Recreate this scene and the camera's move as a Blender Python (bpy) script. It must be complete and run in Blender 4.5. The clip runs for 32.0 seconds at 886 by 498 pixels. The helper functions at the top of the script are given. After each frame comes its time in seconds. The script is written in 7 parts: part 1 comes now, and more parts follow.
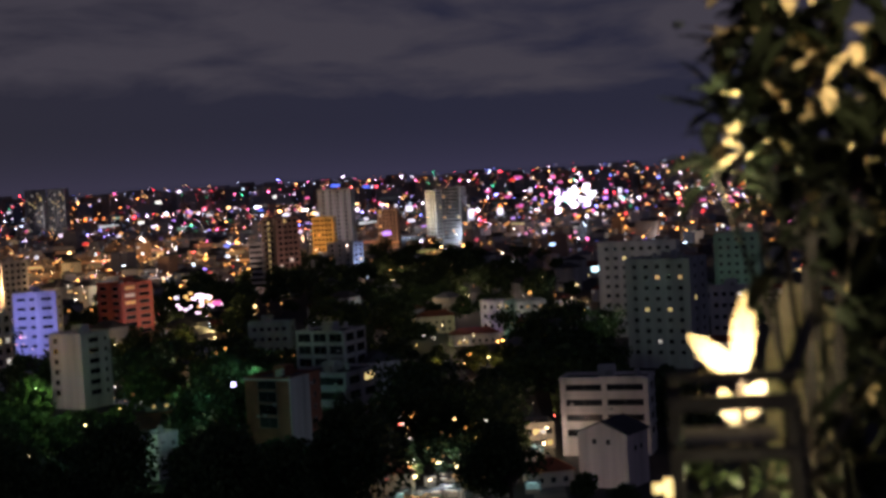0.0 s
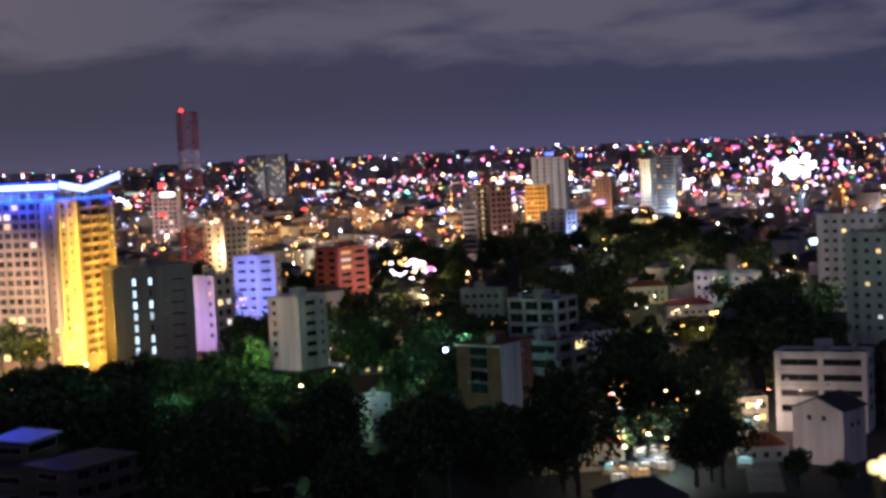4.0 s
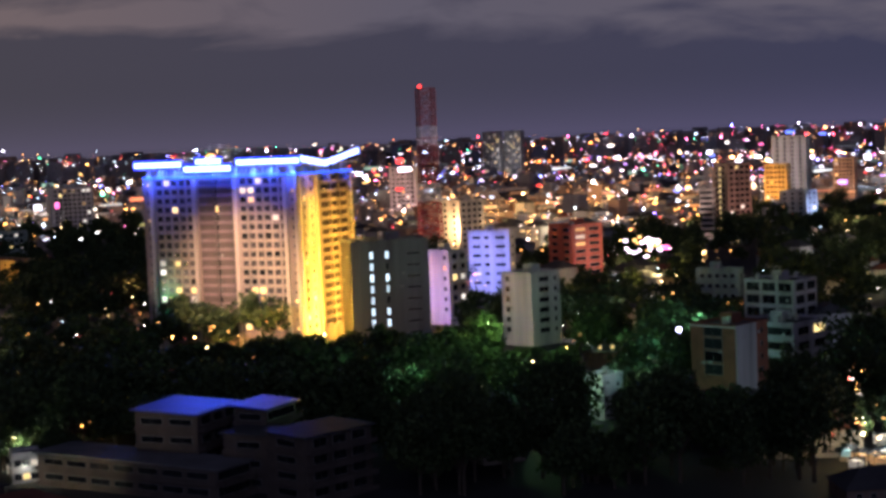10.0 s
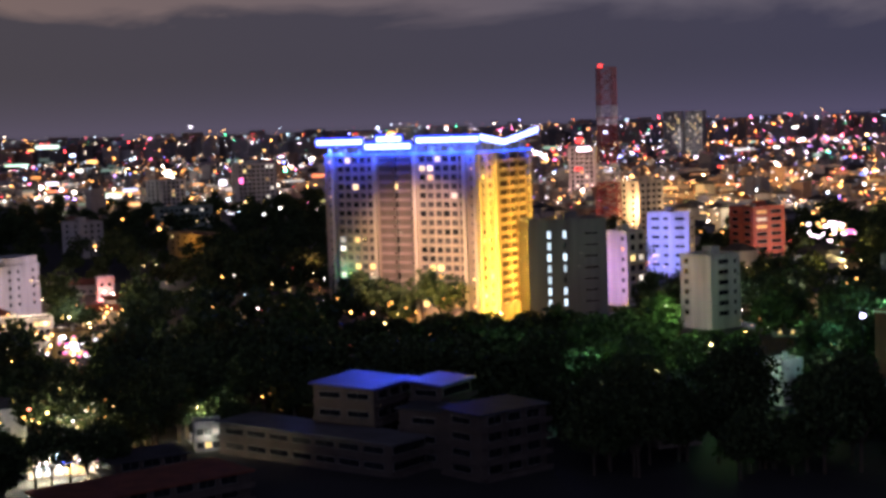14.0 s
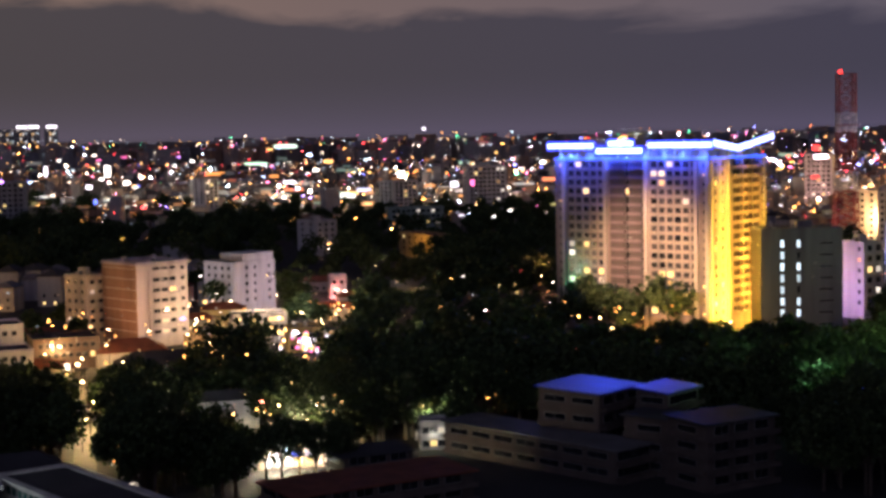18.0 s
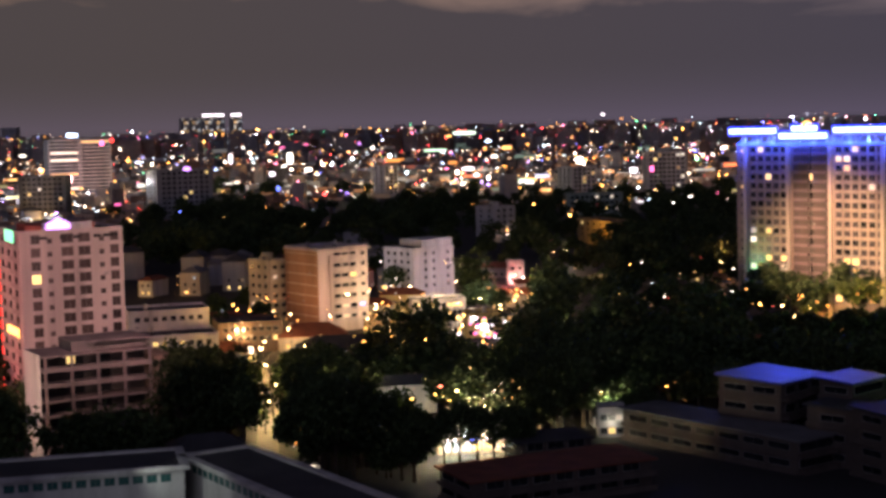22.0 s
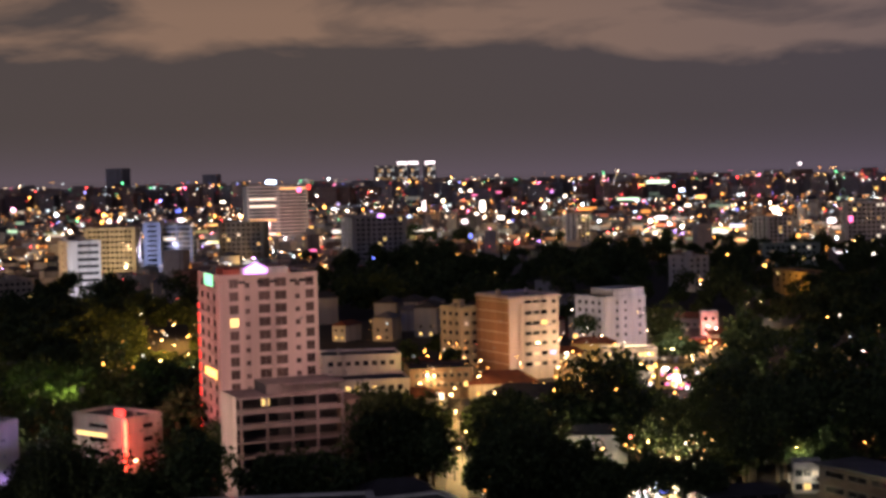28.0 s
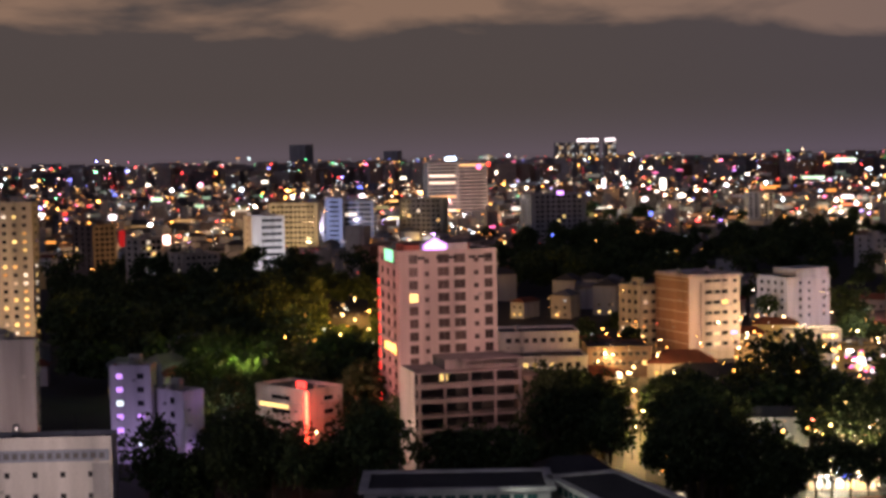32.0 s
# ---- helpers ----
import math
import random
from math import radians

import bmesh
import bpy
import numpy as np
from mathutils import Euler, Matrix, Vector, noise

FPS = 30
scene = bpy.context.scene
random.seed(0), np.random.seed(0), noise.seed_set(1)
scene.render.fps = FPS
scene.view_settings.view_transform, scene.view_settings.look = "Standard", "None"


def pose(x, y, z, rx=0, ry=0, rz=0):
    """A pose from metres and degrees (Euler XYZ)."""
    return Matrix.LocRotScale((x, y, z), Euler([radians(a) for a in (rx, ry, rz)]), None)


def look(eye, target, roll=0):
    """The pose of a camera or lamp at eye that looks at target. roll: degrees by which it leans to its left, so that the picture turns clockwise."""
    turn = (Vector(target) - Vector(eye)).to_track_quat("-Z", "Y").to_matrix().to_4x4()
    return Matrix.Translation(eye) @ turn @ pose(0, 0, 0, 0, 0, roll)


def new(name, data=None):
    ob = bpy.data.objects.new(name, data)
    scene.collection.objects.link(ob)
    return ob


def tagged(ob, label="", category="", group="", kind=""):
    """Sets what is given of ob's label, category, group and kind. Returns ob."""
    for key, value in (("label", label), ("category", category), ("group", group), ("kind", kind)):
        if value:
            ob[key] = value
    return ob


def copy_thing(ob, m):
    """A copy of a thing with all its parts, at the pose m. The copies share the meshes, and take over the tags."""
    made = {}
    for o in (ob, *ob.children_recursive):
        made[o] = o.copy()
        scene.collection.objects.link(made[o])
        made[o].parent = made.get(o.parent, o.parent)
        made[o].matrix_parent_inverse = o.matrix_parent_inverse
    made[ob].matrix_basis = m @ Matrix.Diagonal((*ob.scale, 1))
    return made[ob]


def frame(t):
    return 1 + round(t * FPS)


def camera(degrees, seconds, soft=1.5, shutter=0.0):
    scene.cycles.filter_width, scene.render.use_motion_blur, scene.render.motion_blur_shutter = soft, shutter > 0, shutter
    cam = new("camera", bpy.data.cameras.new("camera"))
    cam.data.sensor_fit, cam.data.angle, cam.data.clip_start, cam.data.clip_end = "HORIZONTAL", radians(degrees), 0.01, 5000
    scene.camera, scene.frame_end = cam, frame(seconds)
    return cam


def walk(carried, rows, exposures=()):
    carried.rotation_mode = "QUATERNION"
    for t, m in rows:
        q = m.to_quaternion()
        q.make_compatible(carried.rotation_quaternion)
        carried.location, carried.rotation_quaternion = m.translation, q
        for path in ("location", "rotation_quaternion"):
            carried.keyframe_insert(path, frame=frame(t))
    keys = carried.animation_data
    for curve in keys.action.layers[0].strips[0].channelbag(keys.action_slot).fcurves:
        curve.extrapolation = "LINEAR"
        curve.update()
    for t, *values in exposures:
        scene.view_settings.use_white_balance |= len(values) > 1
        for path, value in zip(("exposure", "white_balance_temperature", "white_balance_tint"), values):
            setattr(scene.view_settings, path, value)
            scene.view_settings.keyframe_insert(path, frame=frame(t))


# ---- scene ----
EYE = 72.0
cam = camera(31.0, 32.0, soft=3.3)
cam.data.dof.use_dof = True
cam.data.dof.focus_distance = 420.0
cam.data.dof.aperture_fstop = 3.2
ROWS = [
    (0.0, 0.06, -2.90, 3.22),
    (0.5, 1.08, -2.99, 3.18),
    (1.0, 2.09, -3.09, 3.13),
    (1.5, 3.10, -3.21, 3.15),
    (2.0, 4.11, -3.30, 3.09),
    (2.5, 5.12, -3.39, 3.10),
    (3.0, 6.07, -3.49, 3.01),
    (3.5, 6.95, -3.56, 2.90),
    (4.0, 7.73, -3.64, 2.76),
    (4.5, 8.43, -3.71, 2.60),
    (6.5, 10.85, -3.81, 2.32),
    (7.0, 11.58, -3.87, 2.34),
    (7.5, 12.32, -3.95, 2.33),
    (8.0, 13.07, -4.03, 2.38),
    (8.5, 13.83, -4.07, 2.37),
    (9.0, 14.60, -4.07, 2.36),
    (9.5, 15.38, -4.07, 2.35),
    (10.0, 16.17, -4.10, 2.35),
    (10.5, 16.94, -4.16, 2.45),
    (11.0, 17.72, -4.23, 2.44),
    (11.5, 18.51, -4.28, 2.45),
    (12.0, 19.33, -4.28, 2.52),
    (12.5, 20.17, -4.31, 2.45),
    (13.0, 20.98, -4.42, 2.34),
    (13.5, 21.80, -4.54, 2.13),
    (14.0, 22.59, -4.61, 1.88),
    (14.5, 23.43, -4.54, 1.53),
    (16.5, 27.60, -4.18, 0.91),
    (17.0, 28.70, -4.20, 0.90),
    (17.5, 29.85, -4.24, 1.03),
    (18.0, 30.87, -4.27, 1.11),
    (18.5, 31.73, -4.32, 1.16),
    (19.0, 32.57, -4.39, 1.18),
    (19.5, 33.40, -4.45, 1.23),
    (20.0, 34.21, -4.50, 1.30),
    (20.5, 35.01, -4.56, 1.33),
    (21.0, 35.78, -4.61, 1.38),
    (21.5, 36.52, -4.63, 1.42),
    (22.0, 37.25, -4.62, 1.45),
    (22.5, 37.96, -4.59, 1.50),
    (23.0, 38.66, -4.53, 1.54),
    (23.5, 39.34, -4.44, 1.56),
    (24.0, 40.05, -4.32, 1.54),
    (24.5, 40.58, -4.18, 1.46),
    (25.0, 41.10, -3.88, 1.32),
    (25.5, 41.58, -3.13, 1.21),
    (27.5, 43.61, -1.67, 1.19),
    (28.0, 44.14, -2.74, 1.22),
    (28.5, 44.75, -3.21, 1.22),
    (29.0, 45.47, -3.21, 1.16),
    (29.5, 46.26, -3.16, 1.11),
    (30.0, 47.07, -3.15, 1.15),
    (30.5, 47.94, -3.21, 1.09),
    (31.0, 48.81, -3.30, 1.10),
    (31.5, 49.70, -3.37, 1.03),
    (32.0, 50.57, -3.44, 1.02),
]
walk(cam, [(t, pose(0, 0, EYE, 90 + pitch, roll, yaw)) for t, yaw, pitch, roll in ROWS],
     exposures=[(0.0, -1.0, 5900, 17), (2.0, -0.70, 5700, 16), (4.0, 0.05, 5550, 16), (11.0, 0.1, 5900, 17), (19.0, 0.12, 6300, 19), (24.0, 0.14, 6800, 19), (32.0, 0.14, 7050, 18)])

# ---- night sky over the city ----
world = bpy.data.worlds.new("night_sky")
scene.world = world
world.use_nodes = True


def link_sky(nt):
    n, l = nt.nodes, nt.links
    n.clear()
    out = n.new("ShaderNodeOutputWorld")
    bg = n.new("ShaderNodeBackground")
    tc = n.new("ShaderNodeTexCoord")
    sep = n.new("ShaderNodeSeparateXYZ")
    l.new(tc.outputs["Generated"], sep.inputs[0])

    def math_node(op, a, b=None, clamp=False):
        m = n.new("ShaderNodeMath")
        m.operation, m.use_clamp = op, clamp
        for i, v in enumerate((a, b)):
            if v is None:
                continue
            if isinstance(v, (int, float)):
                m.inputs[i].default_value = v
            else:
                l.new(v, m.inputs[i])
        return m.outputs[0]

    # west (the -x side) is warmer than north, by the glow of the districts below
    west = math_node("MULTIPLY", sep.outputs["X"], -1.35, clamp=True)
    low = n.new("ShaderNodeMix")
    low.data_type = "RGBA"
    low.inputs["A"].default_value = (0.042, 0.041, 0.068, 1)
    low.inputs["B"].default_value = (0.060, 0.051, 0.050, 1)
    l.new(west, low.inputs["Factor"])
    cl = n.new("ShaderNodeMix")
    cl.data_type = "RGBA"
    cl.inputs["A"].default_value = (0.098, 0.085, 0.100, 1)
    cl.inputs["B"].default_value = (0.190, 0.126, 0.092, 1)
    cloud_west = math_node("MULTIPLY", math_node("SUBTRACT", math_node("MULTIPLY", sep.outputs["X"], -1.0), 0.30), 2.2, clamp=True)
    l.new(cloud_west, cl.inputs["Factor"])
    # clouds: long ragged banks, seen at a low angle
    mp = n.new("ShaderNodeMapping")
    mp.inputs["Scale"].default_value = (8.0, 8.0, 30.0)
    l.new(tc.outputs["Generated"], mp.inputs["Vector"])
    no = n.new("ShaderNodeTexNoise")
    no.inputs["Scale"].default_value = 1.15
    no.inputs["Detail"].default_value = 7.0
    no.inputs["Roughness"].default_value = 0.52
    no.inputs["Distortion"].default_value = 0.35
    l.new(mp.outputs[0], no.inputs["Vector"])
    edge = math_node("MULTIPLY", west, 0.026)
    h = math_node("SUBTRACT", sep.outputs["Z"], math_node("ADD", edge, 0.050))
    h = math_node("MULTIPLY", h, 34.0)
    h = math_node("MINIMUM", h, 0.36)
    c = math_node("ADD", h, math_node("MULTIPLY", math_node("SUBTRACT", no.outputs[0], 0.47), 2.4))
    c = math_node("MULTIPLY", c, 1.9, clamp=True)
    # the banks thin out towards the zenith
    thin = math_node("MULTIPLY", math_node("SUBTRACT", 0.20, sep.outputs["Z"]), 10.0, clamp=True)
    c = math_node("MULTIPLY", c, thin)
    mix = n.new("ShaderNodeMix")
    mix.data_type = "RGBA"
    l.new(c, mix.inputs["Factor"])
    dark = n.new("ShaderNodeMix")
    dark.data_type = "RGBA"
    dark.inputs["A"].default_value = (0.014, 0.014, 0.024, 1)
    l.new(low.outputs["Result"], dark.inputs["B"])
    l.new(thin, dark.inputs["Factor"])
    l.new(dark.outputs["Result"], mix.inputs["A"])
    l.new(cl.outputs["Result"], mix.inputs["B"])
    # faint haze lit by the town along the horizon
    hz = math_node("SUBTRACT", 1.0, math_node("MULTIPLY", math_node("ABSOLUTE", sep.outputs["Z"]), 26.0), clamp=True)
    hz = math_node("POWER", hz, 2.0)
    add = n.new("ShaderNodeMix")
    add.data_type = "RGBA"
    add.blend_type = "ADD"
    add.inputs["B"].default_value = (0.026, 0.019, 0.036, 1)
    l.new(hz, add.inputs["Factor"])
    l.new(mix.outputs["Result"], add.inputs["A"])
    l.new(add.outputs["Result"], bg.inputs["Color"])
    bg.inputs["Strength"].default_value = 1.12
    l.new(bg.outputs[0], out.inputs[0])


link_sky(world.node_tree)


def at(az, d, z=0.0):
    """A place d metres off in the direction az (degrees left of north)."""
    return Vector((-d * math.sin(radians(az)), d * math.cos(radians(az)), z))


def low_at(el):
    """How far off the ground lies el degrees below the eye's level."""
    return EYE / math.tan(radians(el))


def flood(name, place, target, colour, power, cone=70, radius=1.5):
    lamp = bpy.data.lights.new(name, "SPOT")
    lamp.energy, lamp.color, lamp.spot_size, lamp.spot_blend, lamp.shadow_soft_size = power, colour, radians(cone), 0.7, radius
    ob = new(name, lamp)
    ob.matrix_world = look(place, target)
    return ob


def bulb(name, place, colour, power, radius=0.4):
    lamp = bpy.data.lights.new(name, "POINT")
    lamp.energy, lamp.color, lamp.shadow_soft_size = power, colour, radius
    ob = new(name, lamp)
    ob.location = place
    return ob


# added fill from behind the viewer, standing in for unseen town and sky glow
glow = bpy.data.lights.new("town_glow", "SUN")
glow.energy, glow.angle, glow.color = 0.22, radians(60), (0.66, 0.66, 1.0)
new("town_glow", glow).matrix_world = look((60, -120, 160), (-60, 200, 0))

# ---- materials ----
MATS = {}


def surface(name, colour, rough=0.8, metal=0.0, grain=0.25, stain=0.5, scale=0.6, bump=0.15, streak=False, vary=0.0):
    """A painted, rendered or metal surface with grain, stains and rain streaks."""
    if name in MATS:
        return MATS[name]
    m = bpy.data.materials.new(name)
    m.use_nodes = True
    n, l = m.node_tree.nodes, m.node_tree.links
    b = n["Principled BSDF"]
    b.inputs["Roughness"].default_value, b.inputs["Metallic"].default_value = rough, metal
    tc = n.new("ShaderNodeTexCoord")
    big = n.new("ShaderNodeTexNoise")
    big.inputs["Scale"].default_value, big.inputs["Detail"].default_value = scale * 0.25, 5
    fine = n.new("ShaderNodeTexNoise")
    fine.inputs["Scale"].default_value, fine.inputs["Detail"].default_value = scale * 6, 4
    src = tc.outputs["Object"]
    if streak:
        mp = n.new("ShaderNodeMapping")
        mp.inputs["Scale"].default_value = (1.6, 1.6, 0.12)
        l.new(src, mp.inputs["Vector"])
        l.new(mp.outputs[0], big.inputs["Vector"])
    else:
        l.new(src, big.inputs["Vector"])
    l.new(src, fine.inputs["Vector"])
    r1 = n.new("ShaderNodeMapRange")
    r1.inputs["From Min"].default_value, r1.inputs["From Max"].default_value = 0.3, 0.75
    r1.inputs["To Min"].default_value, r1.inputs["To Max"].default_value = 1.0, 1.0 - stain
    l.new(big.outputs[0], r1.inputs["Value"])
    r2 = n.new("ShaderNodeMapRange")
    r2.inputs["From Min"].default_value, r2.inputs["From Max"].default_value = 0.3, 0.7
    r2.inputs["To Min"].default_value, r2.inputs["To Max"].default_value = 1.0 - grain, 1.0
    l.new(fine.outputs[0], r2.inputs["Value"])
    mu = n.new("ShaderNodeMath")
    mu.operation = "MULTIPLY"
    l.new(r1.outputs[0], mu.inputs[0]), l.new(r2.outputs[0], mu.inputs[1])
    last = mu.outputs[0]
    if vary:
        oi = n.new("ShaderNodeObjectInfo")
        r3 = n.new("ShaderNodeMapRange")
        r3.inputs["To Min"].default_value, r3.inputs["To Max"].default_value = 1.0 - vary, 1.0
        l.new(oi.outputs["Random"], r3.inputs["Value"])
        m2 = n.new("ShaderNodeMath")
        m2.operation = "MULTIPLY"
        l.new(last, m2.inputs[0]), l.new(r3.outputs[0], m2.inputs[1])
        last = m2.outputs[0]
    mx = n.new("ShaderNodeMix")
    mx.data_type, mx.blend_type = "RGBA", "MULTIPLY"
    mx.inputs["Factor"].default_value = 1.0
    mx.inputs["A"].default_value = (*colour, 1)
    l.new(last, mx.inputs["B"])
    l.new(mx.outputs["Result"], b.inputs["Base Color"])
    if bump:
        bp = n.new("ShaderNodeBump")
        bp.inputs["Strength"].default_value, bp.inputs["Distance"].default_value = bump, 0.05
        l.new(fine.outputs[0], bp.inputs["Height"])
        l.new(bp.outputs[0], b.inputs["Normal"])
    MATS[name] = m
    return m


def shining(name, colour, strength, vary=0.0, cast=False):
    """A surface that gives off light: lamp, lit window or lit sign."""
    if name in MATS:
        return MATS[name]
    m = bpy.data.materials.new(name)
    m.use_nodes = True
    n, l = m.node_tree.nodes, m.node_tree.links
    b = n["Principled BSDF"]
    b.inputs["Base Color"].default_value = (*[0.5 * c for c in colour], 1)
    b.inputs["Roughness"].default_value = 0.3
    b.inputs["Emission Color"].default_value = (*colour, 1)
    b.inputs["Emission Strength"].default_value = strength
    if vary:
        oi = n.new("ShaderNodeObjectInfo")
        r = n.new("ShaderNodeMapRange")
        r.inputs["To Min"].default_value, r.inputs["To Max"].default_value = strength * (1 - vary), strength
        l.new(oi.outputs["Random"], r.inputs["Value"])
        l.new(r.outputs[0], b.inputs["Emission Strength"])
    if not cast:
        m.cycles.emission_sampling = "NONE"
    MATS[name] = m
    return m


def many_lights(name, stops, strength, cast=False):
    """Lamps and lit signs of many colours: each island takes a colour and a brightness of its own."""
    m = bpy.data.materials.new(name)
    m.use_nodes = True
    n, l = m.node_tree.nodes, m.node_tree.links
    b = n["Principled BSDF"]
    b.inputs["Base Color"].default_value = (0.3, 0.3, 0.3, 1)
    geo = n.new("ShaderNodeNewGeometry")
    ramp = n.new("ShaderNodeValToRGB")
    ramp.color_ramp.interpolation = "CONSTANT"
    el = ramp.color_ramp.elements
    el[0].position, el[0].color = 0.0, (*stops[0][1], 1)
    el[1].position, el[1].color = stops[1][0], (*stops[1][1], 1)
    for p, c in stops[2:]:
        el.new(p).color = (*c, 1)
    l.new(geo.outputs["Random Per Island"], ramp.inputs[0])
    l.new(ramp.outputs[0], b.inputs["Emission Color"])
    wn = n.new("ShaderNodeTexWhiteNoise")
    wn.noise_dimensions = "1D"
    l.new(geo.outputs["Random Per Island"], wn.inputs["W"])
    pw = n.new("ShaderNodeMath")
    pw.operation = "POWER"
    pw.inputs[1].default_value = 4.2
    l.new(wn.outputs["Value"], pw.inputs[0])
    mr = n.new("ShaderNodeMapRange")
    mr.inputs["To Min"].default_value, mr.inputs["To Max"].default_value = strength * 0.012, strength
    l.new(pw.outputs[0], mr.inputs["Value"])
    l.new(mr.outputs[0], b.inputs["Emission Strength"])
    if not cast:
        m.cycles.emission_sampling = "NONE"
    return m


def island_paint(name, stops):
    m = bpy.data.materials.new(name)
    m.use_nodes = True
    n, l = m.node_tree.nodes, m.node_tree.links
    b = n["Principled BSDF"]
    b.inputs["Roughness"].default_value = 0.85
    geo = n.new("ShaderNodeNewGeometry")
    ramp = n.new("ShaderNodeValToRGB")
    el = ramp.color_ramp.elements
    el[0].position, el[0].color = 0.0, (*stops[0], 1)
    el[1].position, el[1].color = 1.0, (*stops[-1], 1)
    for i, c in enumerate(stops[1:-1]):
        el.new((i + 1) / (len(stops) - 1)).color = (*c, 1)
    l.new(geo.outputs["Random Per Island"], ramp.inputs[0])
    tc = n.new("ShaderNodeTexCoord")
    no = n.new("ShaderNodeTexNoise")
    no.inputs["Scale"].default_value, no.inputs["Detail"].default_value = 0.15, 6
    l.new(tc.outputs["Object"], no.inputs["Vector"])
    mx = n.new("ShaderNodeMix")
    mx.data_type, mx.blend_type = "RGBA", "MULTIPLY"
    mx.inputs["Factor"].default_value = 0.6
    l.new(ramp.outputs[0], mx.inputs["A"]), l.new(no.outputs[0], mx.inputs["B"])
    l.new(mx.outputs["Result"], b.inputs["Base Color"])
    return m


def foliage(name, dark, light, rough=0.6, least=0.65, most=1.25):
    m = bpy.data.materials.new(name)
    m.use_nodes = True
    n, l = m.node_tree.nodes, m.node_tree.links
    b = n["Principled BSDF"]
    b.inputs["Roughness"].default_value, b.inputs["Specular IOR Level"].default_value = rough, 0.18
    geo = n.new("ShaderNodeNewGeometry")
    ramp = n.new("ShaderNodeValToRGB")
    ramp.color_ramp.elements[0].color, ramp.color_ramp.elements[1].color = (*dark, 1), (*light, 1)
    l.new(geo.outputs["Random Per Island"], ramp.inputs[0])
    oi = n.new("ShaderNodeObjectInfo")
    hs = n.new("ShaderNodeHueSaturation")
    mr = n.new("ShaderNodeMapRange")
    mr.inputs["To Min"].default_value, mr.inputs["To Max"].default_value = least, most
    l.new(oi.outputs["Random"], mr.inputs["Value"])
    l.new(mr.outputs[0], hs.inputs["Value"])
    l.new(ramp.outputs[0], hs.inputs["Color"])
    l.new(hs.outputs[0], b.inputs["Base Color"])
    return m


WHITE = surface("white_render", (0.72, 0.70, 0.66), streak=True)
CREAM = surface("cream_render", (0.68, 0.60, 0.48), streak=True)
GREY = surface("grey_render", (0.42, 0.42, 0.42), streak=True)
DARKGREY = surface("dark_concrete", (0.16, 0.16, 0.165), streak=True)
PINKISH = surface("pinkish_render", (0.70, 0.60, 0.55), streak=True)
BROWN = surface("brown_cladding", (0.24, 0.17, 0.13), streak=True)
YELLOW = surface("yellow_render", (0.66, 0.47, 0.20), streak=True)
REDPAINT = surface("red_paint", (0.52, 0.14, 0.09), streak=True)
GREEN = surface("green_render", (0.33, 0.42, 0.33), streak=True)
BLUEGREY = surface("blue_grey_cladding", (0.30, 0.34, 0.42), streak=True)
BRICK = surface("orange_brick", (0.26, 0.10, 0.055), grain=0.4, scale=1.4)
ROOFTILE = surface("clay_tile_roof", (0.30, 0.09, 0.045), grain=0.45, scale=1.2, bump=0.4)
ROOFGREY = surface("grey_sheet_roof", (0.20, 0.20, 0.21), rough=0.55, grain=0.3, bump=0.3)
ROOFDARK = surface("dark_roof_felt", (0.07, 0.07, 0.075), grain=0.4)
ROOFBLUE = surface("blue_sheet_roof", (0.05, 0.08, 0.55), rough=0.45, grain=0.25, stain=0.3)
GROUNDM = surface("asphalt_ground", (0.045, 0.045, 0.045), rough=0.75, grain=0.5, scale=0.2)
PAVING = surface("pale_paving", (0.30, 0.27, 0.23), grain=0.35, scale=0.8)
GLASS = surface("dark_window_glass", (0.022, 0.026, 0.030), rough=0.08, grain=0.1, stain=0.2, bump=0, vary=0.5)
CURTAIN = surface("curtained_window_glass", (0.15, 0.135, 0.12), rough=0.25, grain=0.1, stain=0.3, bump=0, vary=0.7)
FRAMEM = surface("window_frame_paint", (0.38, 0.37, 0.35), rough=0.5)
STEEL = surface("black_steel", (0.03, 0.03, 0.032), rough=0.4, metal=0.6)
STEELTANK = surface("dull_steel_tank", (0.45, 0.45, 0.46), rough=0.4, metal=0.7)
BARK = surface("bark", (0.10, 0.075, 0.05), grain=0.5, scale=2, bump=0.5)
MASTRED = surface("red_mast_paint", (0.34, 0.06, 0.06), rough=0.5)
MASTWHITE = surface("white_mast_paint", (0.75, 0.73, 0.72), rough=0.5)
LEAF = foliage("tree_leaves", (0.024, 0.044, 0.018), (0.070, 0.098, 0.034), 0.7)
W_WARM = shining("warm_lit_window", (1.0, 0.58, 0.20), 1.5, vary=0.75)
W_YEL = shining("yellow_lit_window", (1.0, 0.72, 0.25), 2.0, vary=0.6)
W_COOL = shining("cool_lit_window", (0.75, 0.92, 1.0), 1.8, vary=0.7)
W_WHITE = shining("white_lit_window", (1.0, 0.88, 0.70), 1.6, vary=0.75)
S_WHITE = shining("white_sign_light", (1.0, 0.92, 1.0), 3.2)
S_WARM = shining("warm_sign_light", (1.0, 0.55, 0.14), 3.0)
S_PINK = shining("pink_sign_light", (1.0, 0.16, 0.45), 2.6)
S_RED = shining("red_sign_light", (1.0, 0.05, 0.04), 3.0)
S_BLUE = shining("blue_sign_light", (0.12, 0.20, 1.0), 3.2)
S_GREEN = shining("green_sign_light", (0.25, 1.0, 0.55), 1.6)
S_VIOLET = shining("violet_sign_light", (0.62, 0.30, 1.0), 3.0)
NEON = shining("blue_white_neon", (0.22, 0.30, 1.0), 7.0, cast=True)


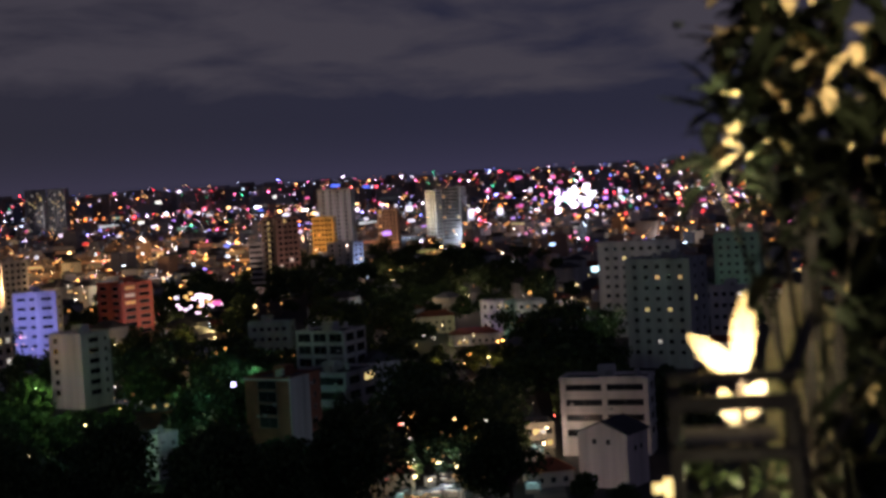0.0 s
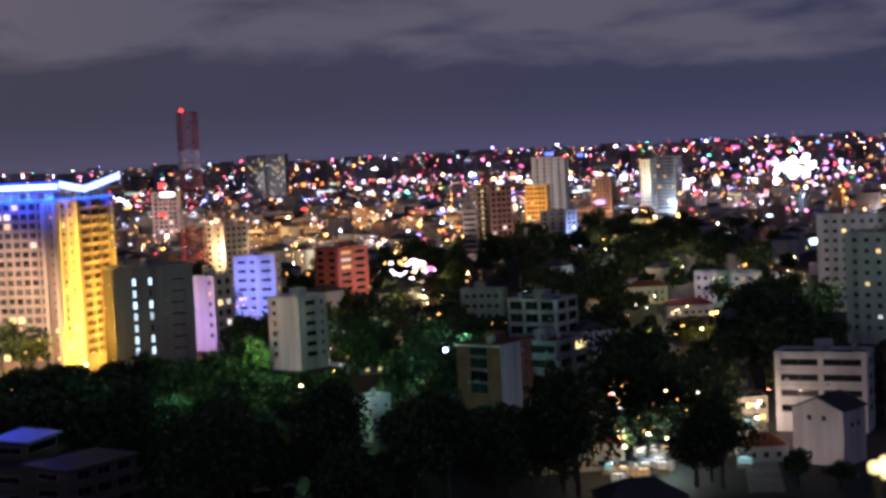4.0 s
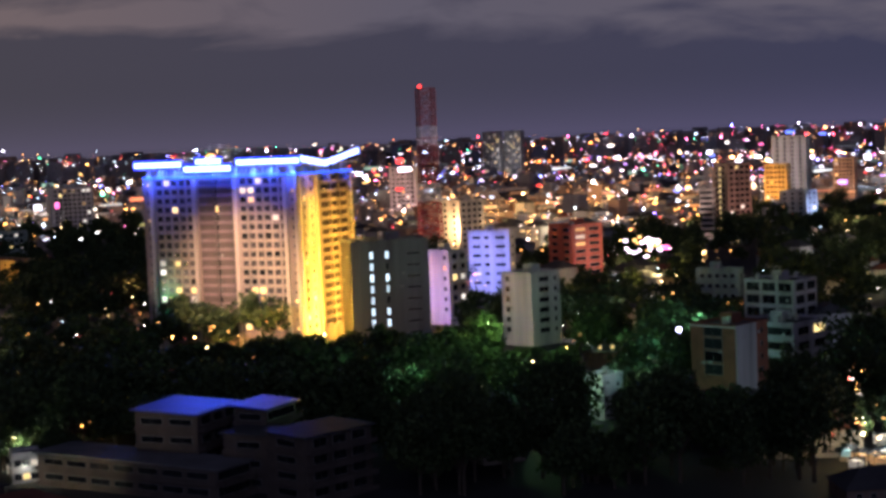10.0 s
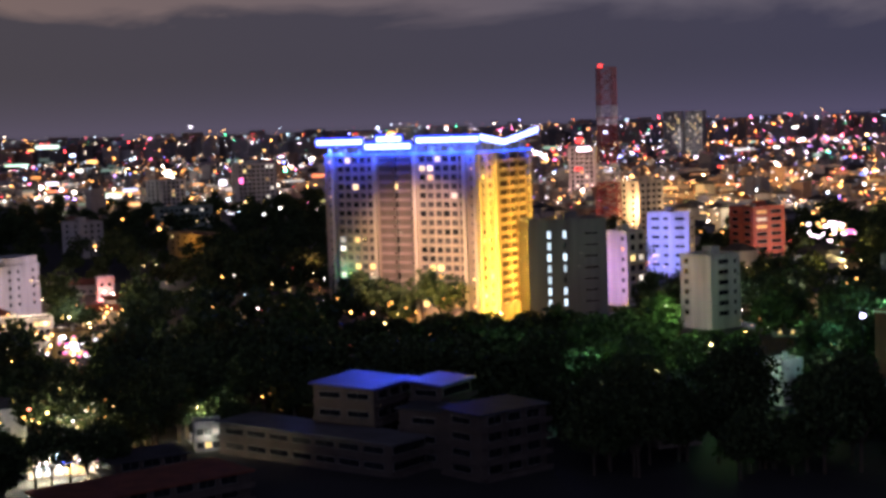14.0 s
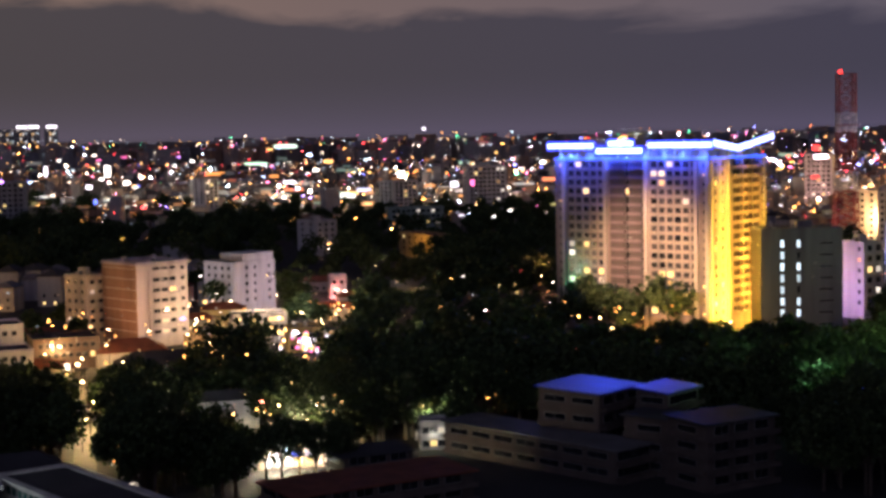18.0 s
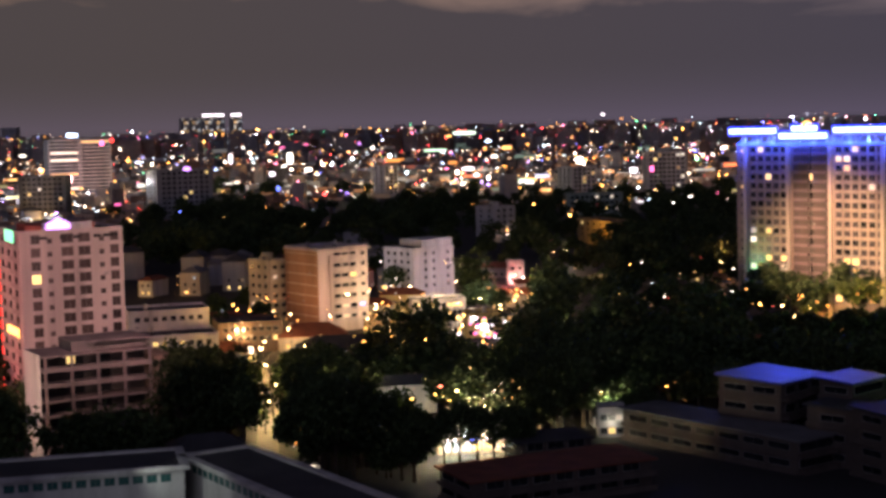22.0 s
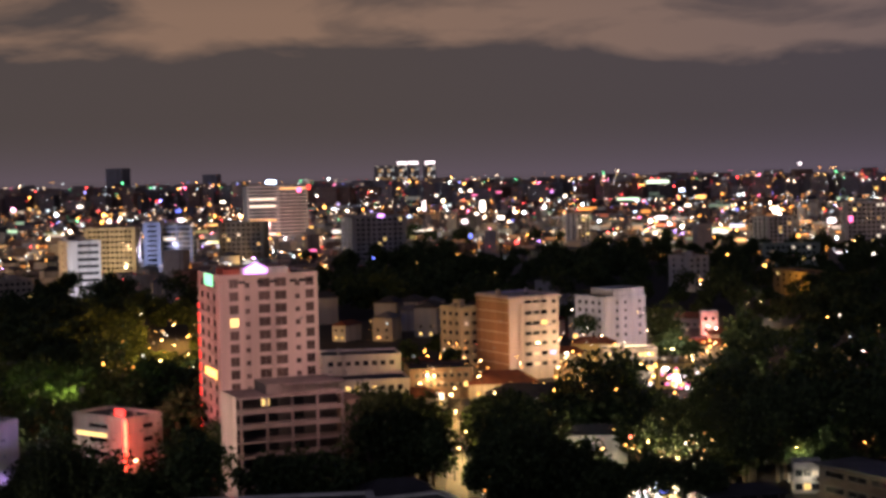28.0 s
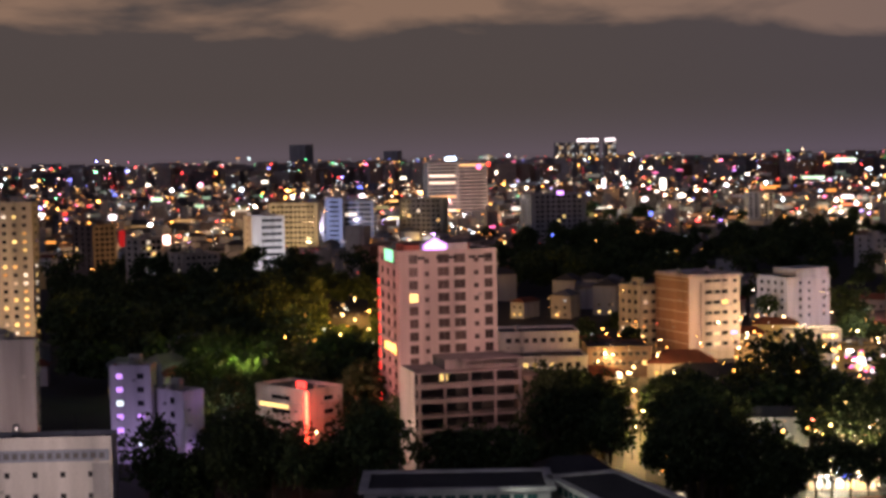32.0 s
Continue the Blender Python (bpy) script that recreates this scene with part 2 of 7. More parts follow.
# ---- building blocks ----
def box(bm, x0, y0, z0, x1, y1, z1, mat=0):
    v = [bm.verts.new(p) for p in ((x0, y0, z0), (x1, y0, z0), (x1, y1, z0), (x0, y1, z0), (x0, y0, z1), (x1, y0, z1), (x1, y1, z1), (x0, y1, z1))]
    for f in ((3, 2, 1, 0), (4, 5, 6, 7), (0, 1, 5, 4), (1, 2, 6, 5), (2, 3, 7, 6), (3, 0, 4, 7)):
        bm.faces.new([v[i] for i in f]).material_index = mat
    return v


def rod(bm, a, b, r0, r1=None, sides=6):
    a, b = Vector(a), Vector(b)
    r1 = r0 if r1 is None else r1
    q = (b - a).to_track_quat("Z", "Y")
    ring = []
    for p, r in ((a, r0), (b, r1)):
        ring.append([bm.verts.new(p + q @ Vector((r * math.cos(2 * math.pi * i / sides), r * math.sin(2 * math.pi * i / sides), 0))) for i in range(sides)])
    for i in range(sides):
        j = (i + 1) % sides
        bm.faces.new((ring[0][i], ring[0][j], ring[1][j], ring[1][i]))
    bm.faces.new(ring[0][::-1]), bm.faces.new(ring[1])


def mesh_of(name, bm, *mats):
    me = bpy.data.meshes.new(name)
    bm.to_mesh(me)
    bm.free()
    for m in mats:
        me.materials.append(m)
    return me


def part(name, bm, material, parent, label=""):
    """Links a bmesh (or a mesh) as one part under its thing."""
    me = bm if isinstance(bm, bpy.types.Mesh) else mesh_of(name, bm, *(material if isinstance(material, (list, tuple)) else (material,)))
    ob = new(name, me)
    ob.parent = parent
    if label:
        tagged(ob, label)
    return ob


def thing(name, m, label, category, group="", kind=""):
    ob = new(name)
    ob.empty_display_size = 0.5
    ob.matrix_world = m
    return tagged(ob, label, category, group, kind)


def solid(name, parent, material, *boxes, label=""):
    bm = bmesh.new()
    for b in boxes:
        box(bm, *b)
    return part(name, bm, material, parent, label)


PANES = {}


def pane_mesh(w, h, glass, side, frame_mat=None):
    """One window: a frame with its pane and a mullion, 5 cm proud of the wall. side 0 faces -y, side 1 faces -x."""
    key = (round(w, 2), round(h, 2), glass.name, side)
    if key not in PANES:
        bm = bmesh.new()
        t = 0.10
        box(bm, -w / 2, -0.05, 0, w / 2, 0.02, h, 1)
        box(bm, -w / 2 + t, -0.075, t, -0.03, -0.04, h - t, 0)
        box(bm, 0.03, -0.075, t, w / 2 - t, -0.04, h - t, 0)
        if side:
            bmesh.ops.rotate(bm, verts=bm.verts, cent=(0, 0, 0), matrix=Matrix.Rotation(-math.pi / 2, 3, "Z"))
        PANES[key] = mesh_of("window", bm, glass, frame_mat or FRAMEM)
    return PANES[key]


def put_window(parent, w, h, glass, side, u, z):
    ob = part("window", pane_mesh(w, h, glass, side), None, parent)
    ob.location = (u, 0, z) if side == 0 else (0, u, z)
    return ob


def corner_frame(aL, aM, aR, d, phi):
    """The frame of a block whose near corner stands at (aM, d): its right face recedes by phi degrees; returns pose and both widths."""
    m = at(aM, d)
    right = Vector((math.cos(radians(aM)), math.sin(radians(aM)), 0))
    away = Vector((-math.sin(radians(aM)), math.cos(radians(aM)), 0))
    c, s = math.cos(radians(phi)), math.sin(radians(phi))
    ur, ul = right * c + away * s, -right * s + away * c

    def reach(u, az):
        n = Vector((math.cos(radians(az)), math.sin(radians(az)), 0))
        return -m.dot(n) / u.dot(n)
    return Matrix.Translation(m) @ Matrix.Rotation(math.atan2(ur.y, ur.x), 4, "Z"), abs(reach(ur, aR)), abs(reach(ul, aL))


def block(name, label, category, aL, aM, aR, d, top, phi, wall, floors, right=(), left=(), lit=0.1, lit_mats=None, size=(1.6, 1.5),
          bands=0.0, band_mat=None, parapet=0.9, hut=True, pane=None, depth=None, width=None, roof=None, group="", first=1, balcony=(), fins=0):
    """A block of flats, offices or a hotel: body, parapet, roof hut, floor bands, and each window on its two sides to the street."""
    m, w, dp = corner_frame(aL, aM, aR, d, phi)
    w, dp = width or w, depth or dp
    dp, w = max(dp, 6.0), max(w, 6.0)
    rng = random.Random(name + label)
    b = thing(name, m, label, category, group)
    solid("wall", b, wall, (0, 0, 0, w, dp, top))
    t = 0.25
    if parapet:
        solid("parapet", b, wall, (-0.06, -0.06, top, w + 0.06, t, top + parapet), (-0.06, dp - t, top, w + 0.06, dp + 0.06, top + parapet),
              (-0.06, t, top, t, dp - t, top + parapet), (w - t, t, top, w + 0.06, dp - t, top + parapet))
    top_roof = solid("roof", b, roof or ROOFDARK, (t, t, top + 0.004, w - t, dp - t, top + 0.12))
    if hut:
        hx, hy = w * rng.uniform(0.3, 0.6), dp * rng.uniform(0.3, 0.55)
        solid("stair_hut", b, wall, (hx, hy, top + 0.12, hx + min(5, w * 0.3), hy + min(4, dp * 0.3), top + 3.0))
        solid("water_tank", b, FRAMEM, (hx - 2.4, hy, top + 0.12, hx - 0.8, hy + 1.6, top + 2.0))
    if d < 900:
        for i in range(3 if d < 600 else 1):
            x, y = rng.uniform(0.1, 0.85) * w, rng.uniform(0.08, 0.8) * dp
            kind = rng.randrange(3)
            if kind == 0:
                bm = bmesh.new()
                rod(bm, (x, y, top + 0.7), (x, y, top + 2.3), 0.7, 0.7, 12)
                rod(bm, (x, y, top + 2.3), (x, y, top + 2.6), 0.7, 0.2, 12)
                part("water_tank", bm, STEELTANK, top_roof)
                solid("tank_stand", top_roof, STEEL, (x - 0.6, y - 0.6, top + 0.12, x + 0.6, y + 0.6, top + 0.7))
            elif kind == 1:
                bm = bmesh.new()
                rod(bm, (x, y, top + 0.12), (x, y, top + 4.2), 0.05, 0.03, 5)
                rod(bm, (x - 0.7, y, top + 3.6), (x + 0.7, y, top + 3.6), 0.03, 0.03, 4)
                part("antenna", bm, STEEL, top_roof)
            else:
                solid("air_conditioner", top_roof, FRAMEM, (x, y, top + 0.12, x + 1.1, y + 0.8, top + 1.0))
        for i in range(5 if d < 600 else 0):
            side = rng.random() < 0.5
            z = top * rng.uniform(0.3, 0.9)
            if side:
                y = rng.uniform(0.05, 0.9) * dp
                solid("air_conditioner", b, FRAMEM, (-0.45, y, z, 0, y + 0.9, z + 0.6))
            else:
                x = rng.uniform(0.05, 0.9) * w
                solid("air_conditioner", b, FRAMEM, (x, -0.45, z, x + 0.9, 0, z + 0.6))
    fh = top / floors
    rows = {}
    lit_mats = lit_mats or [W_WARM, W_WHITE, W_YEL]
    for side, cols, ext in ((0, right, w), (1, left, dp)):
        for f in range(first, floors):
            z = f * fh + (fh - size[1]) * 0.5
            for c in cols:
                u, ww, wh = (c, size[0], size[1]) if isinstance(c, (int, float)) else c
                glass = rng.choice(lit_mats) if rng.random() < (lit(f) if callable(lit) else lit) else (pane or GLASS)
                if d > 800:
                    rows.setdefault(glass.name, (glass, bmesh.new()))
                    x, o = u * ext, -0.06
                    q = (x - ww / 2, o, z, x + ww / 2, 0.02, z + wh) if side == 0 else (o, x - ww / 2, z, 0.02, x + ww / 2, z + wh)
                    box(rows[glass.name][1], *q)
                else:
                    put_window(b, ww, wh, glass, side, u * ext, z)
        if bands:
            for f in range(1, floors + 1):
                z = f * fh - 0.18
                bx = (0, -bands, z, w, 0, z + 0.36) if side == 0 else (-bands, -bands, z, 0, dp, z + 0.36)
                if cols:
                    solid("floor_band", b, band_mat or wall, bx)
    for glass, bmw in rows.values():
        tagged(part("window_grid", bmw, glass, b), kind="stuff")
    for side, u0, u1, deep in balcony:
        ext = w if side == 0 else dp
        for f in range(first, floors):
            z = f * fh
            if side == 0:
                solid("balcony", b, wall, (u0 * ext, -deep, z, u1 * ext, 0, z + 0.15), (u0 * ext, -deep, z + 0.15, u1 * ext, -deep + 0.1, z + 1.0))
            else:
                solid("balcony", b, wall, (-deep, u0 * ext, z, 0, u1 * ext, z + 0.15), (-deep, u0 * ext, z + 0.15, -deep + 0.1, u1 * ext, z + 1.0))
    for i in range(fins):
        u = w * (i + 0.5) / fins
        solid("pilaster", b, wall, (u - 0.25, -0.35, 0, u + 0.25, 0, top))
    return b, w, dp


def sign(label, az, d, z, w, h, mat, category="billboard", tilt=0.0, group="lit signs over the streets", pole=True):
    """A lit sign: a shining panel in a casing, on a leg."""
    s = thing("billboard", Matrix.Translation(at(az, d, z)) @ Matrix.Rotation(radians(az + tilt), 4, "Z"), label, category, group)
    bm = bmesh.new()
    ring = [(math.cos(math.pi * i / 6), math.sin(math.pi * i / 6)) for i in range(12)]
    pts = [(w / 2 * math.copysign(abs(c) ** 0.4, c), h / 2 + h / 2 * math.copysign(abs(s2) ** 0.4, s2)) for c, s2 in ring]
    fr = [bm.verts.new((x, -0.12, z2)) for x, z2 in pts]
    bk = [bm.verts.new((x, 0, z2)) for x, z2 in pts]
    bm.faces.new(fr)
    for i in range(12):
        bm.faces.new((fr[i], bk[i], bk[(i + 1) % 12], fr[(i + 1) % 12]))
    solid("casing", s, STEEL, (-w / 2 * 0.9, 0, h * 0.1, w / 2 * 0.9, 0.35, h * 0.9))
    part("panel", bm, mat, s)
    if pole:
        solid("leg", s, STEEL, (-0.14, 0.05, -z, 0.14, 0.3, h * 0.1))
    return s


def even(n, a=0.06, b=0.94):
    return [a + (b - a) * (i + 0.5) / n for i in range(n)]


# ---- ground ----
bm = bmesh.new()
rings = [0, 60, 200, 320, 450, 650, 1000, 1700, 3000, 4990]
segs = 48
grid = [[bm.verts.new((r * math.cos(2 * math.pi * i / segs), r * math.sin(2 * math.pi * i / segs), 0)) for i in range(segs)] for r in rings[1:]]
mid = bm.verts.new((0, 0, 0))
for i in range(segs):
    j = (i + 1) % segs
    bm.faces.new((mid, grid[0][i], grid[0][j]))
    for a, b2 in zip(grid, grid[1:]):
        bm.faces.new((a[i], b2[i], b2[j], a[j]))
tagged(new("ground", mesh_of("ground", bm, GROUNDM)), "dark asphalt and soil ground of the city", "ground", kind="structure")

# ---- the tower block with the neon crown ----
TOWERPANE = surface("smoky_window_glass", (0.05, 0.046, 0.045), rough=0.15, grain=0.1, stain=0.3, bump=0, vary=0.8)
APTWALL = surface("tan_tower_render", (0.36, 0.29, 0.23), streak=True)
apt, AW, AD = block("apartment_tower", "tall cream apartment tower with blue neon crown and yellow floodlit side", "apartment tower",
                    26.88, 21.44, 19.48, 545, 60, 60, APTWALL, 19,
                    right=[(0.10, 1.2, 1.6), (0.22, 1.2, 1.6), (0.46, 2.6, 1.7), (0.60, 2.6, 1.7), (0.78, 2.0, 1.6)],
                    left=[(0.035, 1.0, 1.2)] + [(0.095 + 0.05 * i, 2.4, 2.1) for i in range(6)] + [(0.515, 1.2, 2.2)] + [(0.69 + 0.05 * i, 2.4, 2.1) for i in range(5)] + [(0.965, 1.0, 1.2)],
                    lit=lambda f: 0.20 if f < 8 else 0.07, lit_mats=[W_WARM, W_YEL, W_YEL, W_WHITE], first=2, pane=TOWERPANE, balcony=((0, 0.33, 0.90, 1.3),))
RECESS_SHADE = surface("painted_recess_shade", (0.07, 0.05, 0.04), streak=True)
MAUVE = surface("mauve_balcony_render", (0.22, 0.17, 0.17), streak=True)
for f in range(2, 19):
    for u in (0.415, 0.53):
        solid("balcony", apt, MAUVE, (-0.9, u * AD, f * 60 / 19 - 0.1, 0, (u + 0.09) * AD, f * 60 / 19 + 1.0))
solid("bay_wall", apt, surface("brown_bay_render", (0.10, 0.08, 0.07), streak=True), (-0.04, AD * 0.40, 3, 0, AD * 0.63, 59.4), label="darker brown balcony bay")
# flat dark panels: the shade inside the balconies is put into their colour
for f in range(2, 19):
    solid("balcony_recess", apt, RECESS_SHADE, (AW * 0.40, -0.08, f * 60 / 19 + 1.0, AW * 0.86, -0.004, f * 60 / 19 + 2.7))
    for u in (0.52, 0.68):
        solid("balcony_wall", apt, APTWALL, (AW * u, -1.3, f * 60 / 19 + 0.15, AW * u + 0.4, 0, f * 60 / 19 + 2.9))
# flat dark strip stands in for the recessed slot
solid("dark_slot", apt, DARKGREY, (AW * 0.055, -0.05, 3, AW * 0.16, 0, 59.0), label="flat dark strip in place of a window slot")
for u in (0.0, 0.07, 0.385, 0.65, 0.93):
    solid("pilaster", apt, CREAM, (-0.7, u * AD, 0, 0, u * AD + 1.4, 60.0))
for u in (0.0, 0.30, 0.92):
    solid("pilaster", apt, CREAM, (u * AW, -0.6, 0, u * AW + 1.2, 0, 60.0))
HALO = shining("blue_neon_halo", (0.03, 0.06, 1.0), 2.2)
TUBE = shining("blue_light_tube", (0.04, 0.12, 1.0), 5.0)
solid("crown_wall", apt, WHITE, (1.0, 1.0, 60.12, AW - 1.0, AD - 1.0, 63.4))
solid("crown_slab", apt, WHITE, (-1.6, -1.6, 63.4, AW + 1.6, AD + 1.6, 64.0))
solid("crown_drum", apt, WHITE, (2, AD * 0.55, 64.0, 9, AD * 0.80, 66.2))
for u0, u1, z0, z1 in ((0.72, 1.03, 63.9, 66.1), (0.40, 0.70, 62.0, 64.3), (-0.03, 0.36, 63.9, 66.1), (0.46, 0.62, 64.6, 66.8)):
    solid("neon_strip", apt, NEON, (-2.0, u0 * AD, z0 + 0.5, -1.65, u1 * AD, z1 + 0.1), label="blue-white neon band")
    # larger glowing sheet added behind each strip to imitate its blue fringe
    solid("neon_backing", apt, HALO, (-1.60, u0 * AD - 0.5, z0 - 0.2, -1.45, u1 * AD + 0.5, z1 + 0.8), label="added glowing sheet for the blue neon fringe")
for k in range(19):
    solid("crown_pier", apt, WHITE, (0.35, AD * (0.01 + 0.052 * k), 60.12, 1.0, AD * (0.01 + 0.052 * k) + 0.9, 63.4))
for k in range(7):
    solid("crown_pier", apt, WHITE, (AW * (0.03 + 0.15 * k), 0.35, 60.12, AW * (0.03 + 0.15 * k) + 0.8, 1.0, 63.4))
solid("blue_tube", apt, TUBE, (-0.22, 0.2, 60.55, -0.08, AD - 0.2, 60.85), label="blue light tube along the parapet")
solid("blue_tube", apt, TUBE, (0.2, -0.22, 60.55, AW - 0.2, -0.08, 60.85), label="blue light tube along the parapet")
bm = bmesh.new()
for (u0, z0), (u1, z1) in zip(((0.0, 64.9), (0.42, 62.8), (1.06, 66.6)), ((0.42, 62.8), (1.06, 66.6))):
    a, b2 = Vector((u0 * AW, -1.9, z0)), Vector((u1 * AW, -1.9, z1))
    vs = [bm.verts.new(p) for p in (a, b2, b2 + Vector((0, 0, 2.0)), a + Vector((0, 0, 2.0)))]
    ws = [bm.verts.new(v.co + Vector((0, 0.3, 0))) for v in vs]
    bm.faces.new(vs[::1]), bm.faces.new(ws[::-1])
    for i in range(4):
        bm.faces.new((vs[i], ws[i], ws[(i + 1) % 4], vs[(i + 1) % 4]))
part("neon_wave", bm, NEON, apt, "bent blue-white neon band")
bm = bmesh.new()
bmesh.ops.create_uvsphere(bm, u_segments=16, v_segments=8, radius=2.2, matrix=Matrix.Translation((0, AD * 0.54, 66.4)))
part("dome", bm, S_WARM, apt, "glowing orange dome on the roof")
am = apt.matrix_world
for u in (0.04, 0.16, 0.28, 0.40, 0.52, 0.64, 0.76, 0.88, 0.97):
    flood("crown_flood", am @ Vector((-2.6, u * AD, 62.4)), am @ Vector((0.0, u * AD, 58.2)), (0.02, 0.07, 1.0), 11000, 88)
    bulb("crown_light", am @ Vector((-0.9, u * AD, 61.6)), (0.05, 0.12, 1.0), 1500, 0.2)
for u in (0.15, 0.5, 0.85):
    flood("crown_flood", am @ Vector((u * AW, -3.0, 61.6)), am @ Vector((u * AW, 0.0, 58.6)), (0.03, 0.08, 1.0), 6000, 84)
for u, p in ((0.10, 170000), (0.5, 190000), (0.8, 110000)):
    flood("yellow_flood", am @ Vector((u * AW, -13, 2)), am @ Vector((u * AW, 0, 20)), (1.0, 0.50, 0.035), p, 95)
for k in range(8):
    for u, p in ((0.20, 6500), (0.55, 2600), (0.84, 2600)):
        bulb("wall_lamp", am @ Vector((u * AW, -3.4, 5 + k * 6.6)), (1.0, 0.50, 0.05), p * (1.6 - 0.15 * k), 0.3)
flood("yellow_flood", am @ Vector((-22, 0.08 * AD, 3)), am @ Vector((0, 0.15 * AD, 22)), (1.0, 0.56, 0.12), 50000, 80)
flood("yellow_flood", am @ Vector((-14, 0.42 * AD, 2)), am @ Vector((0, 0.42 * AD, 10)), (1.0, 0.50, 0.12), 9000, 90)
# unseen warm spot added in mid-air to brighten the left face
flood("warm_flood", am @ Vector((-55, 0.3 * AD, 30)), am @ Vector((0, 0.36 * AD, 25)), (1.0, 0.60, 0.34), 330000, 62)
flood("green_flood", am @ Vector((-10, 0.83 * AD, 3)), am @ Vector((0, 0.80 * AD, 14)), (0.03, 1.0, 0.30), 34000, 60)

# ---- the hotel and the open concrete frame before it ----
hotel, HW, HD = block("hotel", "pale pink hotel block with dark windows and lit roof sign", "hotel", 53.1, 52.25, 48.72, 388, 47.5, 12, PINKISH, 15,
                      right=[(0.15, 2.3, 2.3), (0.285, 1.3, 1.3), (0.455, 3.0, 2.3), (0.62, 3.0, 2.3), (0.79, 1.3, 1.3), (0.915, 2.2, 2.3)],
                      left=[(0.2, 2.2, 1.7), (0.5, 2.2, 1.7), (0.8, 2.2, 1.7)], lit=0.006, size=(1.8, 1.7), first=3, depth=24, hut=False, pane=surface("grey_curtained_glass", (0.13, 0.10, 0.09), rough=0.2, grain=0.1, stain=0.3, bump=0, vary=0.6), balcony=((1, 0.1, 0.9, 0.8),))
hm = hotel.matrix_world
for u in (0.15, 0.23, 0.42, 0.55, 0.75, 0.84, 0.92):
    put_window(hotel, 1.9, 0.9, GLASS, 0, u * HW, 46.0)
solid("cornice", hotel, PINKISH, (-0.3, -0.3, 44.3, HW + 0.3, 0, 44.7))
solid("penthouse", hotel, REDPAINT, (2, 3, 47.62, HW - 6, 12, 49.6), label="red painted roof storey")
solid("penthouse", hotel, WHITE, (6, 1.2, 47.62, HW - 7, 2.6, 49.9))
bm = bmesh.new()
vs = [(-2.8, 0), (2.8, 0), (2.8, 1.4), (0, 2.9), (-2.8, 1.4)]
fr = [bm.verts.new((9.5 + x, 0.6, 48.3 + z)) for x, z in vs]
bk = [bm.verts.new((9.5 + x, 1.1, 48.3 + z)) for x, z in vs]
bm.faces.new(fr), bm.faces.new(bk[::-1])
for i in range(5):
    bm.faces.new((fr[i], bk[i], bk[(i + 1) % 5], fr[(i + 1) % 5]))
part("roof_sign", bm, S_VIOLET, hotel, "violet-white lit sign shaped like a gable")
solid("wall_sign", hotel, S_GREEN, (-0.3, 6, 45.4, -0.1, 15, 48.2), label="green-white lit sign")
solid("wall_sign", hotel, S_WARM, (-0.5, 4, 22.6, -0.1, 16, 24.8), label="warm white lit sign")
solid("neon_edge", hotel, S_RED, (-0.25, HD - 0.4, 2, -0.05, HD, 40), label="red neon line")
flood("red_flood", hm @ Vector((-12, HD * 0.7, 4)), hm @ Vector((0, HD * 0.6, 20)), (1.0, 0.10, 0.08), 12000, 90)
# two unseen spots added high in the air to brighten the hotel faces
flood("roof_flood", hm @ Vector((HW * 0.6, -110, 52)), hm @ Vector((HW * 0.5, 0, 33)), (1.0, 0.56, 0.50), 190000, 40)
flood("roof_flood", hm @ Vector((-60, -10, 26)), hm @ Vector((0, 9, 32)), (1.0, 0.34, 0.30), 100000, 60)

fm, FW, FD = corner_frame(52.9, 51.65, 47.9, 352, 14)
PINKGREY = surface("pinkish_grey_concrete", (0.28, 0.23, 0.225), streak=True)
DIMGREY = surface("grey_brown_concrete", (0.24, 0.21, 0.20), streak=True)
SHADEWALL = surface("interior_shade_wall", (0.07, 0.065, 0.065), streak=True)
frame_house = thing("concrete_frame_house", fm, "half-open concrete frame building with slabs and columns", "building")
FD, top = 14.0, 23.0
for i in range(8):
    z = top * i / 7
    solid("slab", frame_house, PINKGREY, (-0.4, -0.8, z, FW + 0.3, FD, z + 0.36))
for i in range(5):
    x = 0.2 + (FW - 0.8) * i / 4
    for y in (-0.6, FD - 0.7):
        solid("column", frame_house, PINKGREY if y < 0 else DIMGREY, (x, y, 0, x + 0.5, y + 0.5, top))
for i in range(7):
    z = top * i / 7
    # near-black walls: the shade of the open storeys is put into the colour
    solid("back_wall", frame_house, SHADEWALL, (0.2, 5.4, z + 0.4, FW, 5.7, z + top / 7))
    if i > 4:
        solid("parapet", frame_house, DIMGREY, (-0.4, -0.72, z + 0.36, FW * 0.98, -0.62, z + 1.0))
    for k in range(4):
        x = FW * (k + 0.5) / 4
        if (i * 3 + k) % 3:
            solid("opening", frame_house, GLASS, (x - 1.3, 5.3, z + 0.5, x + 1.3, 5.42, z + 2.5))
solid("side_wall", frame_house, WHITE, (-0.7, 0.6, 0, -0.4, FD, top + 0.6))
solid("side_wall", frame_house, BROWN, (FW + 0.3, -0.8, 0, FW + 4.6, FD, top - 1.5))
solid("lit_window", frame_house, W_YEL, (6.6, 5.15, top - 2.4, 8.4, 5.25, top - 0.6), label="yellow lit window")
solid("canopy", frame_house, PINKGREY, (FW * 0.42, -0.9, top + 2.6, FW + 0.4, 4, top + 2.9))
solid("roof_storey", frame_house, DIMGREY, (FW * 0.30, 3.0, top + 0.36, FW, FD, top + 2.6))
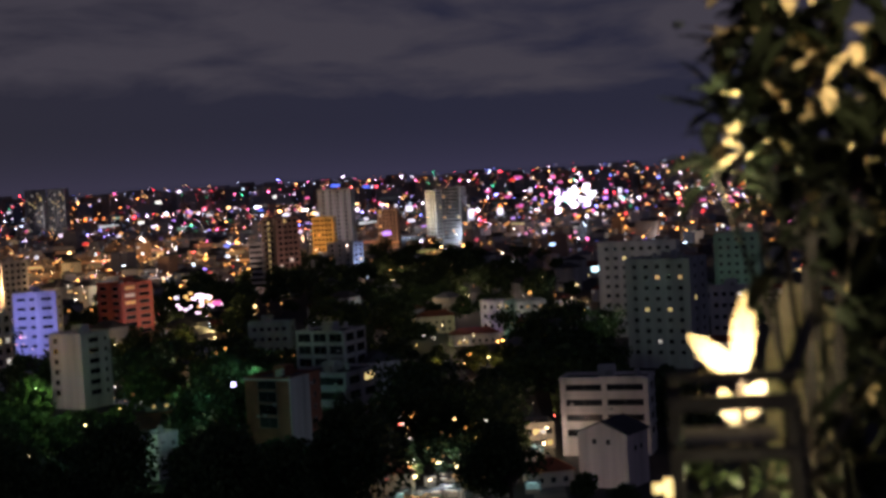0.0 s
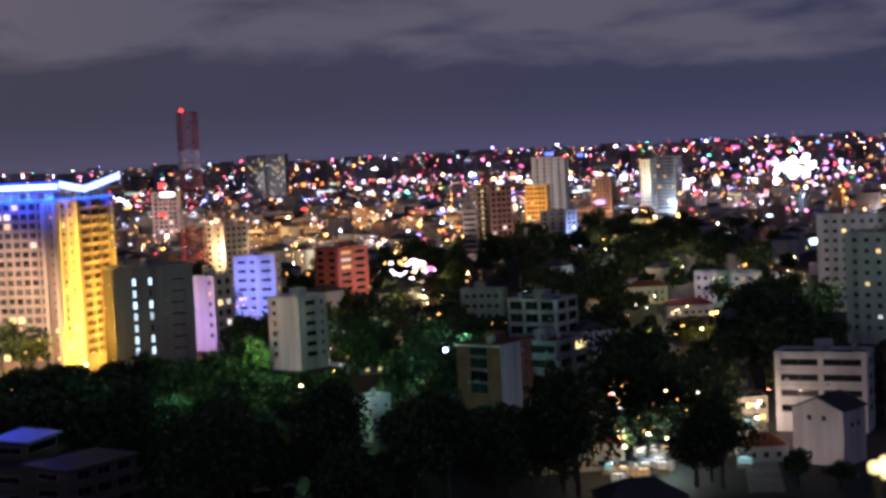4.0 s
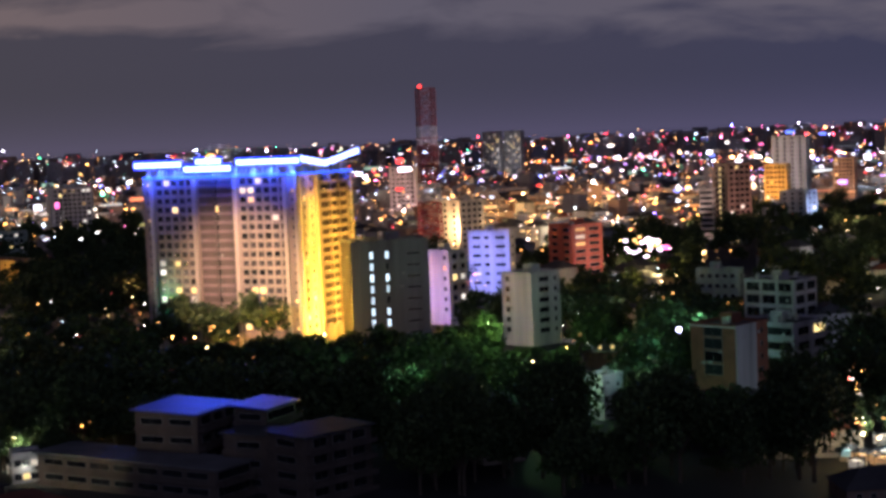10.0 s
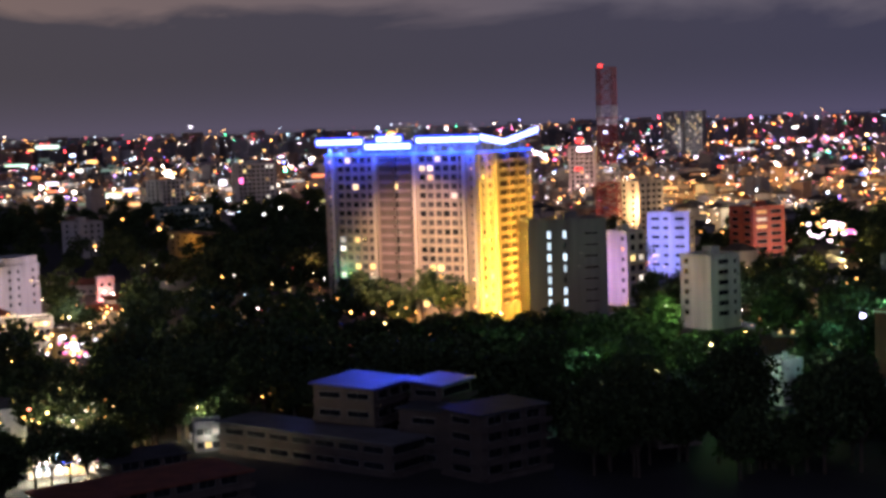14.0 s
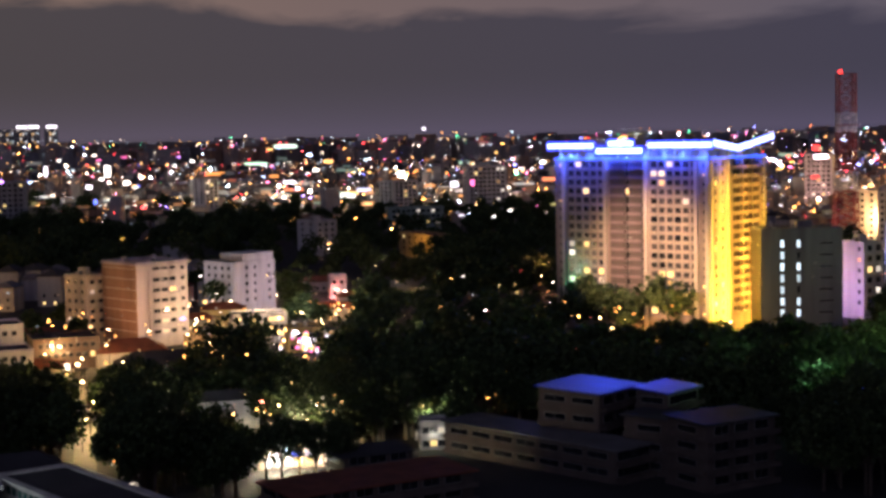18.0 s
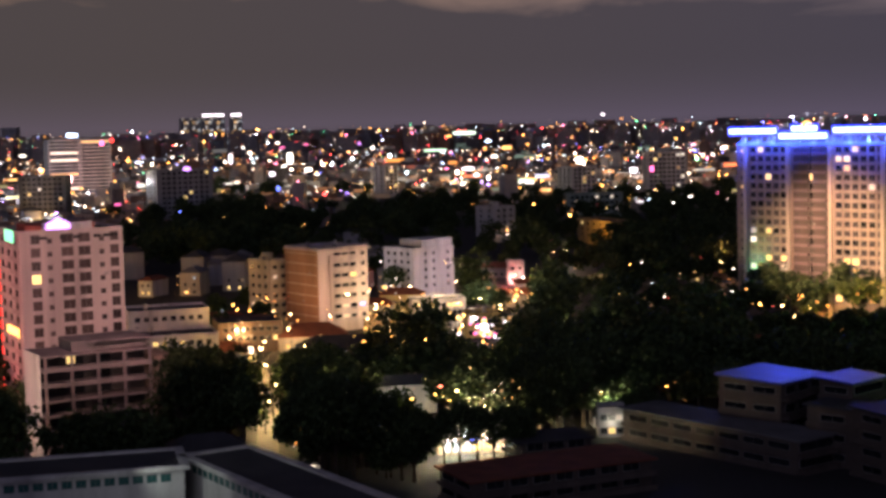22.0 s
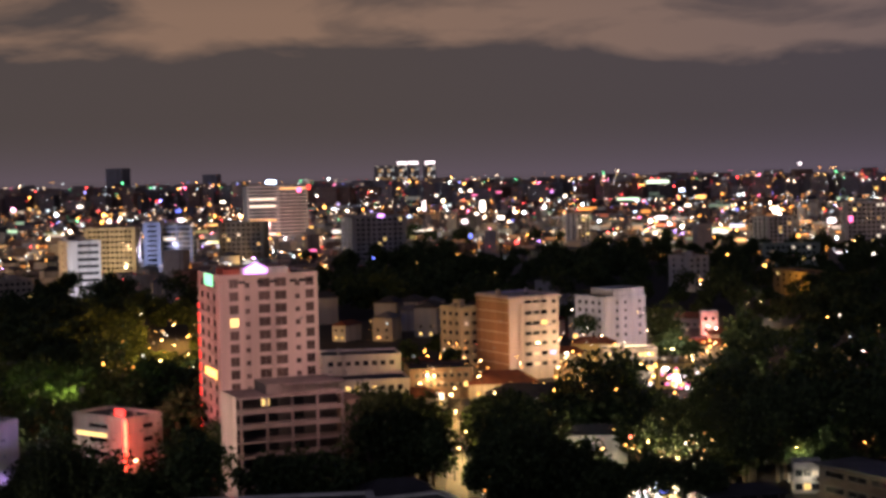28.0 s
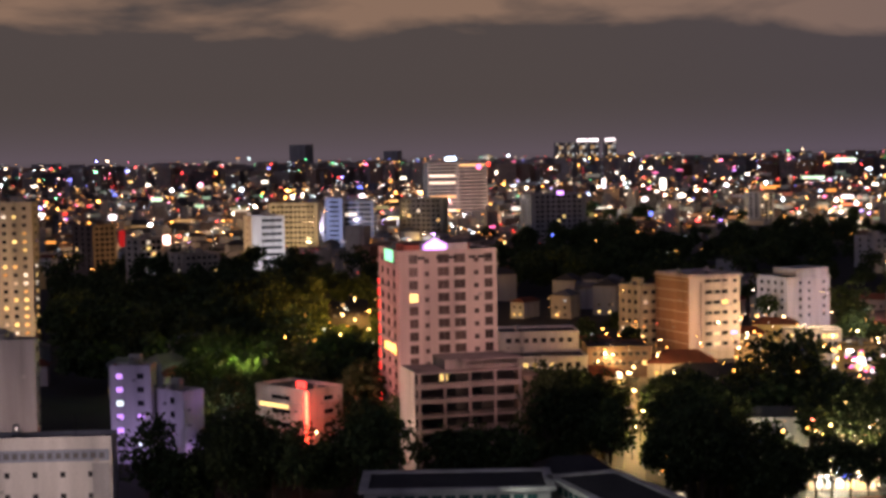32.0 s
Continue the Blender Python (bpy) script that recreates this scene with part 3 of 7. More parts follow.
for k in range(4):
    solid("canopy_post", frame_house, DIMGREY, (FW * (0.45 + 0.17 * k), -0.7, top + 0.36, FW * (0.45 + 0.17 * k) + 0.25, -0.45, top + 2.6))
# added spots without bodies brighten the frame house
flood("street_flood", fm @ Vector((FW * 0.1, -30, 46)), fm @ Vector((FW * 0.5, 0, 13)), (1.0, 0.62, 0.58), 9000, 50)
flood("street_flood", fm @ Vector((-30, -14, 18)), fm @ Vector((-0.5, 6, 14)), (1.0, 0.64, 0.48), 42000, 50)

block("podium_building", "long low white podium building with lit ground floor", "building", 48.8, 48.7, 45.5, 470, 10.5, 4, WHITE, 3, right=even(9), lit=0.25,
      lit_mats=[W_YEL], first=0, depth=16, hut=False, bands=0.5)
block("podium_building", "long white terrace storey with blue-grey parapet", "building", 48.75, 48.65, 45.8, 492, 15.5, 4, WHITE, 4, right=even(8), lit=0.0, first=3, depth=16, hut=False)
block("row_building", "dark low row building with few lit windows", "building", 45.7, 45.5, 43.2, 505, 9.0, 6, BROWN, 3, right=even(8), lit=0.08, first=1, lit_mats=[W_YEL, W_COOL], depth=18, hut=False)

# ---- the pink office block, its wing, and the white hospital ----
pink, PW, PD = block("office_block", "pale pink office block with recessed balconies, warm lit side", "office block", 43.05, 41.88, 40.09, 545, 28.5, 32, PINKISH, 8,
                     right=[(0.38, 2.8, 1.4), (0.54, 2.8, 1.4), (0.70, 2.4, 1.4), (0.90, 1.6, 1.3)], left=[], lit=0.05, lit_mats=[W_YEL, W_WHITE], balcony=((0, 0.28, 0.78, 0.7),), hut=False, roof=ROOFBLUE)
pm = pink.matrix_world
for i in range(1, 9):
    solid("louvre", pink, CREAM, (-0.25, 0.5, i * 28.5 / 8 - 1.5, 0, PD - 0.5, i * 28.5 / 8 - 1.2))
# tan sheet puts the warm lamplight on this side into its colour
solid("side_cladding", pink, surface("tan_lamplight_tone", (0.40, 0.24, 0.14), streak=True), (-0.05, 0.1, 0, 0, PD, 28.2), label="side wall sheet toned tan for warm lamplight")
solid("eaves", pink, PINKISH, (-0.9, -0.9, 28.3, PW + 0.9, PD, 28.7))
solid("pier", pink, PINKISH, (PW * 0.22, -0.8, 0, PW * 0.26, 0, 26.5))
solid("lintel", pink, PINKISH, (PW * 0.22, -0.8, 25.9, PW * 0.80, 0, 26.5))
solid("lit_window", pink, S_VIOLET, (PW * 0.83, -0.2, 8.4, PW * 0.92, -0.1, 9.3), label="violet lit sign")
# added spots in the air brighten both faces, here and on later buildings
flood("street_flood", pm @ Vector((PW * 0.5, -48, 10)), pm @ Vector((PW * 0.5, 0, 16)), (1.0, 0.58, 0.50), 27000, 55)
flood("street_flood", pm @ Vector((-24, PD * 0.4, 5)), pm @ Vector((0, PD * 0.5, 14)), (1.0, 0.46, 0.20), 8000, 80)
block("office_wing", "cream office wing with small balconies", "office block", 44.35, 43.6, 42.95, 562, 23.5, 35, CREAM, 7, right=even(2), left=even(3), lit=0.12, lit_mats=[W_WHITE], size=(1.8, 1.4), bands=0.5)
hosp, SW, SD = block("hospital_block", "white hospital block with dark stair windows", "hospital", 39.5, 38.45, 36.99, 645, 19.5, 40, WHITE, 6, right=[(0.3, 1.4, 1.5), (0.5, 1.2, 1.4), (0.85, 1.2, 1.4)], left=even(4), lit=0.03)
solid("upper_storey", hosp, WHITE, (SW * 0.25, 1, 20.4, SW, SD * 0.8, 23.4))
hm2 = hosp.matrix_world
flood("street_flood", hm2 @ Vector((SW * 0.4, -45, 8)), hm2 @ Vector((SW * 0.4, 0, 12)), (0.70, 0.72, 1.0), 34000, 60)
flood("street_flood", hm2 @ Vector((-40, SD * 0.4, 8)), hm2 @ Vector((0, SD * 0.4, 12)), (0.80, 0.80, 1.0), 18000, 60)
block("town_house", "narrow white and blue town house", "house", 36.16, 35.5, 34.75, 930, 20, 35, WHITE, 6, right=even(3), left=even(2), lit=0.05)
orange, OW, OD = block("school_house", "low ochre school house under orange lamps", "school", 32.53, 31.3, 30.46, 880, 13, 25, YELLOW, 4, right=even(5), left=even(5), lit=0.1, hut=False, roof=ROOFTILE)
flood("street_flood", orange.matrix_world @ Vector((-14, 8, 6)), orange.matrix_world @ Vector((0, 12, 6)), (1.0, 0.55, 0.10), 9000, 120)
flood("street_flood", orange.matrix_world @ Vector((8, -16, 6)), orange.matrix_world @ Vector((9, 0, 6)), (1.0, 0.55, 0.10), 5000, 120)

# ---- north side: offices and houses behind the park ----
N = [
    # name, label, category, aL, aM, aR, d, top, phi, wall, floors, right, left, lit
    ("tower", "slim white tower with a floodlit yellow top", "tower", 0.75, 0.39, 0.19, 1500, 51, 50, WHITE, 15, 2, 3, 0.05),
    ("tower", "grey office tower with rows of windows", "office tower", 0.19, -0.50, -0.72, 1520, 53, 60, GREY, 16, 2, 6, 0.06),
    ("tower", "tan apartment tower with small windows", "apartment tower", 2.52, 1.80, 1.71, 1480, 36, 75, surface("tan_render", (0.46, 0.30, 0.20), streak=True), 11, 1, 5, 0.08),
    ("tower", "yellow rendered tower lit by orange street lamps", "tower", 4.88, 4.10, 3.98, 1330, 36, 75, YELLOW, 9, 1, 5, 0.08),
    ("tower", "tall plain grey tower with a lit blue roof sign", "tower", 4.60, 3.42, 3.27, 1420, 58, 70, GREY, 16, 1, 4, 0.0),
    ("tower", "dark brown office tower with a lit stair column", "office tower", 6.67, 6.15, 5.33, 1010, 46, 35, BROWN, 13, 4, 2, 0.04),
    ("tower", "lower white-windowed wing of the brown tower", "office tower", 7.15, 6.68, 6.62, 1005, 31, 75, GREY, 9, 1, 4, 0.03),
    ("block", "blue-grey block with a white lit end wall", "block", 4.38, 3.45, 3.07, 1120, 23, 55, BLUEGREY, 7, 2, 3, 0.05),
    ("office_block", "grey-green concrete office block with few lit windows", "office block", -6.24, -8.52, -9.12, 540, 36.5, 68, GREY, 10, 2, 5, 0.05),
    ("office_block", "long pale block behind the office block", "office block", -5.30, -8.10, -8.20, 640, 37.5, 80, WHITE, 10, 1, 8, 0.06),
    ("block", "green rendered block among the trees", "block", -9.40, -10.98, -11.13, 740, 34, 78, GREEN, 9, 1, 5, 0.0),
    ("block", "low white block in the shade", "block", -9.18, -10.46, -10.60, 570, 24, 78, WHITE, 6, 1, 4, 0.03),
    ("office_block", "long office block with white floor bands", "office block", -3.70, -6.85, -7.08, 385, 18.5, 80, WHITE, 5, 1, 7, 0.08),
    ("apartment_house", "white apartment house with dark balconies", "apartment house", 14.28, 13.20, 12.19, 530, 24, 45, WHITE, 7, 2, 2, 0.04),
    ("apartment_house", "violet-lit white apartment house", "apartment house", 15.42, 13.95, 13.74, 700, 28, 72, WHITE, 7, 1, 4, 0.08),
    ("apartment_house", "narrow violet-lit house with a dark side", "apartment house", 16.89, 16.15, 15.50, 600, 27.5, 50, WHITE, 7, 1, 0, 0.15),
    ("office_block", "grey windowless block with two columns of lit slots", "office block", 20.0, 19.66, 16.87, 545, 36, 12, surface("slate_grey_render", (0.20, 0.20, 0.205), streak=True), 8, 0, 0, 0.0),
    ("apartment_house", "red balconied apartment house", "apartment house", 12.52, 11.70, 10.62, 740, 27, 40, REDPAINT, 8, 3, 3, 0.10),
    ("block", "tan block with a lighter gable wall", "block", 16.40, 15.69, 14.82, 940, 32, 42, CREAM, 9, 4, 2, 0.04),
    ("block", "wide pale block under a red lit roof sign", "block", 18.16, 17.20, 17.04, 1420, 44, 75, WHITE, 11, 1, 5, 0.08),
    ("apartment_tower", "distant twin apartment tower with scattered lights", "apartment tower", 14.78, 14.15, 14.05, 2600, 73, 70, GREY, 20, 1, 6, 0.14),
    ("apartment_tower", "distant twin apartment tower with scattered lights", "apartment tower", 14.0, 13.4, 13.27, 2620, 73, 70, GREY, 20, 1, 6, 0.14),
    ("block", "greenish low block beside the park", "block", 7.35, 5.85, 5.68, 585, 18.5, 75, GREEN, 5, 1, 5, 0.0),
    ("office_block", "grey framed office block with large panes", "office block", 5.68, 3.95, 3.17, 490, 23, 60, GREY, 6, 3, 3, 0.0),
    ("podium_building", "flat podium of the grey office block", "building", 5.91, 3.98, 2.76, 466, 13, 58, GREY, 3, 5, 6, 0.04),
    ("brick_house", "orange brick house with grey corner wall", "house", 7.59, 6.02, 4.90, 428, 17.5, 55, BRICK, 5, 2, 3, 0.0),
    ("town_house", "small white house with dark square windows", "house", 11.38, 10.78, 10.06, 392, 10.5, 45, WHITE, 3, 2, 2, 0.0),
    # west side
    ("tower", "white block with dark window strips", "office block", 57.75, 57.45, 56.30, 1000, 34, 15, WHITE, 8, 1, 1, 0.0),
    ("tower", "wide tan block with small square windows", "office block", 56.84, 55.1, 54.89, 1150, 37, 78, CREAM, 10, 1, 10, 0.03),
    ("tower", "block with a blue-white lit front", "office block", 54.82, 54.22, 54.18, 1190, 39, 80, BLUEGREY, 11, 0, 3, 0.05),
    ("tower", "banded blue-grey glass office block", "office block", 54.22, 53.10, 52.99, 1200, 36, 78, BLUEGREY, 10, 1, 7, 0.10),
    ("tower", "dark slab block with dim windows", "office block", 52.19, 50.6, 50.41, 1230, 37, 78, DARKGREY, 10, 1, 8, 0.03),
    ("tower", "broad tower with red-lit white floor bands", "office tower", 51.30, 51.14, 49.00, 1650, 61, 8, DARKGREY, 17, 12, 0, 0.12),
    ("tower", "grey block with an orange roof storey", "office block", 47.84, 47.44, 45.50, 1250, 38, 14, GREY, 10, 9, 2, 0.08),
    ("tower", "far dark round-topped tower", "tower", 56.05, 55.5, 55.2, 4700, 103, 55, GREY, 20, 0, 0, 0.0),
    ("tower", "far dark round-topped tower", "tower", 52.7, 52.2, 52.04, 4600, 80, 60, GREY, 18, 0, 0, 0.0),
    ("tower", "cream hotel tower with yellow lit windows", "hotel", 66.6, 65.05, 64.83, 640, 55, 75, CREAM, 17, 1, 4, 0.40),
    ("apartment_house", "grey blind-walled house with a roof terrace", "house", 66.9, 65.1, 64.98, 410, 26.5, 80, GREY, 7, 1, 0, 0.0),
    ("block", "dim brown mid-rise block", "block", 63.7, 63.0, 62.2, 1020, 30, 30, BROWN, 9, 4, 3, 0.05),
    ("block", "dim cream mid-rise block with one lit stair", "block", 61.9, 61.4, 60.6, 900, 27, 35, CREAM, 8, 4, 2, 0.05),
    ("block", "low cream block with warm lamps", "block", 60.4, 59.9, 58.6, 860, 20, 25, CREAM, 6, 6, 2, 0.10),
    ("block", "white mid-rise block with few lights", "block", 39.8, 39.4, 38.9, 1500, 30, 35, WHITE, 9, 3, 2, 0.1),
    ("block", "white slab block with a bright gable", "block", 30.2, 30.05, 28.6, 1350, 40, 12, WHITE, 11, 8, 1, 0.08),
    ("block", "white block with a round lit top", "block", 33.2, 32.7, 31.8, 1380, 28, 30, WHITE, 8, 5, 3, 0.08),
    ("block", "long dim hall with lit windows", "block", 33.0, 32.9, 30.9, 1150, 16, 8, GREEN, 4, 10, 1, 0.25),
]
SPECIAL = {  # windows that differ from the even rows: places along the face, widths, heights
    "white apartment house with dark balconies": dict(right=[(0.42, 4.6, 1.7), (0.82, 1.2, 1.5)], left=[(0.80, 2.0, 1.8)], balcony=((0, 0.18, 0.66, 0.4),)),
    "narrow violet-lit house with a dark side": dict(right=[(0.3, 2.6, 2.2), (0.75, 2.6, 2.2)], left=[(0.2, 1.4, 1.6)], balcony=((0, 0.05, 0.95, 1.2),)),
    "violet-lit white apartment house": dict(right=[(0.5, 2.0, 1.4)], left=[(0.22, 4.4, 1.3), (0.55, 2.2, 1.3), (0.8, 3.6, 1.3)], balcony=((1, 0.05, 0.38, 0.9),)),
    "red balconied apartment house": dict(right=[(0.27, 6.0, 1.7), (0.73, 6.0, 1.7)], left=[(0.25, 4.0, 1.6), (0.75, 4.0, 1.6)], balcony=((0, 0.04, 0.96, 1.3), (1, 0.3, 0.96, 1.2))),
    "grey framed office block with large panes": dict(right=[(0.26, 5.0, 2.7), (0.74, 5.0, 2.7)], left=[(0.18, 4.6, 2.7), (0.5, 4.6, 2.7), (0.82, 4.6, 2.7)]),
    "long office block with white floor bands": dict(left=[(0.26, 9.0, 1.7), (0.73, 9.0, 1.7)], right=[(0.5, 3.0, 1.6)]),
    "orange brick house with grey corner wall": dict(left=[(0.5, 6.0, 3.0)], right=[(0.8, 1.2, 1.4)]),
    "white block with dark window strips": dict(right=[(0.62, 13.0, 1.8)], left=[(0.5, 1.6, 1.6)]),
    "broad tower with red-lit white floor bands": dict(right=[(0.25, 27.0, 1.7), (0.75, 27.0, 1.7)], left=()),
    "banded blue-grey glass office block": dict(left=[(0.28, 9.0, 1.8), (0.72, 9.0, 1.8)], right=[(0.5, 3.0, 1.8)]),
    "block with a blue-white lit front": dict(left=[(0.5, 7.0, 1.3)], right=()),
    "flat podium of the grey office block": dict(right=[(0.25, 6.0, 2.4), (0.7, 6.0, 2.4)], left=[(0.2, 6.0, 2.4), (0.5, 6.0, 2.4), (0.8, 6.0, 2.4)]),
    "small white house with dark square windows": dict(left=[(0.3, 1.2, 1.1), (0.62, 0.9, 1.1)], right=[(0.75, 0.9, 1.1)]),
}
made = {}
for name, label, cat, aL, aM, aR, d, top, phi, wall, floors, nr, nl, lit in N:
    how = dict(right=even(nr) if nr else (), left=even(nl) if nl else ())
    how.update(SPECIAL.get(label, {}))
    b, w, dp = block(name, label, cat, aL, aM, aR, d, top, phi, wall, floors, lit=lit, size=(1.7, 1.5) if d < 900 else (2.2, 1.8),
                     bands=0.35 if "band" in label else 0.0, band_mat=WHITE if "band" in label else None, hut=d < 1100 and "small white" not in label, **how)
    made[label] = (b, w, dp)
b, w, dp = made["orange brick house with grey corner wall"]
solid("corner_wall", b, GREY, (-0.12, -0.25, 0, w * 0.62, 0, 18.2), label="plain grey corner wall")
solid("cornice", b, WHITE, (-0.5, -0.4, 17.5, 0, dp, 17.9))
b, w, dp = made["violet-lit white apartment house"]
solid("lit_window", b, shining("green_lit_window", (0.35, 1.0, 0.7), 1.5), (-0.15, dp * 0.06, 6.0, -0.05, dp * 0.2, 8.2), label="green lit window")


# adds an unseen spot before a face to brighten it; no lamp is built
def light_face(label, colour, power, out=30, z=6, aim=0.5, side=1, cone=90):
    b, w, dp = made[label]
    m = b.matrix_world
    h = max((c.bound_box[6][2] for c in b.children if c.name.startswith("wall")), default=20)
    if side == 0:
        flood("street_flood", m @ Vector((w * 0.5, -out, z)), m @ Vector((w * 0.5, 0, h * aim)), colour, power, cone)
    else:
        flood("street_flood", m @ Vector((-out, dp * 0.5, z)), m @ Vector((0, dp * 0.5, h * aim)), colour, power, cone)
    return m, w, dp, h


light_face("slim white tower with a floodlit yellow top", (1, 0.72, 0.30), 132000, 40, 30, 0.9)
light_face("yellow rendered tower lit by orange street lamps", (1, 0.48, 0.10), 135000, 35, 8)
light_face("tan apartment tower with small windows", (1, 0.58, 0.34), 62500, 35, 8)
light_face("tall plain grey tower with a lit blue roof sign", (0.9, 0.85, 0.85), 72000, 60, 30)
light_face("grey-green concrete office block with few lit windows", (0.80, 1.0, 0.70), 9000, 50, 28)
light_face("white apartment house with dark balconies", (1, 0.68, 0.62), 10000, 34, 16)
light_face("white apartment house with dark balconies", (0.95, 0.80, 0.95), 6000, 34, 16, side=0)
light_face("violet-lit white apartment house", (0.27, 0.30, 1.0), 80000, 32, 12)
light_face("narrow violet-lit house with a dark side", (0.46, 0.30, 1.0), 24000, 22, 10)
light_face("grey windowless block with two columns of lit slots", (0.60, 0.70, 1.0), 1500, 45, 8, side=0)
b, w, dp = made["grey windowless block with two columns of lit slots"]
# black sheet keeps this side in shade by its colour
solid("side_cladding", b, surface("black_side_shade", (0.03, 0.03, 0.032), rough=0.6), (-0.08, 0, 0, 0, dp, 36), label="black sheet for the shaded side wall")
light_face("red balconied apartment house", (1.0, 0.45, 0.32), 36000, 26, 5)
light_face("red balconied apartment house", (1.0, 0.66, 0.5), 30000, 26, 5, side=0)
light_face("tan block with a lighter gable wall", (1.0, 0.72, 0.5), 30000, 46, 14)
light_face("tan block with a lighter gable wall", (1.0, 0.66, 0.45), 11000, 46, 14, side=0)
light_face("dark brown office tower with a lit stair column", (1.0, 0.62, 0.46), 60000, 40, 10)
light_face("dark brown office tower with a lit stair column", (1.0, 0.50, 0.36), 60000, 40, 10, side=0)
light_face("grey office tower with rows of windows", (0.8, 0.9, 0.85), 45000, 50, 20)
light_face("distant twin apartment tower with scattered lights", (1.0, 0.9, 0.8), 50000, 60, 20)
light_face("wide pale block under a red lit roof sign", (1.0, 0.5, 0.42), 52800, 40, 8)
light_face("small white house with dark square windows", (0.82, 1.0, 0.95), 1100, 12, 13)
light_face("small white house with dark square windows", (0.82, 1.0, 0.95), 2000, 12, 13, side=0)
light_face("grey framed office block with large panes", (0.75, 0.8, 1.0), 2200, 30, 8)
light_face("grey framed office block with large panes", (0.8, 0.88, 1.0), 2000, 30, 8, side=0)
light_face("flat podium of the grey office block", (0.75, 0.95, 0.95), 2000, 24, 7)
light_face("greenish low block beside the park", (0.7, 1.0, 0.6), 4000, 26, 7)
light_face("green rendered block among the trees", (0.6, 1.0, 0.8), 9000, 40, 9)
light_face("long pale block behind the office block", (0.9, 0.9, 0.85), 5000, 40, 14)
light_face("orange brick house with grey corner wall", (0.9, 0.95, 1.0), 1900, 22, 5, side=0)
light_face("long office block with white floor bands", (1.0, 0.70, 0.55), 1600, 24, 4)
light_face("white block with dark window strips", (0.80, 0.84, 1.0), 72000, 40, 8, side=0)
light_face("wide tan block with small square windows", (1.0, 0.76, 0.36), 75000, 50, 8)
light_face("block with a blue-white lit front", (0.55, 0.62, 1.0), 80000, 40, 20)
light_face("broad tower with red-lit white floor bands", (1.0, 0.42, 0.38), 110000, 60, 20, side=0)
light_face("cream hotel tower with yellow lit windows", (1.0, 0.66, 0.36), 48400, 45, 10)
light_face("grey blind-walled house with a roof terrace", (1.0, 0.72, 0.68), 14400, 30, 8)
light_face("blue-grey block with a white lit end wall", (0.7, 0.78, 1.0), 78000, 20, 8, side=0)

b, w, dp = made["grey windowless block with two columns of lit slots"]
for i in range(8):
    for u, m2 in ((0.26, W_COOL), (0.46, W_COOL if i % 3 else GLASS)):
        put_window(b, 1.3, 2.6, m2, 0, u * w, 3 + i * 3.9)
    put_window(b, 5.0, 0.8, GLASS, 0, 0.8 * w, 4 + i * 3.9)
b, w, dp = made["dark brown office tower with a lit stair column"]
for i in range(13):
    put_window(b, 1.6, 1.6, W_YEL, 1, 0.5 * dp, 1 + i * 3.45)

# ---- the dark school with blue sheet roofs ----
# darkened to look unlit; only the streaks and stains are weathering
SCHOOL = surface("unlit_ochre_render", (0.12, 0.095, 0.08), streak=True, stain=0.5)
def wing(aL, aM, aR, d, top, phi, roof, label, floors, depth=None, drop=0.0, wall=CREAM):
    m, w, dp = corner_frame(aL, aM, aR, d, phi)
    dp = depth or dp
    s = thing("school_wing", m, label, "school", "wings of the school")
    solid("wall", s, wall, (0, 0, 0, w, dp, top))
    bm = bmesh.new()
    a = [(-0.8, -0.8, top - drop), (w + 0.8, -0.8, top - drop), (w + 0.8, dp + 0.8, top + 0.3), (-0.8, dp + 0.8, top + 0.3)]
    v = [bm.verts.new(p) for p in a] + [bm.verts.new((x, y, z + 0.35)) for x, y, z in a]
    for f in ((3, 2, 1, 0), (4, 5, 6, 7), (0, 1, 5, 4), (1, 2, 6, 5), (2, 3, 7, 6), (3, 0, 4, 7)):
        bm.faces.new([v[i] for i in f])
    part("roof", bm, roof, s)
    fh = top / floors
    for f in range(floors):
        solid("gallery_slab", s, wall, (0, -1.8, f * fh, w, 0, f * fh + 0.2), (0, -1.8, f * fh + 0.2, w, -1.65, f * fh + 1.1))
        for u in even(max(3, int(w / 5))):
            put_window(s, 3.8, 1.9, GLASS, 0, u * w, f * fh + 1.1)
        for u in even(max(1, int(dp / 7)), 0.03, 0.97):
            put_window(s, min(5.6, dp * 0.8), 1.5, GLASS, 1, u * dp, f * fh + 1.2)
        solid("gallery_slab", s, wall, (-0.7, 0, f * fh, 0, dp, f * fh + 0.2), (-0.7, 0, f * fh + 0.2, -0.6, dp, f * fh + 0.9))
    return s


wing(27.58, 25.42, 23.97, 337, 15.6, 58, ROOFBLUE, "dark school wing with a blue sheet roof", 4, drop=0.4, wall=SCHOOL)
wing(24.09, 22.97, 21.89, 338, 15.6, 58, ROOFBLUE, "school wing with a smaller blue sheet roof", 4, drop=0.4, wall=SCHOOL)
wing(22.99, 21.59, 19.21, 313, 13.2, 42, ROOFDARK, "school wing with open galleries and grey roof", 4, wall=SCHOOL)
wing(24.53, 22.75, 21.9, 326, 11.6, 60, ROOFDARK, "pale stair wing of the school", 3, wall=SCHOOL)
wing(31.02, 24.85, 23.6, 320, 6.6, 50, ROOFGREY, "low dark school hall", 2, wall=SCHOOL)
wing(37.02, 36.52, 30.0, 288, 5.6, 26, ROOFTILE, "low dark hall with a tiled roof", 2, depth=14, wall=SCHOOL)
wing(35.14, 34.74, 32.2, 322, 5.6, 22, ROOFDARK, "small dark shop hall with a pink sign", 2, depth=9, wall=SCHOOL)
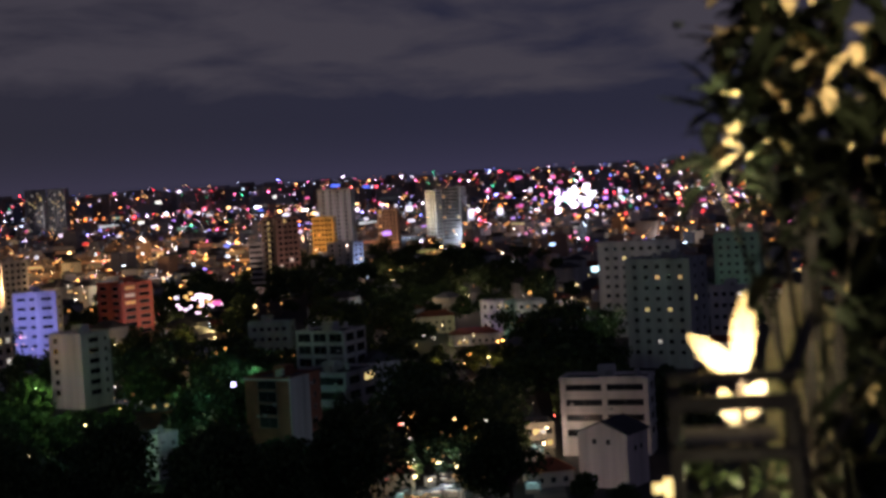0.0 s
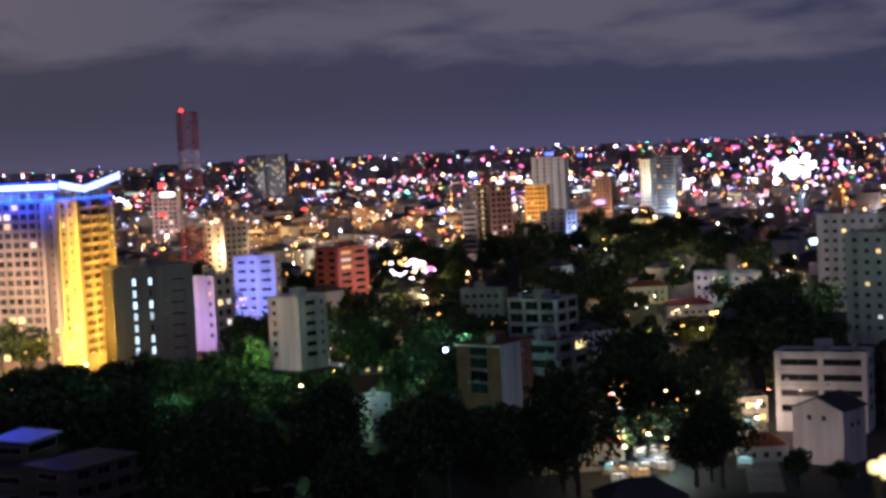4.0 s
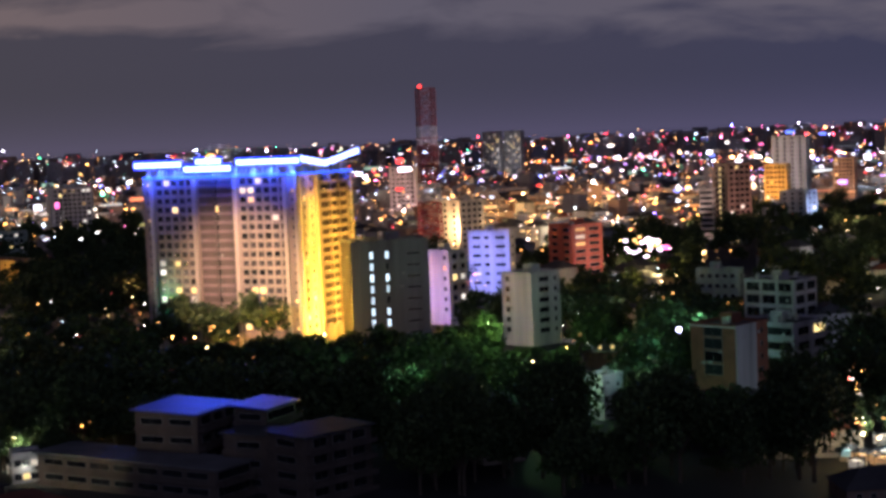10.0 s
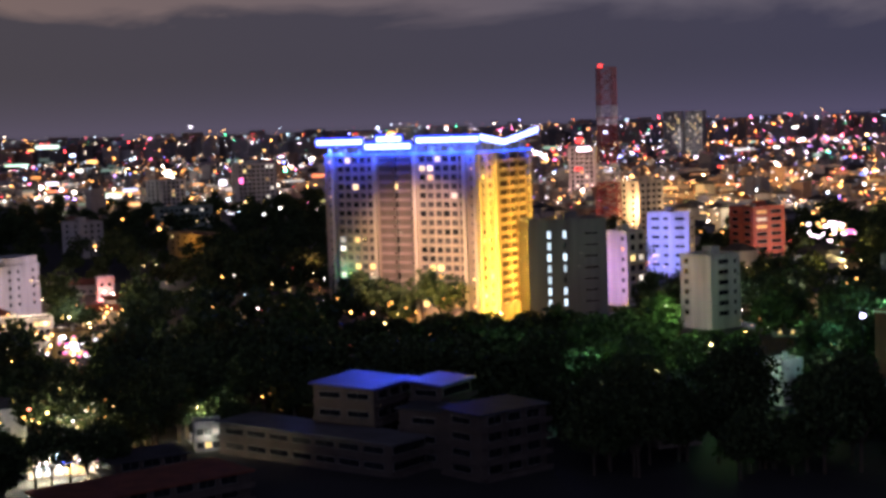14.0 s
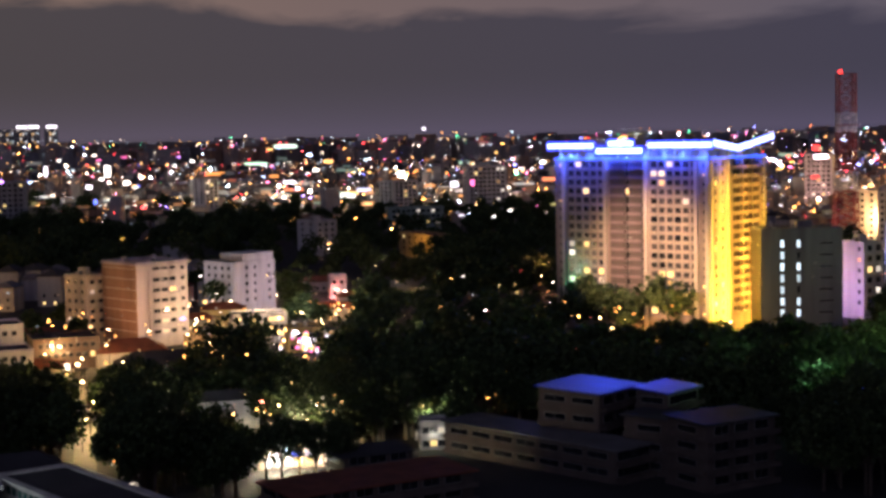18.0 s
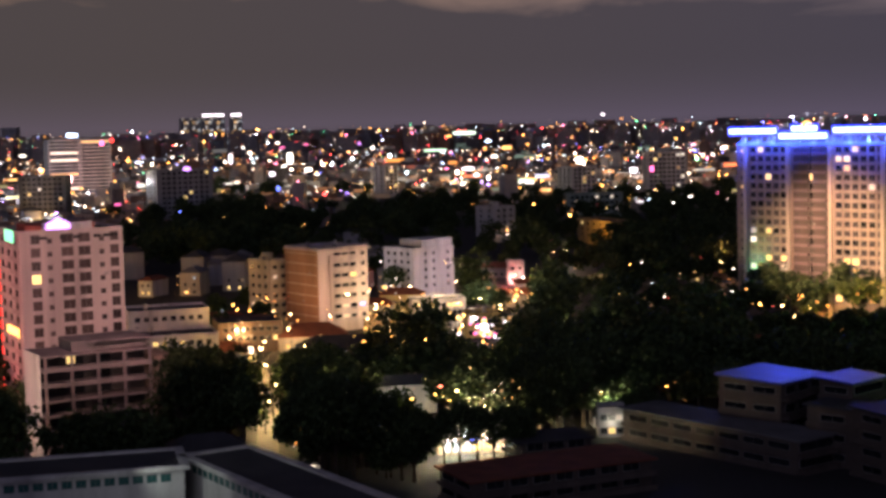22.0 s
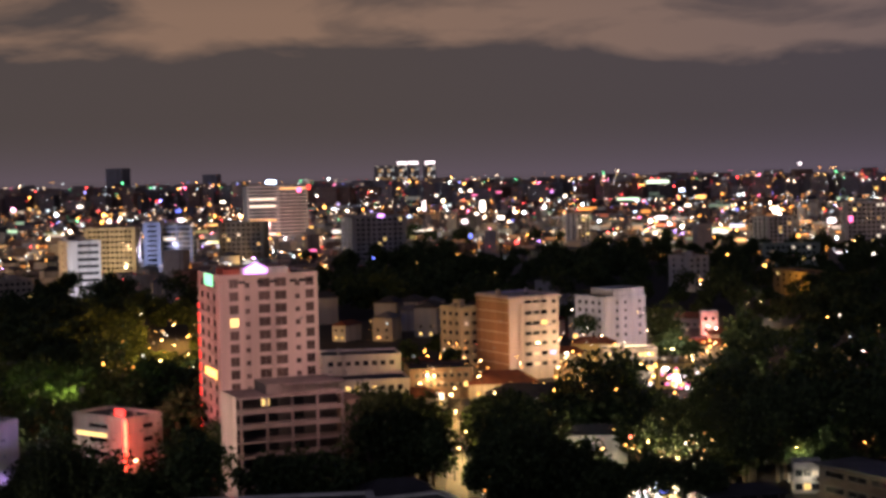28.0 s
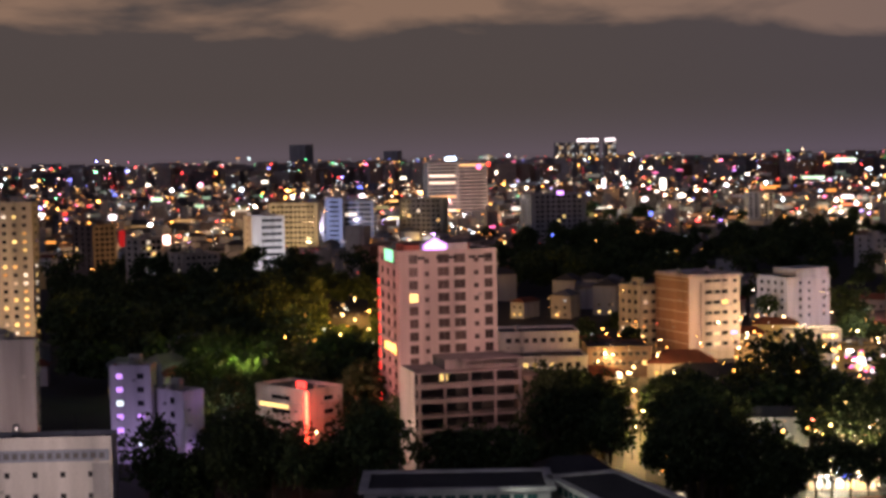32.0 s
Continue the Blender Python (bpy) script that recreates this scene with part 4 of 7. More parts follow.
# narrow blue spot added to brighten just the two blue roofs
flood("crown_spill", am @ Vector((-8, AD * 0.4, 63)), at(24.7, 348, 15), (0.06, 0.10, 1.0), 150000, 11)

# ---- small gabled house, red-roofed villas, terrace building ----
def villa(label, az, d, w, dp, h, turn, wall, roof, group="", lit=0, most=9):
    m = Matrix.Translation(at(az, d)) @ Matrix.Rotation(radians(az + turn), 4, "Z")
    v = thing("house", m, label, "house", group)
    solid("wall", v, wall, (-w / 2, 0, 0, w / 2, dp, h))
    bm = bmesh.new()
    e, rise = 0.6, min(w, dp) * 0.26
    x0, x1, y0, y1 = -w / 2 - e, w / 2 + e, -e, dp + e
    p = [(x0, y0, h), (x1, y0, h), (x1, y1, h), (x0, y1, h), (0, y0 + w * 0.35, h + rise), (0, y1 - w * 0.35, h + rise)]
    if w > dp:
        p[4:] = [(x0 + dp * 0.45, (y0 + y1) / 2, h + rise), (x1 - dp * 0.45, (y0 + y1) / 2, h + rise)]
    vs = [bm.verts.new(q) for q in p]
    for f in ((0, 1, 5, 4), (1, 2, 5), (2, 3, 4, 5), (3, 0, 4), (3, 2, 1, 0)) if w > dp else ((0, 1, 4), (1, 2, 5, 4), (2, 3, 5), (3, 0, 4, 5), (3, 2, 1, 0)):
        bm.faces.new([vs[i] for i in f])
    part("roof", bm, roof, v)
    n = 0 if "lamplight" in label else max(2, int(w / 3))
    for fl in range(max(1, int(h / 3.2))):
        for i, u in enumerate(even(n if len(label) > 44 or d < 600 else min(n, 2)) if fl < most else ()):
            put_window(v, 1.2, 1.3, W_YEL if (fl * n + i) < lit else GLASS, 0, -w / 2 + u * w, fl * 3.2 + 1.0)
    return v


gm, GW, GD = corner_frame(-4.25, -6.0, -6.75, 346, 62)
gable = thing("gabled_house", gm, "pale pink gabled house with two small windows", "house")
solid("wall", gable, PINKISH, (0, 0, 0, GW, GD, 12.0))
bm = bmesh.new()
pts = [(-0.5, -0.4, 11.9), (-0.5, GD / 2, 14.6), (-0.5, GD + 0.4, 11.9)]
a = [bm.verts.new(p) for p in pts]
c = [bm.verts.new((GW + 0.5, p[1], p[2])) for p in pts]
a2 = [bm.verts.new((p[0], p[1], p[2] + 0.3)) for p in pts]
c2 = [bm.verts.new((GW + 0.5, p[1], p[2] + 0.3)) for p in pts]
for q in ((a[0], c[0], c[1], a[1]), (a[1], c[1], c[2], a[2]), (a2[1], c2[1], c2[0], a2[0]), (a2[2], c2[2], c2[1], a2[1]), (a[0], a[1], a2[1], a2[0]), (a[1], a[2], a2[2], a2[1]), (a[0], a2[0], c2[0], c[0]), (a[2], c[2], c2[2], a2[2])):
    bm.faces.new(q)
part("roof", bm, ROOFDARK, gable)
bm = bmesh.new()
g = [bm.verts.new(p) for p in ((-0.02, 0, 12), (-0.02, GD, 12), (-0.02, GD / 2, 14.5))]
h2 = [bm.verts.new((0.25, v.co.y, v.co.z)) for v in g]
bm.faces.new(g[::-1]), bm.faces.new(h2)
part("gable_wall", bm, PINKISH, gable)
for u in (0.38, 0.66):
    put_window(gable, 1.1, 1.2, GLASS, 1, u * GD, 9.6)
    put_window(gable, 1.1, 1.2, GLASS, 0, u * GW, 8.0)
flood("street_flood", gm @ Vector((-16, GD * 0.5, 4)), gm @ Vector((0, GD * 0.5, 8)), (1.0, 0.80, 0.68), 2600, 80)

villa("villa with an orange lit red hipped roof", 42.1, 505, 22, 14, 4.6, 6, CREAM, ROOFTILE, lit=3)
villa("villa with a red tiled roof and warm lamps", 45.3, 480, 12, 10, 4.2, -8, CREAM, ROOFTILE, lit=2)
gate_house = villa("small gate pavilion with a glowing white gable", 44.6, 486, 7.5, 7, 3.4, 0, CREAM, ROOFTILE, lit=3)
solid("lit_gable", gate_house, shining("gable_glow", (1.0, 0.86, 0.62), 4.0), (-2.6, -0.75, 2.9, 2.6, -0.62, 4.6), label="glowing white gable")
villa("long dark hall beside the lane", 40.6, 470, 34, 14, 5.0, 4, BROWN, ROOFDARK)
villa("long low hall under a dark roof", 40.9, 425, 40, 14, 5.0, 8, BROWN, ROOFDARK)
villa("dark villa with a hipped roof", 46.0, 318, 15, 10, 7.5, 6, GREY, ROOFDARK)
villa("dark hipped house by the bright street", -3.3, 352, 9.6, 9, 3.6, 14, CREAM, ROOFTILE)
villa("low house with a wide dark hipped roof", 0.9, 304, 15.5, 12, 3.0, 18, BROWN, ROOFDARK)
lit_front, w, dp = block("shop_house", "shop house with a yellow-white lamplit front", "shop", -2.28, -2.34, -3.42, 400, 5.8, 8, CREAM, 2, right=even(4), lit=0.5, lit_mats=[W_WHITE, W_YEL], first=0, depth=9, hut=False)
flood("street_flood", lit_front.matrix_world @ Vector((w * 0.5, -9, 6.5)), lit_front.matrix_world @ Vector((w * 0.5, 0, 2)), (1.0, 0.74, 0.40), 2600, 110)
violet_block, w, dp = block("block", "plain block lit violet with a green-lit side", "block", -1.0, -1.82, -2.24, 655, 15.5, 50, WHITE, 4, right=even(2), left=even(3), lit=0.05, hut=False)
flood("street_flood", violet_block.matrix_world @ Vector((-24, dp * 0.5, 10)), violet_block.matrix_world @ Vector((0, dp * 0.5, 8)), (0.45, 0.30, 0.9), 6000, 80)
flood("street_flood", violet_block.matrix_world @ Vector((w * 0.5, -20, 8)), violet_block.matrix_world @ Vector((w * 0.5, 0, 8)), (0.35, 1.0, 0.55), 3000, 80)
white_block, w, dp = block("block", "small white block with warm lit ground floor", "block", -2.27, -2.3, -3.35, 700, 11, 10, WHITE, 3, right=even(4), lit=lambda f: 0.9 if f < 1 else 0.05, lit_mats=[W_WARM], first=0, depth=12, hut=False)
flood("street_flood", white_block.matrix_world @ Vector((w * 0.5, -30, 14)), white_block.matrix_world @ Vector((w * 0.5, 0, 7)), (0.95, 0.85, 0.95), 6000, 70)
villa("dark hall with a shallow roof", 3.5, 345, 22, 12, 6.0, 10, CREAM, ROOFTILE)
villa("dark house in the trees with a pale gable", 14.4, 344, 10, 9, 7.0, 24, CREAM, ROOFDARK)
villa("long dark shed under the trees", 15.6, 378, 36, 12, 6.0, 12, BROWN, ROOFDARK)
villa("red house beside the hotel", 55.0, 430, 30, 12, 6.0, 4, REDPAINT, ROOFTILE)
villa("white-walled shed in cool lamplight", 38.82, 389, 15, 8, 7.2, 6, WHITE, ROOFDARK)
flood("street_flood", at(39.0, 374, 9), at(38.8, 389, 6.2), (0.85, 0.95, 1.0), 1500, 64)

TEAL = surface("teal_glass", (0.05, 0.16, 0.15), rough=0.15, bump=0)


def flat_wing(label, aL, aM, aR, d, phi, w=None, dp=None, top=11.5):
    """A flat-roofed wing: white walls, a projecting eaves slab with a rim, and a row of teal windows under it."""
    m, w2, d2 = corner_frame(aL, aM, aR, d, phi)
    w, dp = w or w2, dp or d2
    s = thing("terrace_building", m, label, "building", "wings of the terrace building")
    solid("wall", s, WHITE, (0, 0, 0, w, dp, top))
    solid("roof_rim", s, WHITE, (-1.0, -1.0, top, w + 1.0, 0.6, top + 0.7), (-1.0, dp - 0.6, top, w + 1.0, dp + 1.0, top + 0.7), (-1.0, 0.6, top, 0.6, dp - 0.6, top + 0.7), (w - 0.6, 0.6, top, w + 1.0, dp - 0.6, top + 0.7))
    solid("roof", s, ROOFDARK, (0.6, 0.6, top + 0.004, w - 0.6, dp - 0.6, top + 0.3))
    for u in even(max(2, int(w / 2.6))):
        ob = part("window", pane_mesh(1.9, 1.5, TEAL, 0), None, s)
        ob.location = (u * w, 0, top - 2.1)
    for u in even(max(2, int(dp / 2.6))):
        ob = part("window", pane_mesh(1.9, 1.5, TEAL, 1), None, s)
        ob.location = (0, u * dp, top - 2.1)
    return m, w, dp


tm, TW, TD = flat_wing("flat-roofed white wing with teal windows", 53.7, 53.64, 46.9, 283, -3, dp=16)
t2, TW2, TD2 = flat_wing("second white wing with teal windows", 46.85, 42.0, 40.5, 243, 27, w=13)
flood("street_flood", tm @ Vector((TW * 0.75, -24, 15)), tm @ Vector((TW * 0.8, 0, 10)), (0.85, 1.0, 0.9), 1100, 90)
flood("street_flood", t2 @ Vector((-16, TD2 * 0.8, 15)), t2 @ Vector((0, TD2 * 0.8, 10)), (0.85, 1.0, 0.9), 1800, 90)

# ---- purple house, red neon house, white house with the sign band, all to the west ----
pu, w, dp = block("town_house", "tall narrow house lit violet, with roof shed", "house", 62.58, 61.15, 61.02, 380, 22.5, 76, WHITE, 7, left=[(0.25, 1.7, 1.4), (0.76, 1.7, 1.4)], lit=0.45, lit_mats=[W_COOL, shining("violet_lit_window", (0.6, 0.3, 1.0), 1.4)], depth=None)
flood("violet_flood", pu.matrix_world @ Vector((-16, dp * 0.3, 3)), pu.matrix_world @ Vector((0, dp * 0.4, 10)), (0.56, 0.42, 1.0), 5000, 90)
pv, w, dp = block("town_house", "lower violet-lit house with a blank gable", "house", 61.0, 60.0, 59.65, 376, 16.5, 40, WHITE, 5, left=[(0.4, 1.6, 1.6)], lit=0.0, hut=True)
flood("violet_flood", pv.matrix_world @ Vector((w * 0.5, -16, 3)), pv.matrix_world @ Vector((w * 0.5, 0, 9)), (0.50, 0.34, 1.0), 14000, 90)
rn, w, dp = block("shop_house", "low pink shop house outlined in red neon", "shop", 57.45, 55.65, 54.35, 392, 13.5, 40, PINKISH, 4, right=[(0.6, 3.0, 1.2)], left=[(0.5, 7.0, 1.1)], lit=0.0, hut=False, bands=0.3)
solid("neon_edge", rn, shining("red_neon", (1.0, 0.06, 0.03), 14.0), (-0.3, -0.3, 0, 0.15, 0.15, 13.8), label="red neon corner line")
solid("lit_band", rn, W_YEL, (-0.15, dp * 0.35, 9.0, -0.08, dp * 0.92, 10.0), label="row of yellow lit windows")
solid("roof_sign", rn, S_RED, (0.2, 0.6, 14.6, 0.6, 4.0, 16.2), label="red lit sign")
bulb("red_neon_light", rn.matrix_world @ Vector((-3, -3, 9)), (1.0, 0.10, 0.06), 2600)
bulb("red_neon_light", rn.matrix_world @ Vector((-3, -3, 3)), (1.0, 0.10, 0.06), 1800)
nw, w, dp = block("warehouse", "white warehouse with square windows and a sign band", "warehouse", 66.9, 62.58, 62.46, 282, 23.0, 80, WHITE, 6, left=even(4), lit=0.0, size=(1.0, 1.1), hut=False, depth=None)
solid("sign_band", nw, BLUEGREY, (-0.35, 0.4, 19.6, -0.05, dp - 0.4, 21.6), label="grey-blue band of large letters, unreadable")
for i in range(14):
    solid("letter_bar", nw, DARKGREY, (-0.42, 1.2 + i * 1.5, 20.1, -0.36, 2.1 + i * 1.5, 21.1))
solid("louvre_panel", nw, GREY, (-0.2, 0.3, 5, -0.05, 3.4, 19.2))
flood("street_flood", nw.matrix_world @ Vector((-34, dp * 0.4, 20)), nw.matrix_world @ Vector((0, dp * 0.4, 17)), (1.0, 0.80, 0.76), 22000, 80)
wt = thing("roof_mast", Matrix.Translation(at(57.1, 430)), "thin pole with a small box on top", "mast")
solid("pole", wt, STEEL, (-0.1, -0.1, 0, 0.1, 0.1, 16))
solid("box", wt, FRAMEM, (-0.5, -0.4, 16, 0.5, 0.4, 17.6))

# ---- the red and white lattice mast ----
mast = thing("radio_mast", Matrix.Translation(at(16.75, 930)) @ Matrix.Rotation(radians(30), 4, "Z"), "red and white painted steel lattice radio mast", "mast")
MH, SEC = 99.0, 9
for i in range(SEC):
    z0, z1 = MH * i / SEC, MH * (i + 1) / SEC
    r0, r1 = 6.5 - 1.9 * min(1, z0 / 60), 6.5 - 1.9 * min(1, z1 / 60)
    k0 = [(r0 * sx, r0 * sy, z0) for sx, sy in ((-1, -1), (1, -1), (1, 1), (-1, 1))]
    k1 = [(r1 * sx, r1 * sy, z1) for sx, sy in ((-1, -1), (1, -1), (1, 1), (-1, 1))]
    km = [((Vector(p) + Vector(q)) / 2) for p, q in zip(k0, k1)]
    paint = MASTRED if (SEC - i) % 3 else MASTWHITE

    def bar(nm, p, q, r):
        bm = bmesh.new()
        rod(bm, p, q, r, sides=4)
        part(nm, bm, paint, mast)

    for j in range(4):
        n2 = (j + 1) % 4
        bar("leg", k0[j], k1[j], 0.42)
        for lo, hi in ((k0, km), (km, k1)):
            bar("brace", lo[j], hi[n2], 0.24), bar("brace", lo[n2], hi[j], 0.24), bar("rail", hi[j], hi[n2], 0.22)
solid("platform", mast, MASTRED, (-5.4, -5.4, 70, 5.4, 5.4, 70.5))
bm = bmesh.new()
bmesh.ops.create_icosphere(bm, subdivisions=2, radius=1.3, matrix=Matrix.Translation((-4.2, -4.2, MH + 1)))
part("beacon", bm, S_RED, mast, "red warning light")
for i in range(7):
    bm = bmesh.new()
    rod(bm, (4.8, -4.8 + i * 1.4, 56 + (i % 3) * 5), (5.6, -4.8 + i * 1.4, 56 + (i % 3) * 5), 0.9, sides=10)
    part("dish", bm, MASTWHITE, mast)
# unseen spot added in the air to bring out the white mast bands
flood("mast_flood", at(16.2, 890, 40), at(16.75, 930, 84), (1.0, 0.74, 0.84), 42000, 60)

# ---- lit signs ----
MARKETGLOW = shining("pale_pink_sign", (1.0, 0.72, 0.85), 7)
SIGNS = [
    ("pink lit sign above the light wall", -4.1, 1610, 50, 9, 3, S_PINK),
    ("white lit sign on a roof", -6.2, 1580, 36, 6, 9, S_WHITE), ("teal-white lit sign over trees", -5.25, 700, 22, 9, 4.5, shining("teal_sign", (0.65, 1.0, 0.95), 5)),
    ("white lit roof sign of the brown tower", 5.75, 1000, 47, 8, 3, S_WHITE), ("blue lit roof sign of the grey tower", 3.95, 1400, 60, 14, 4, S_BLUE),
    ("white round lit sign", 1.35, 1250, 38, 10, 8, S_WHITE), ("white lit strip sign", 1.3, 1250, 31, 10, 3, S_WHITE), ("blue-white lit shop sign", 2.2, 1240, 21, 12, 6, S_VIOLET),
    ("white lit front with green edge", -0.85, 1350, 25, 8, 14, S_WHITE), ("white lit front", -1.9, 1400, 26, 9, 11, S_WHITE), ("pink lit roof sign", -2.2, 1420, 42, 10, 3, S_PINK),
    ("blue lit roof sign far off", 2.85, 2200, 50, 16, 5, S_BLUE), ("red lit roof sign", -2.4, 3000, 40, 24, 6, S_RED), ("pink-white market lights", 9.0, 800, 14, 5, 3, shining("pale_pink_sign", (1.0, 0.72, 0.85), 7)),
    ("white market sign", 9.8, 805, 14, 3, 2, S_WHITE), ("pink market sign", 8.4, 800, 10, 6, 3, S_PINK), ("red lit roof sign", 17.75, 1400, 46, 12, 9, S_RED), ("white-pink lit board", 17.6, 1395, 40, 22, 6, shining("pale_pink_sign", (1, 0.7, 0.85), 7)),
    ("red board with pale letters", 17.8, 1390, 24, 12, 4, S_RED), ("blue-white lit band", 52.5, 1600, 66, 1, 1, S_BLUE), ("blue-white lit roof sign of the banded tower", 50.3, 1640, 63, 20, 6, shining("ice_sign", (0.5, 0.7, 1.0), 8)),
    ("pink lit sign on the banded tower", 49.3, 1640, 53, 9, 9, S_PINK), ("red lit sign on the banded tower", 48.95, 1640, 56, 6, 8, S_RED), ("violet lit sign on the orange roof block", 46.4, 1245, 37, 10, 5, S_VIOLET),
    ("oval white lit sign", 44.85, 1300, 38, 5, 14, S_WHITE), ("white lit gable", 42.75, 1300, 36, 8, 16, shining("warm_white_sign", (1, 0.95, 0.8), 6)), ("white lamp sign", 53.5, 1180, 39, 8, 5, S_WHITE),
    # the red wall is a glowing panel, its lamplight put into emission
    ("white sign with red lamp", 62.3, 950, 36, 6, 4, S_WHITE), ("white and red lit shop sign", 60.45, 900, 22, 7, 9, shining("pale_red_sign", (1, 0.6, 0.55), 8)), ("red lit wall", 62.0, 960, 16, 7, 18, shining("red_wall_glow", (0.6, 0.02, 0.02), 0.6)),
    ("pink lit column", 29.85, 1300, 24, 6, 9, S_PINK), ("white lit box sign", 30.5, 1290, 24, 11, 8, S_WHITE), ("white lit round front", 32.4, 1360, 30, 10, 10, shining("warm_white_sign", (1, 0.95, 0.8), 6)),
    ("blue lamp on a far roof", 31.55, 2300, 72, 6, 4, S_WHITE), ("teal lit station hall", 36.5, 1900, 52, 50, 8, shining("pale_green_sign", (0.75, 1.0, 0.8), 1.6)), ("yellow lit board", 35.0, 1500, 42, 16, 5, S_WARM),
    ("white lit board", 36.4, 1300, 30, 18, 4, S_WHITE), ("blue spot lamp", 43.2, 1100, 26, 3, 4, S_BLUE), ("white lamp board", 43.4, 1150, 34, 8, 5, S_WHITE), ("warm white lamp board", 42.1, 1180, 36, 9, 4, shining("warm_white_sign", (1, 0.95, 0.8), 6)),
    ("purple lamp over the trees", 8.0, 430, 16.5, 1.6, 1.6, shining("pale_violet_lamp", (0.72, 0.62, 1.0), 9)), ("pink lit hoarding", -2.6, 3300, 40, 30, 8, S_PINK),
]
rng0 = random.Random(71)
for label, az, d, z, w, h, m in SIGNS:
    k = 0.55 if max(w, h) > 7 else 0.75
    sign(label + " over the streets" if len(label.split()) < 5 else label, az, d, z + h * (1 - k) / 2, w * k, h * k, m)
for k, az in enumerate((46.35, 46.05, 45.6, 45.2, 44.6)):
    b, w, dp = block("apartment_tower", "far apartment tower with a lit crown", "apartment tower", az + 0.25, az + 0.2, az - 0.2, 4500, 94, 8, GREY, 22, right=even(4), lit=0.42, lit_mats=[W_WHITE, W_COOL, W_WARM], size=(4.0, 2.6), hut=False, group="far towers in a row")
    if k > 1:
        solid("lit_crown", b, S_WHITE, (2, -0.6, 98, w - 2, -0.2, 104), label="white lit crown")

for _ in range(34):
    sign("small pink-white light of the far market", rng0.gauss(9.0, 0.40), 800 + rng0.uniform(-6, 6), 11 + rng0.gauss(0, 3), rng0.uniform(0.8, 2.6), rng0.uniform(0.6, 1.6), rng0.choice((S_WHITE, MARKETGLOW, MARKETGLOW, S_WARM)), pole=False)
# the bright shopping street: many screens and boards of light close together
BURST = shining("screen_white", (1.0, 0.90, 1.0), 9.0)
for i in range(42):
    c = i < 24
    k = rng0.uniform(0.7, 1.0) if c else 0.55
    sign("white glaring screen on the shopping street" if c else "violet-white screen beside the shopping street", rng0.gauss(-4.62, 0.40 if c else 0.9), 1600 + rng0.uniform(-20, 20), 33 + rng0.gauss(0, 8 if c else 9), rng0.uniform(4, 9) * k, rng0.uniform(3, 7) * k, BURST if c else rng0.choice((S_WHITE, S_VIOLET, S_PINK)), pole=i % 5 == 0)

# lesser signs and lit fronts all over the town
rng = random.Random(55)
PALE = [(S_WHITE, "white"), (shining("warm_white_sign", (1, 0.95, 0.8), 6), "warm white"), (S_WARM, "orange"), (S_PINK, "pink"), (S_RED, "red"), (S_BLUE, "blue"), (S_VIOLET, "violet"), (S_GREEN, "green"), (shining("ice_sign", (0.5, 0.7, 1.0), 8), "pale blue")]
for i in range(104):
    d = rng.uniform(900, 2500)
    m, nm = rng.choices(PALE, (6, 7, 6, 3, 2, 1.5, 2, 1, 2.5))[0]
    k = d / 1400
    sign(f"small {nm} lit sign above the roofs", rng.uniform(-16, 66), d, EYE - d * math.tan(radians(rng.uniform(0.7, 3.6) * 1000 / max(d, 1000) + 0.25)), rng.uniform(1.6, 5.5) * k, rng.uniform(0.8, 1.8) * k, m)

# ---- street lamps, stalls and bright lanes ----
def lane(label, stops, half):
    """A paved lane: a strip through places given by direction and degrees below the eye's level."""
    bm = bmesh.new()
    ps = [at(az, low_at(el), 0.03) for az, el in stops]
    side = []
    for i, p in enumerate(ps):
        t = (ps[min(i + 1, len(ps) - 1)] - ps[max(i - 1, 0)]).normalized()
        n = Vector((-t.y, t.x, 0)) * half
        side.append((bm.verts.new(p + n), bm.verts.new(p - n)))
    for (a, b), (c, d) in zip(side, side[1:]):
        bm.faces.new((a, b, d, c))
    tagged(new("road", mesh_of("road", bm, PAVING)), label, "road", kind="structure")


# the strips are paler than the ground, to help lamplit lanes look bright
lane("paved lane toned pale for lamplight, between dark trees", ((43.95, 12.0), (43.8, 10.6), (43.75, 9.4), (43.9, 8.6), (43.2, 8.0), (41.5, 7.75), (39.0, 7.6), (36.5, 7.35), (34.5, 7.2)), 2.6)
lane("paved market lane toned pale for lamplight under trees", ((38.2, 11.9), (37.0, 11.5), (35.8, 11.3), (34.4, 11.0)), 3.0)
lane("street toned pale for lamplight, with shops and stalls", ((-3.3, 12.6), (-2.95, 10.8), (-2.7, 9.6), (-2.4, 8.4), (-1.6, 7.2)), 3.6)

LAMP = thing("street_lamp", Matrix.Translation(at(43.8, 425)), "grey street lamp with a warm glowing head", "street lamp", "street lamps")
bm = bmesh.new()
rod(bm, (0, 0, 0), (0, 0, 7.5), 0.12, 0.07)
rod(bm, (0, 0, 7.4), (1.3, 0, 7.9), 0.06, 0.05)
lamp_pole = part("pole", bm, STEEL, LAMP)
bm = bmesh.new()
bmesh.ops.create_icosphere(bm, subdivisions=2, radius=0.32, matrix=Matrix.Translation((1.4, 0, 7.8)) @ Matrix.Diagonal((1.3, 0.8, 0.6, 1)))
part("lamp_head", bm, shining("street_lamp_glow", (1.0, 0.68, 0.28), 30.0), lamp_pole)
